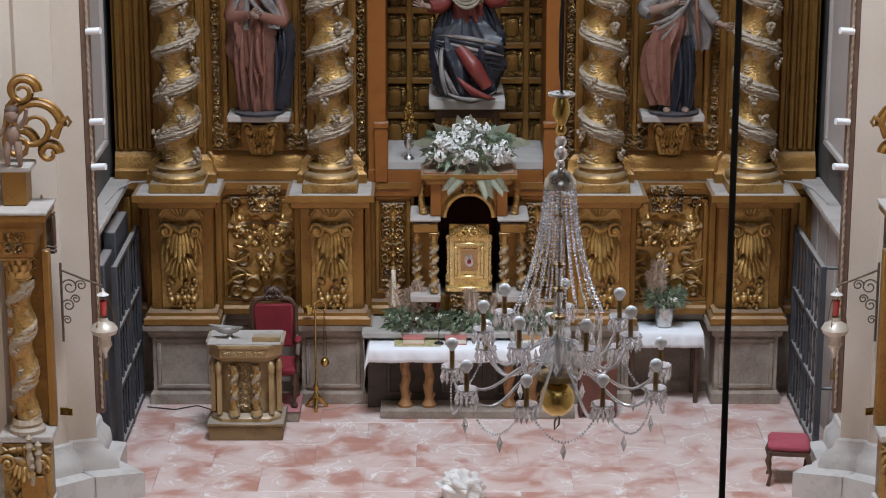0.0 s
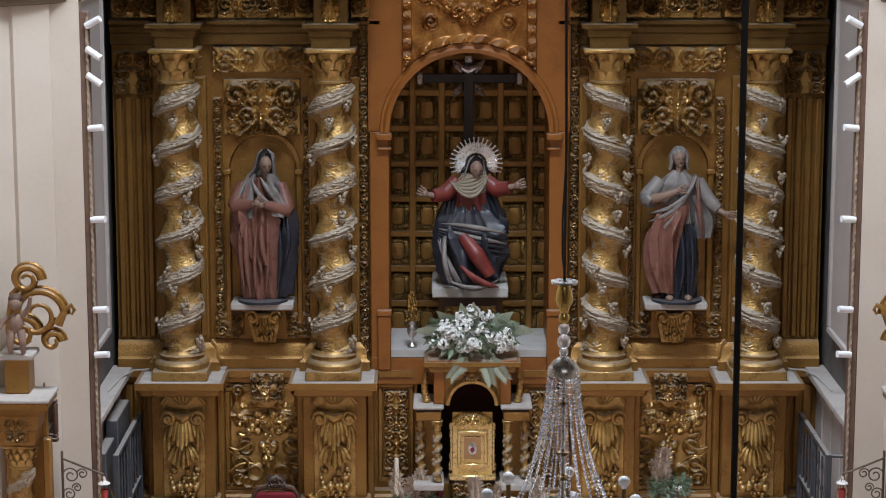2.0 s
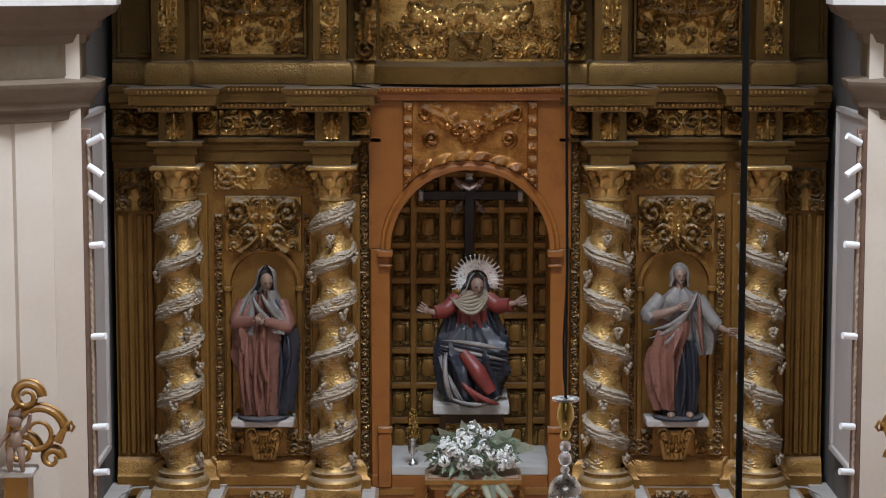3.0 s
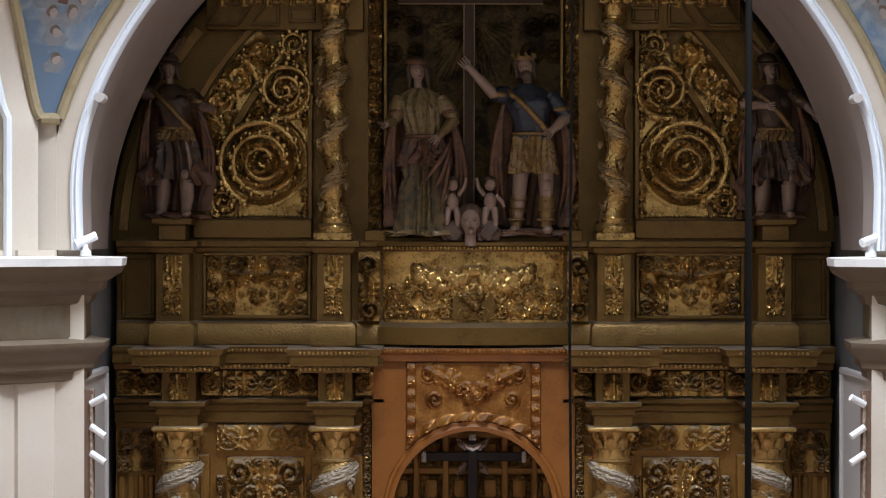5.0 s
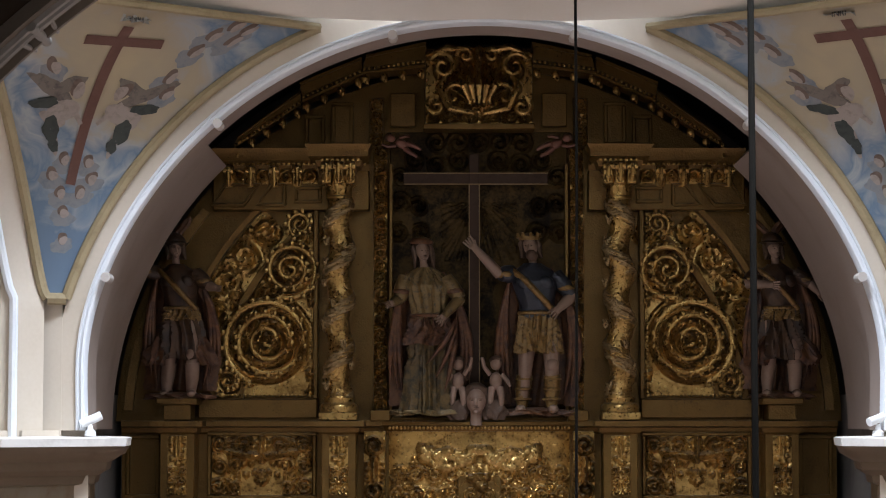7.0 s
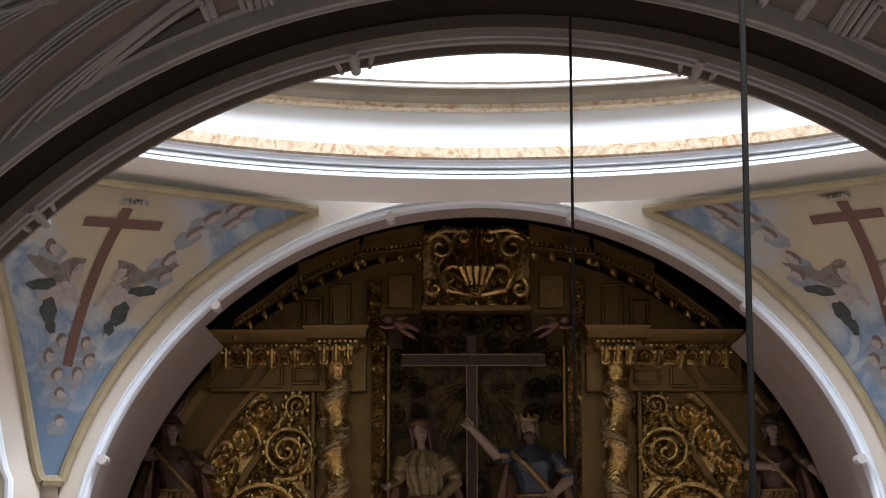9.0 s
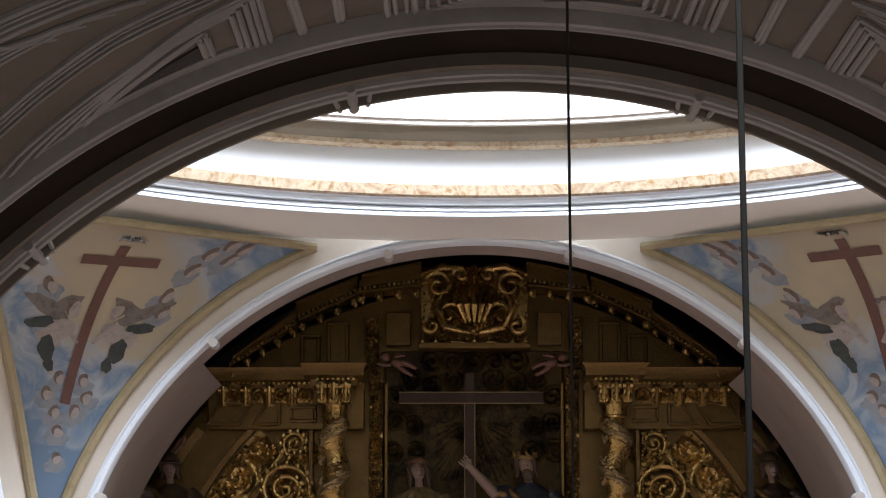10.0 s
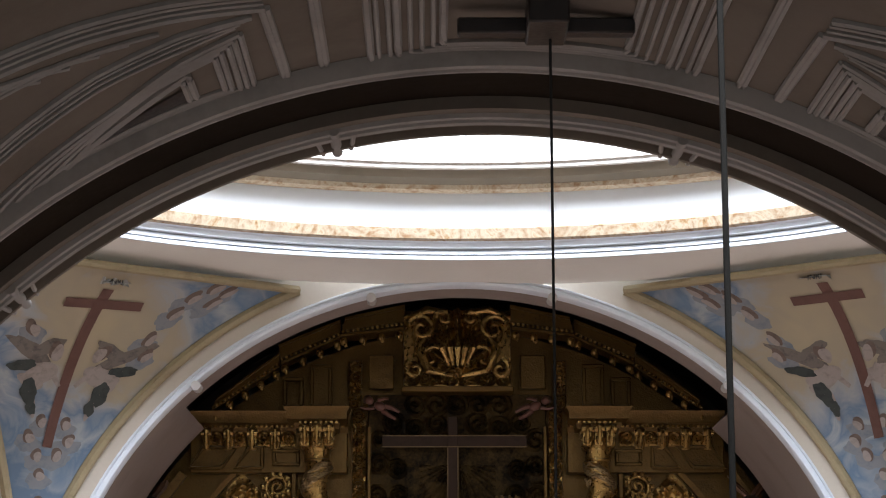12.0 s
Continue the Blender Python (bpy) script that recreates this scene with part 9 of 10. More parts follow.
ls = thing("brass_lamp_stand", "tall brass censer stand with hanging chains on three feet", "stand", (-1.8, 25.25, 0))
part("pole", Mesh().lathe([(0.03, 0.1), (0.05, 0.16), (0.02, 0.22), (0.04, 0.28), (0.014, 0.34), (0.012, 1.25)], seg=14), BRASS, ls)
for k in range(3):
    a = 2 * np.pi * k / 3 - 1.57
    part("foot", Mesh().tube([(0, 0, 0.16), (0.07 * math.cos(a), 0.07 * math.sin(a), 0.1), (0.13 * math.cos(a), 0.13 * math.sin(a), 0.02), (0.15 * math.cos(a), 0.15 * math.sin(a), 0.02)], [0.03, 0.025, 0.02, 0.025], 8), BRASS, ls)
part("hoop", Mesh().tube([(0.06 + 0.07 * math.cos(t), 0, 1.29 + 0.07 * math.sin(t)) for t in np.linspace(0, 6.28, 20)], 0.01, 6), BRASS, ls)
part("holy_cup", Mesh().lathe([(0.0, 1.18), (0.05, 1.2), (0.065, 1.27), (0.065, 1.29), (0.05, 1.26)], (-0.08, 0, 0), 16), BRASS, ls)
for k in range(3):
    part("chain", Mesh().tube([(0.1 + 0.01 * k, -0.02, 1.24), (0.1 + 0.015 * k, -0.02, 0.9), (0.09 + 0.02 * k, -0.02, 0.62)], 0.0035, 5), BRASS, ls)
part("censer", Mesh().ball((0.11, -0.02, 0.6), (0.055, 0.055, 0.06), 12, 8), BRASS, ls)

so = thing("velvet_stool", "dark wooden stool with faded rose velvet seat", "stool", (3.52, 22.82, 0), rz=-8)
part("cushion", Mesh().box(-0.23, 0.23, -0.21, 0.21, 0.4, 0.5, 0.04), ROSE, so, "faded rose velvet cushion")
part("apron", Mesh().box(-0.22, 0.22, -0.2, 0.2, 0.35, 0.4, 0.008), WOOD, so)
for sx in (-1, 1):
    for sy in (-1, 1):
        part("leg", Mesh().tube([(sx * 0.2, sy * 0.18, 0.37), (sx * 0.225, sy * 0.2, 0.3), (sx * 0.19, sy * 0.17, 0.12), (sx * 0.215, sy * 0.195, 0.0)], [0.03, 0.03, 0.018, 0.022], 8), WOOD, so)

wc = thing("side_cabinet", "low dark red wooden seat behind the altar table", "cabinet", (1.55, 25.05, 0))
part("case", Mesh().box(-0.2, 0.25, -0.15, 0.15, 0.05, 0.62, 0.01), WOODRED, wc)
for x in (-0.18, 0.22):
    part("foot", Mesh().box(x - 0.02, x + 0.02, -0.14, 0.14, 0, 0.05), WOODRED, wc)

rk = Mesh()
n_, k_ = 26, 18
P = []
for i in range(n_):
    b = math.pi * i / (n_ - 1)
    row = []
    for j in range(k_):
        a = 2 * np.pi * j / k_
        q = 0.26 * (1 + 0.45 * noise.noise(Vector((2.2 * math.cos(a) * math.sin(b), 2.2 * math.sin(a) * math.sin(b), 2.2 * math.cos(b)))))
        row.append((q * math.sin(b) * math.cos(a) * 1.2, q * math.sin(b) * math.sin(a), 0.2 + 0.85 * q * math.cos(b)))
    P.append(row)
rk.grid(P, wrap_v=True)
rs = tagged(part("white_stone_carving", rk, WHITESTONE, smooth=0), "rough white broken stone carving on the floor", "stone")
rs.matrix_basis = pose(-0.12, 22.2, 0.02, 0, 18, 20) @ Matrix.Scale(0.78, 4)


# ---- gates along the presbytery walls ----
def gate(s):
    g = thing("iron_gate", "dark grey iron gate with turned balusters folded to the wall", "gate", (0, 0, 0), "presbytery gates")
    x0 = s * (3.98 if s > 0 else 3.95)
    ys = (23.75, 25.6)
    hts = 2.2
    for y in (ys[0], (ys[0] + ys[1]) / 2, ys[1]):
        part("post", Mesh().box(x0 - 0.035, x0 + 0.035, y - 0.03, y + 0.03, 0.02, hts, 0.006), DARKMETAL, g)
    for z in (0.06, 0.75, 1.42, hts - 0.03):
        part("rail", Mesh().box(x0 - 0.03, x0 + 0.03, ys[0] + 0.03, ys[1] - 0.03, z - 0.025, z + 0.025, 0.006), DARKMETAL, g)
    me = Mesh().lathe([(0.012, 0), (0.02, 0.04), (0.011, 0.08), (0.011, 0.2), (0.022, 0.25), (0.011, 0.3), (0.011, 0.45), (0.02, 0.5), (0.012, 0.56), (0.012, 0.62)], seg=8).data("baluster", DARKMETAL, 60)
    for z in (0.09, 0.78, 1.45):
        for y in np.linspace(ys[0] + 0.16, ys[1] - 0.16, 8):
            part("baluster", me, None, g, "", (x0, y, z))
    return g, x0


g, x0 = gate(1)
for z in (0.75, 1.42, 2.17):
    part("wall_bracket", Mesh().tube([(x0, 23.78, z), (x0 + 0.2, 23.75, z), (x0 + 0.3, 24.0, z)], 0.018, 6), DARKMETAL, g)
g, x0 = gate(-1)
part("sheet_leaf", Mesh().box(-4.16, -4.04, 23.6, 24.3, 0.02, 2.25, 0.01), DARKMETAL, g, "grey sheet metal leaf")
part("sheet_leaf", Mesh().box(-4.16, -4.02, 24.4, 25.4, 0.02, 2.42, 0.01), DARKMETAL, g, "grey sheet metal leaf")

# ---- wall panels, frames and lamps at the sides ----
for s in (-1, 1):
    wp = thing("wall_panel", "tall grey framed panel on the presbytery side wall", "panel", (0, 0, 0), "side wall panels")
    a, b = sorted((s * 4.24, s * 4.3))
    part("board", Mesh().box(a, b, 23.3, 25.3, 3.3, 7.2, 0.005), GREYPANEL, wp)
    a, b = sorted((s * 4.2, s * 4.29))
    for q in ((23.3, 25.36, 3.24, 3.31), (23.3, 25.36, 7.2, 7.27), (25.3, 25.36, 3.31, 7.2)):
        part("panel_frame", Mesh().box(a, b, *q, 0.012), GREYPANEL, wp)
    ws = thing("wall_ledge", "sloping dusty white ledge along the side wall", "ledge", (0, 0, 0), "side wall ledges")
    a, b = sorted((s * 4.05, s * 4.3))
    part("ledge", Mesh().box(a, b, 23.0, 26.0, 2.62, 2.7, 0.012), DUSTY, ws)
    a, b = sorted((s * 4.2, s * 4.3))
    part("dado", Mesh().box(a, b, 23.3, 25.95, 0.0, 2.62), GREYPANEL, ws)
    for y in (23.6, 24.2, 24.8, 25.4):
        q0, q1 = sorted((s * 4.18, s * 4.2))
        part("dado_batten", Mesh().box(q0, q1, y - 0.03, y + 0.03, 0.05, 2.6, 0.004), GREYPANEL, ws)
    pf_ = thing("picture_frame", "tall narrow brown frame with carved gilded edge seen edge-on", "picture frame", (0, 0, 0), "tall frames")
    a, b = sorted((s * 3.92, s * 4.02))
    part("rail", Mesh().box(a, b, 22.5, 22.58, 0.9, 7.2, 0.01), FRAMEBR, pf_)
    part("leaf_edge", carved(a + 0.004 if s > 0 else b - 0.05, a + 0.05 if s > 0 else b - 0.004, 0.95, 7.15, 22.495, 0.02, lambda X, Z: 0.5 + 0.5 * np.cos(70 * Z) * np.cos(60 * X), 0.012, 0.02), FRAMEG, pf_, "carved beaded edge")
    for z in (7.05, 6.82, 6.55, 6.0, 5.05, 4.1, 3.62):
        sp = thing("spotlight", "small white tubular spotlight on the frame edge", "spotlight", (s * 3.97, 22.5, z), "white spotlights")
        tl = 0.05 if z < 6.2 else (-0.06 if z < 7 else 0.05)
        part("tube", Mesh().tube([(-s * 0.02, 0.0, -0.0), (-s * 0.17, -0.04, tl * (1.6 if z > 6.2 else 0.3))], 0.036, 14), WHITEPL, sp)
        part("arm", Mesh().tube([(s * 0.05, 0.08, 0.0), (0, 0.03, 0)], 0.01, 6), DARKMETAL, sp)
    cam_ = thing("security_camera", "white bullet camera on the impost slab", "camera", (s * 3.98, 22.35, 8.56), "impost cameras")
    part("mount", Mesh().lathe([(0.06, 0), (0.055, 0.05), (0.03, 0.07), (0.02, 0.12)], seg=14), WHITEPL, cam_)
    part("body", Mesh().tube([(s * 0.1, 0.05, 0.21), (-s * 0.1, -0.05, 0.14)] if s > 0 else [(-0.1, -0.02, 0.12), (0.1, 0.05, 0.21)], 0.045, 14), WHITEPL, cam_)
    # sanctuary lamp on its bracket
    la = thing("sanctuary_lamp", "hanging silvered sanctuary lamp with red glass on an iron bracket", "lamp", (s * 3.83, 22.1, 0), "sanctuary lamps")
    part("bracket_arm", Mesh().tube([(s * 0.45, 0.12, 2.58), (s * 0.2, 0.05, 2.5), (0, 0, 2.44)], 0.012, 6), IRON, la)
    part("bracket_post", Mesh().tube([(s * 0.45, 0.12, 2.66), (s * 0.45, 0.12, 1.8)], 0.014, 6), IRON, la)
    for q, (cx, cz, r) in enumerate(((0.36, 2.4, 0.09), (0.24, 2.42, 0.06), (0.38, 2.2, 0.07), (0.4, 2.04, 0.05), (0.3, 2.27, 0.05))):
        part("bracket_scroll", Mesh().tube([(s * (cx + r * (1 - t / 12) * math.cos(t)), 0.1, cz + r * (1 - t / 12) * math.sin(t)) for t in np.linspace(0, 9, 26)], 0.008, 5), IRON, la)
    part("smoke_cap", Mesh().lathe([(0.012, 2.42), (0.02, 2.38), (0.065, 2.345), (0.06, 2.34), (0, 2.35)], seg=18), WHITESTONE, la)
    part("red_glass", Mesh().lathe([(0.0, 2.12), (0.03, 2.12), (0.036, 2.2), (0.04, 2.28), (0.036, 2.28), (0.03, 2.2)], seg=16), REDGLASS, la, "red glass cup")
    part("lamp_body", Mesh().lathe([(0.04, 2.1), (0.05, 2.06), (0.12, 2.02), (0.145, 1.97), (0.13, 1.93), (0.07, 1.9), (0.065, 1.85), (0.08, 1.8), (0.04, 1.74), (0.02, 1.7), (0.025, 1.67), (0.0, 1.64)], seg=24), LAMPM, la, "cream silvered body")
    part("tassel", Mesh().lathe([(0.006, 1.64), (0.006, 1.52), (0.02, 1.5), (0.032, 1.42), (0.0, 1.415)], seg=12), BRONZE, la)
    for k in range(3):
        a = 2 * np.pi * k / 3
        part("chain", Mesh().tube([(0.02 * math.cos(a), 0.02 * math.sin(a), 2.4), (0.09 * math.cos(a), 0.09 * math.sin(a), 2.2), (0.12 * math.cos(a), 0.12 * math.sin(a), 2.02)], 0.005, 5), BRONZE, la)
    # small framed relief on the pier
    fr = thing("small_framed_relief", "small dark framed silver relief on the pier", "picture", (s * 4.42, 22.14, 0), "pier reliefs", rz=s * 12)
    part("frame", frame_box(Mesh(), -0.13, 0.13, 2.84, 3.24, 0, 0.04, 0.05), WOOD, fr)
    part("relief", carved(-0.1, 0.1, 2.87, 3.21, 0.0, 0.03, lambda X, Z: np.where(np.hypot(X, np.clip(Z - 3.1, 0, 1)) < 0.09, 0.5 * garland(X, Z, 0, 2.98, 0.07, 0.02, 0.03, 12, 3), 0.7), 0.009, 0.02), PEWTER, fr, "silvery relief")
    part("crest", Mesh().ball((0, -0.02, 3.28), (0.05, 0.03, 0.05), 10, 7).ball((0, -0.02, 3.37), (0.015, 0.015, 0.05), 8, 6), BRONZE, fr)
    part("shelf", Mesh().box(-0.14, 0.14, -0.07, 0.0, 2.8, 2.84, 0.008), WOOD, fr)
    pq = tagged(part("brass_plaque", Mesh().box(-0.075, 0.075, -0.012, 0, 0, 0.085, 0.003), BRASS, at=(s * 4.3, 22.3, 0.95), rz=s * 14), "small brass plaque on the pier", "plaque")


# ---- gilded side altars on the chamfers ----
def side_altar(s):
    sa = thing("side_altar", "gilded side altarpiece with twisted column and scrolled crest", "altarpiece", (s * 4.56, 21.62, 0), "side altars", rz=0)
    k = -s
    part("plinth", Mesh().box(-0.34, 0.24, -0.1, 0.3, 0, 0.12, 0.015).box(-0.3, 0.2, -0.06, 0.3, 0.12, 0.22, 0.01), STONEW, sa)
    part("pedestal", Mesh().box(-0.26, 0.18, -0.05, 0.3, 0.22, 0.92, 0.01), GOLD, sa)
    part("pedestal_relief", carved(-0.2, 0.12, 0.3, 0.86, -0.06, 0.08, lambda X, Z: np.maximum(scrollwork(X, Z, -0.2, 0.12, 0.3, 0.86, 0.15, 5), leaf(X, Z, -0.04, 0.86, 0.5, 0.12, -1.57)), 0.011), GILT, sa)
    part("pedestal_cap", Mesh().box(-0.32, 0.24, -0.12, 0.3, 0.92, 1.0, 0.015), DUSTY, sa)
    part("column", twisted("column", 0.125, 1.5, 3.0, 44, 150), None, sa, "twisted vine column", (-0.04, 0.06, 1.14))
    part("column_base", Mesh().lathe([(0.19, 1.0), (0.19, 1.04), (0.15, 1.07), (0.16, 1.1), (0.13, 1.15)], (-0.04, 0.06, 0), 20), VINE, sa)
    part("capital", capital(0.125, 0.26), GILT, sa, "", (-0.04, 0.06, 2.64), smooth=50)
    part("side_strip", Mesh().box(-0.32 if s > 0 else 0.16, -0.2 if s > 0 else 0.24, 0.18, 0.3, 1.0, 2.9, 0.01), GOLD, sa)
    part("back_board", Mesh().box(-0.24, 0.2, 0.26, 0.33, 1.0, 3.4, 0.01), GOLD, sa)
    prof = [(0.0, 2.9), (0.02, 2.92), (0.03, 3.05), (0.06, 3.08), (0.06, 3.22), (0.12, 3.27), (0.18, 3.32), (0.18, 3.38), (-0.1, 3.39)]
    part("entablature", Mesh().sweep([(-0.2, 0.3), (-0.2, -0.1), (0.12, -0.1), (0.12, 0.3)], prof), GOLD, sa)
    part("entablature_relief", carved(-0.16, 0.08, 2.94, 3.2, -0.15, 0.06, lambda X, Z: scrollwork(X, Z, -0.16, 0.08, 2.94, 3.2, 0.12, 6), 0.011, 0.06), GILT, sa)
    part("top_board", Mesh().box(-0.4, 0.32, -0.3, 0.32, 3.39, 3.42, 0.006), DUSTY, sa)
    part("upper_block", Mesh().box(-0.16, 0.08, -0.02, 0.3, 3.42, 3.78, 0.01), GOLD, sa)
    part("upper_cap", Mesh().box(-0.22, 0.14, -0.08, 0.3, 3.78, 3.84, 0.012), DUSTY, sa)
    m = Mesh()
    for cx, cz, r, tr in ((k * 0.16, 4.2, 0.27, 9), (k * 0.06, 4.56, 0.14, 9), (k * 0.0, 4.02, 0.16, 8), (k * 0.3, 3.93, 0.09, 7)):
        t = np.linspace(0, tr, 44)
        m.tube([(cx + r * (1 - q / 13) * math.cos(q) * k, 0.16 - 0.05 * q / tr, cz + r * (1 - q / 13) * math.sin(q)) for q in t], [0.04, 0.03, 0.018], 9)
        m.tube([(cx + (r + 0.045) * (1 - q / 13) * math.cos(q) * k, 0.19, cz + (r + 0.045) * (1 - q / 13) * math.sin(q)) for q in t[:30]], [0.015, 0.025, 0.012], 7)
    m.tube([(k * 0.36, 0.15, 4.1), (k * 0.44, 0.15, 4.26), (k * 0.5, 0.15, 4.3), (k * 0.53, 0.15, 4.25), (k * 0.5, 0.15, 4.2)], [0.05, 0.03, 0.022, 0.018, 0.01], 8)
    m.tube([(-k * 0.15, 0.2, 4.1), (-k * 0.1, 0.2, 4.4), (k * 0.0, 0.2, 4.5)], 0.035, 8)
    part("scroll_crest", m, GOLD, sa, "scrolled gilded crest")
    part("console_relief", console(-0.04, -0.06, 0.26, 0.9).data("console_relief", GILTCOL, 50), None, sa, "carved acanthus console")
    f = child_figure(0.62, k)
    st = statue("putto_statue", f, [SKIN, HAIR], "small carved child figure on a side altar", (s * 4.56 - 0.02, 21.56, 3.84), "side altar putti")
    if s < 0:
        kn = thing("gilded_finial_rail", "gilded turned finials of an altar rail", "finial", (-4.52, 21.4, 0))
        for x, z in ((-0.02, 1.02), (0.07, 0.95), (0.0, 0.8)):
            part("finial", Mesh().lathe([(0.03, z - 0.3), (0.04, z - 0.2), (0.02, z - 0.15), (0.045, z - 0.1), (0.02, z - 0.05), (0.04, z - 0.01), (0.0, z + 0.04)], (x, 0, 0), 12), VINE, kn)
        part("rail_post", Mesh().box(-0.12, 0.12, -0.02, 0.1, 0, 0.6, 0.01), GOLD, kn)


side_altar(-1)
side_altar(1)

# ---- painted crosses, figures and cloud heads of the pendentives ----
FLESHP = mat("painted_pale_flesh", [(0.3, (0.20, 0.165, 0.145)), (0.7, (0.33, 0.275, 0.245))], 0.85, 0, 14, 0.05, 50)
HAIRP = mat("painted_brown_shade", [(0.3, (0.07, 0.048, 0.038)), (0.7, (0.15, 0.105, 0.082))], 0.85, 0, 14, 0.05, 50)
WINGP = mat("painted_grey_wing", [(0.3, (0.05, 0.045, 0.042)), (0.7, (0.17, 0.14, 0.12))], 0.85, 0, 14, 0.05, 50)
PLATEP = mat("painted_grey_plate", [(0.3, (0.27, 0.27, 0.25)), (0.7, (0.36, 0.35, 0.32))], 0.85, 0, 14, 0.05, 50)
DARKP = mat("painted_black_letters", [(0.3, (0.02, 0.02, 0.025)), (0.7, (0.05, 0.05, 0.055))], 0.85, 0, 14, 0.0, 50)


def on_pend(s, u, z, lift):
    xa = math.sqrt(max(0, 4.44 ** 2 - (z - CZ) ** 2))
    q = max(0, (z - 9.95) / 2.78)
    A = np.array([s * xa, YF - 0.06, z])
    B = np.array([s * (4.42 + 0.35 * q ** 0.6), YF - 0.1 - 2.3 * q ** 2.2, z])
    return A * (1 - u) + B * u + np.array([-s * 0.6, -0.8, 0]) * lift


def paint_patch(s, u, z, w, h, lift, lobes=0, tilt=0.0, seed=0):
    """A flat painted patch that follows the pendentive: an oval with an uneven rim."""
    rng = np.random.RandomState(seed)
    ph = rng.uniform(0, 6.28, 3)
    c, d = on_pend(s, u, z, 0), on_pend(s, u + 0.02, z, 0) - on_pend(s, u, z, 0)
    du = 0.02 / np.linalg.norm(d)
    P = []
    for r in np.linspace(0.02, 1, 5):
        row = []
        for a in np.linspace(0, 2 * np.pi, 20, endpoint=False):
            k = r * (1 + 0.1 * math.sin(2 * a + ph[0]) + 0.07 * math.sin(3 * a + ph[1]) + lobes * 0.09 * math.sin(6 * a + ph[2]))
            x, y = w * k * math.cos(a), h * k * math.sin(a)
            x, y = x * math.cos(tilt) - y * math.sin(tilt), x * math.sin(tilt) + y * math.cos(tilt)
            row.append(tuple(on_pend(s, u - x * s * -1 * du, z + y, lift)))
        P.append(row)
    return Mesh().grid(P, wrap_v=True)


def paint_strip(s, a, b, w0, w1, lift):
    """A painted band from a to b, each (u, z), lying on the pendentive."""
    P = []
    pa, pb = on_pend(s, *a, 0), on_pend(s, *b, 0)
    for t in np.linspace(0, 1, 14):
        u, z = a[0] + (b[0] - a[0]) * t, a[1] + (b[1] - a[1]) * t
        p = on_pend(s, u, z, lift)
        e = on_pend(s, min(1, u + 0.05), z, lift) - p
        e /= np.linalg.norm(e)
        d = (pb - pa) / np.linalg.norm(pb - pa)
        n = np.cross(np.cross(d, e), d)
        n /= np.linalg.norm(n)
        w = w0 + (w1 - w0) * t
        P.append([tuple(p - n * w), tuple(p), tuple(p + n * w)])
    return Mesh().grid(P)


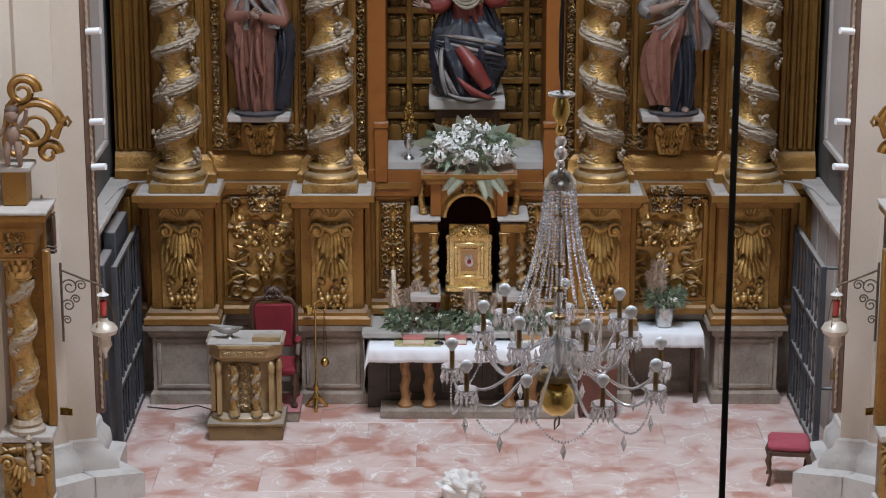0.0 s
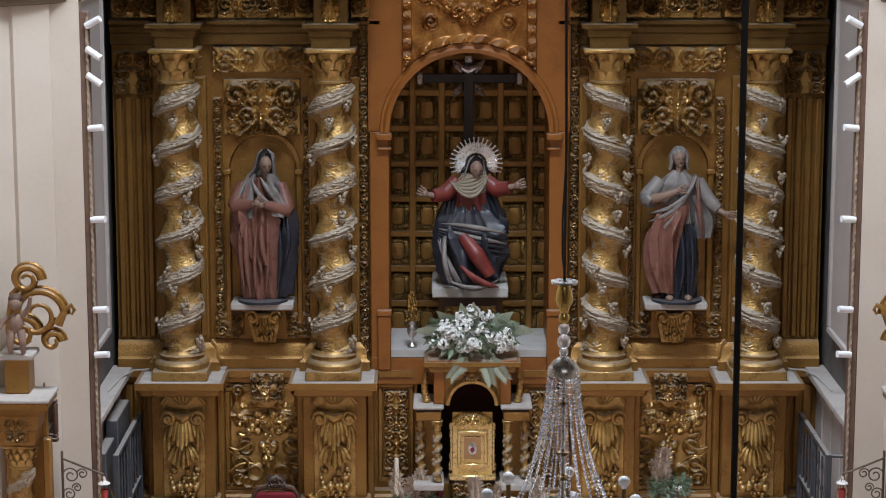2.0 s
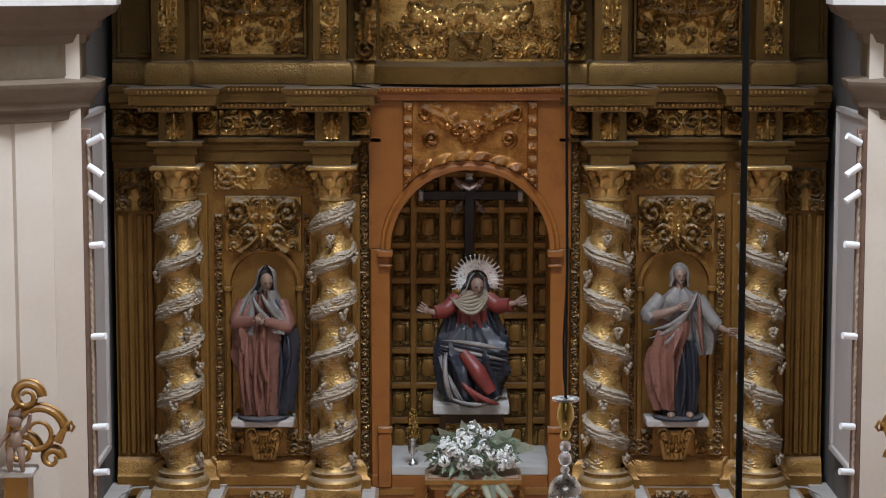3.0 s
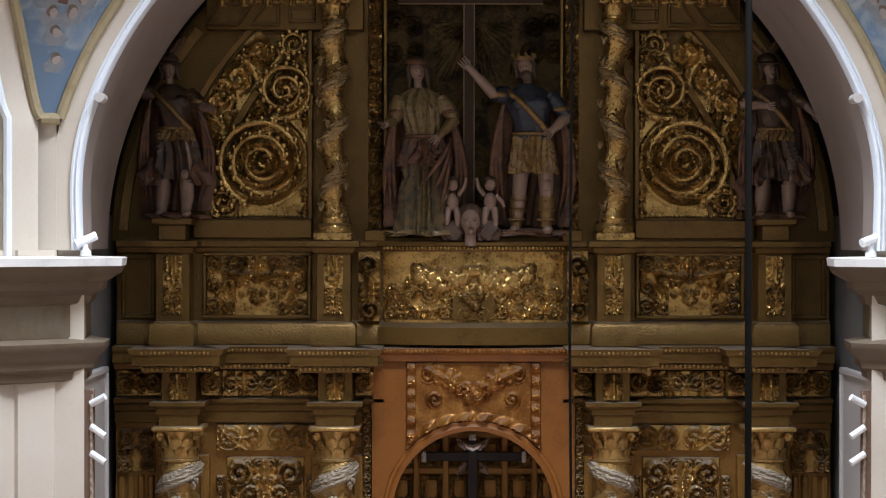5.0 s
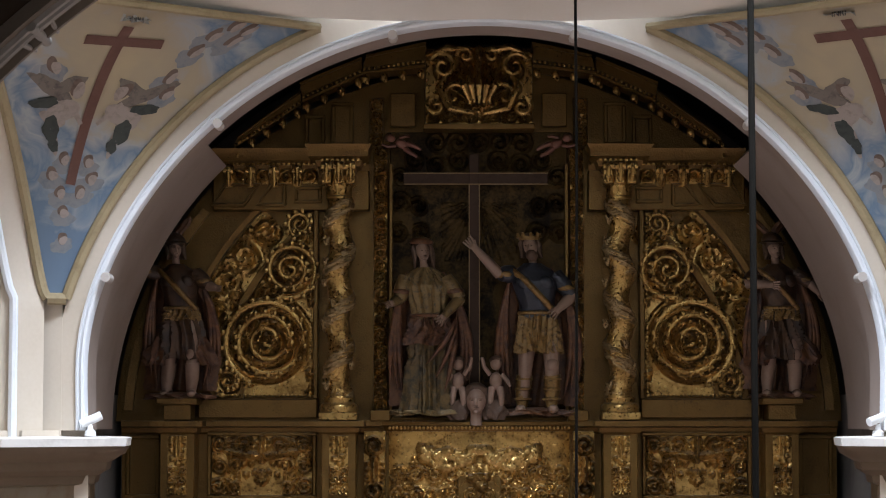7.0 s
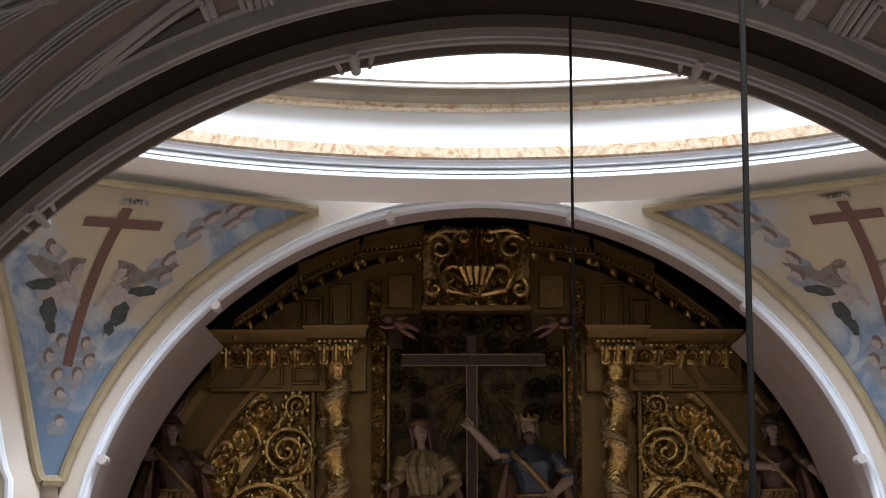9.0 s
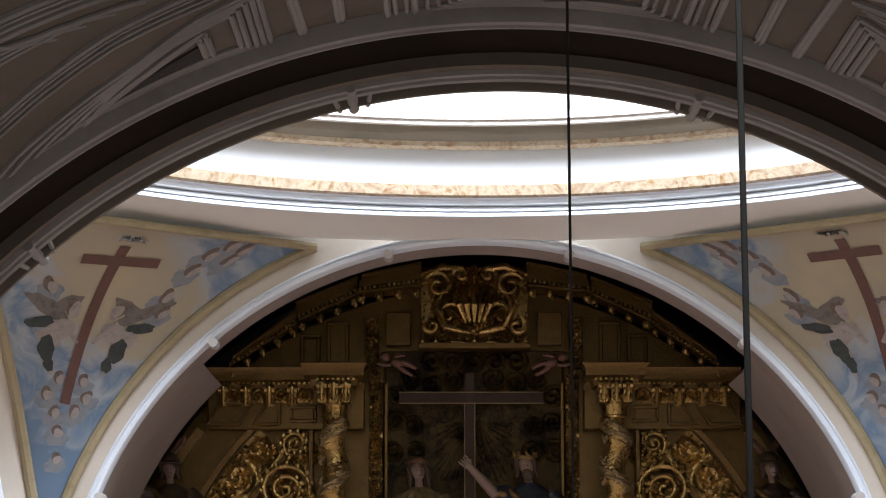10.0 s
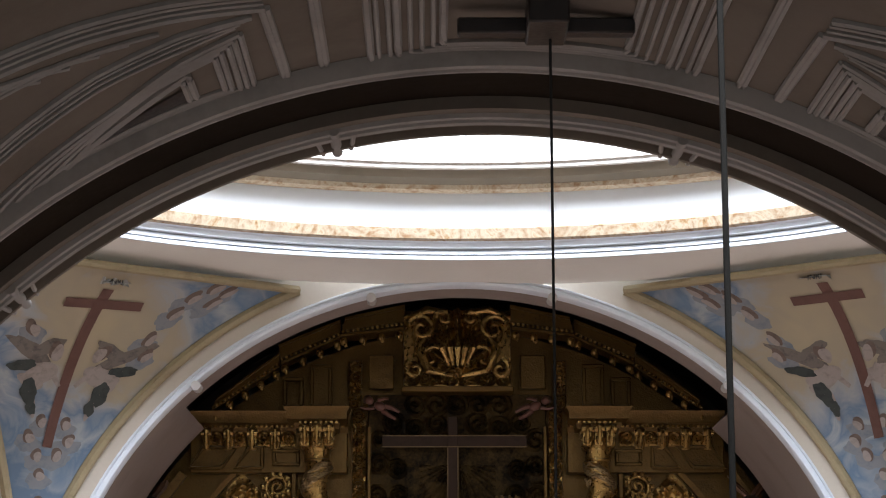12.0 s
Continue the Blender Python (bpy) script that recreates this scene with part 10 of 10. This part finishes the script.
# (u, height) on the field: cloud heads, then the two winged figures
HEADS = ((0.748, 12.16, 0.10), (0.247, 12.56, 0.09), (0.223, 12.66, 0.09), (0.173, 12.64, 0.085), (0.168, 12.54, 0.085), (0.243, 12.41, 0.09), (0.24, 12.165, 0.09), (0.19, 12.01, 0.09),
         (0.627, 11.336, 0.085), (0.72, 11.185, 0.09), (0.424, 11.32, 0.085), (0.342, 11.158, 0.09), (0.622, 11.01, 0.085), (0.41, 11.016, 0.09), (0.553, 10.82, 0.085), (0.5, 10.55, 0.08))
for s in (-1, 1):
    pc = thing("painted_cross", "brown painted cross with a lettered plate on the pendentive fresco", "fresco cross", (0, 0, 0), "pendentive crosses")
    top, bot, barl, barr, plate = (((0.526, 12.55), (0.533, 11.095), (0.65, 12.41), (0.376, 12.436), (0.521, 12.615)) if s < 0 else ((0.552, 12.6), (0.568, 11.18), (0.665, 12.474), (0.419, 12.472), (0.544, 12.65)))
    part("upright", paint_strip(s, top, bot, 0.06, 0.05, 0.016), CROSSP, pc)
    part("crossbar", paint_strip(s, barl, barr, 0.058, 0.058, 0.02), CROSSP, pc)
    pl_ = part("title_plate", paint_strip(s, (plate[0] + 0.045, plate[1]), (plate[0] - 0.045, plate[1]), 0.05, 0.05, 0.02), PLATEP, pc, "grey lettered plate")
    cu = bpy.data.curves.new("inscription", "FONT")
    cu.body, cu.size, cu.align_x, cu.align_y, cu.extrude = "INRI", 0.085, "CENTER", "CENTER", 0.002
    tx = new("inscription_text", cu)
    me = bpy.data.meshes.new_from_object(tx)
    bpy.data.objects.remove(tx)
    me.materials.append(DARKP)
    ins = new("inscription", me)
    ins.parent = pl_
    e = on_pend(s, plate[0] - 0.05 * -s * -1, plate[1], 0) - on_pend(s, plate[0], plate[1], 0)
    e = e if e[0] > 0 else -e
    ins.matrix_basis = pose(*on_pend(s, plate[0], plate[1], 0.03), 90, 0, math.degrees(math.atan2(e[1], e[0])))
    for k, (u, z, r) in enumerate(HEADS):
        hd = thing("painted_cloud_head", "pale round head among painted clouds in the fresco", "fresco", (0, 0, 0), "painted cloud heads")
        part("cloud", paint_patch(s, u, z - 0.06, r * 1.5, r * 0.95, 0.005, 1, 0, 3 * k + s + 9), CLOUDP, hd, "blue-grey cloud puff")
        part("hair", paint_patch(s, u + 0.004, z + 0.012, r * 0.62, r * 0.72, 0.009, 0, 0.3, k), HAIRP, hd)
        part("face", paint_patch(s, u - 0.012, z - 0.01, r * 0.5, r * 0.56, 0.013, 0, 0.2, k + 40), FLESHP, hd)
    for fig in (0, 1):
        fg = thing("painted_winged_shape", "pale winged painted form beside the cross in the fresco", "fresco", (0, 0, 0), "painted winged shapes")
        k = 1 if fig == 0 else -1
        cu_, cz_ = (0.69, 11.77) if fig == 0 else (0.335, 11.78)
        for nm, du, dz, w, h, tl, ma, lf in (("wing", 0.05, 0.2, 0.26, 0.075, -0.5 * k, WINGP, 0.008), ("wing", -0.02, 0.24, 0.2, 0.06, 0.35 * k, WINGP, 0.009), ("body", 0.0, 0.0, 0.2, 0.095, 0.25 * k, FLESHP, 0.012),
                                             ("thigh", 0.045, -0.07, 0.13, 0.07, -0.3, FLESHP, 0.014), ("leg", 0.035, -0.25, 0.05, 0.15, 0.15, FLESHP, 0.012), ("drapery", 0.055, -0.16, 0.085, 0.12, 0.3, SHADEP, 0.017), ("drapery", 0.1, 0.07, 0.15, 0.05, 0.1, SHADEP, 0.018), ("drapery", 0.035, -0.3, 0.05, 0.08, 0.5, SHADEP, 0.018),
                                             ("head", -0.075, 0.2, 0.06, 0.075, 0.0, FLESHP, 0.016), ("hair", -0.062, 0.225, 0.07, 0.075, 0.3, HAIRP, 0.014)):
            part(nm, paint_patch(s, cu_ + k * du, cz_ + dz, w, h, lf, 1 if nm in ("wing", "drapery") else 0, -s * tl, 7 * fig + len(nm)), ma, fg)
        part("arm", paint_strip(s, (cu_ - k * 0.03, cz_ + 0.1), (cu_ - k * 0.13, cz_ - 0.1), 0.04, 0.022, 0.018), FLESHP, fg)

# ---- cables ----
cb = thing("floor_cable", "thin dark cable trailing on the marble floor", "cable", (0, 0, 0.008))
part("cable", Mesh().tube([(-3.85, 25.3, 0), (-3.5, 25.2, 0), (-3.25, 25.35, 0), (-3.0, 25.15, 0), (-2.8, 25.0, 0)], 0.008, 6), NEARBLACK, cb)
cb = thing("floor_cable", "pale cable looping along the plinth", "cable", (0, 0, 0.008))
part("cable", Mesh().tube([(-1.7, 25.2, 0), (-1.5, 25.28, 0), (-1.25, 25.25, 0.1), (-1.2, 25.1, 0.5), (-1.22, 25.1, 0.9)], 0.006, 6), WHITESTONE2, cb)
for s in (-1, 1):
    cb = thing("ledge_cable", "grey cable lying along the cornice shelf", "cable", (0, 0, 0))
    part("cable", Mesh().tube([(s * 4.15, 24.6, 2.715), (s * 4.1, 25.3, 2.715), (s * 4.0, 25.65, 2.715), (s * 3.7, 25.75, 2.715), (s * 2.9, 25.8, 2.715)], 0.01, 6), GREYPANEL, cb)
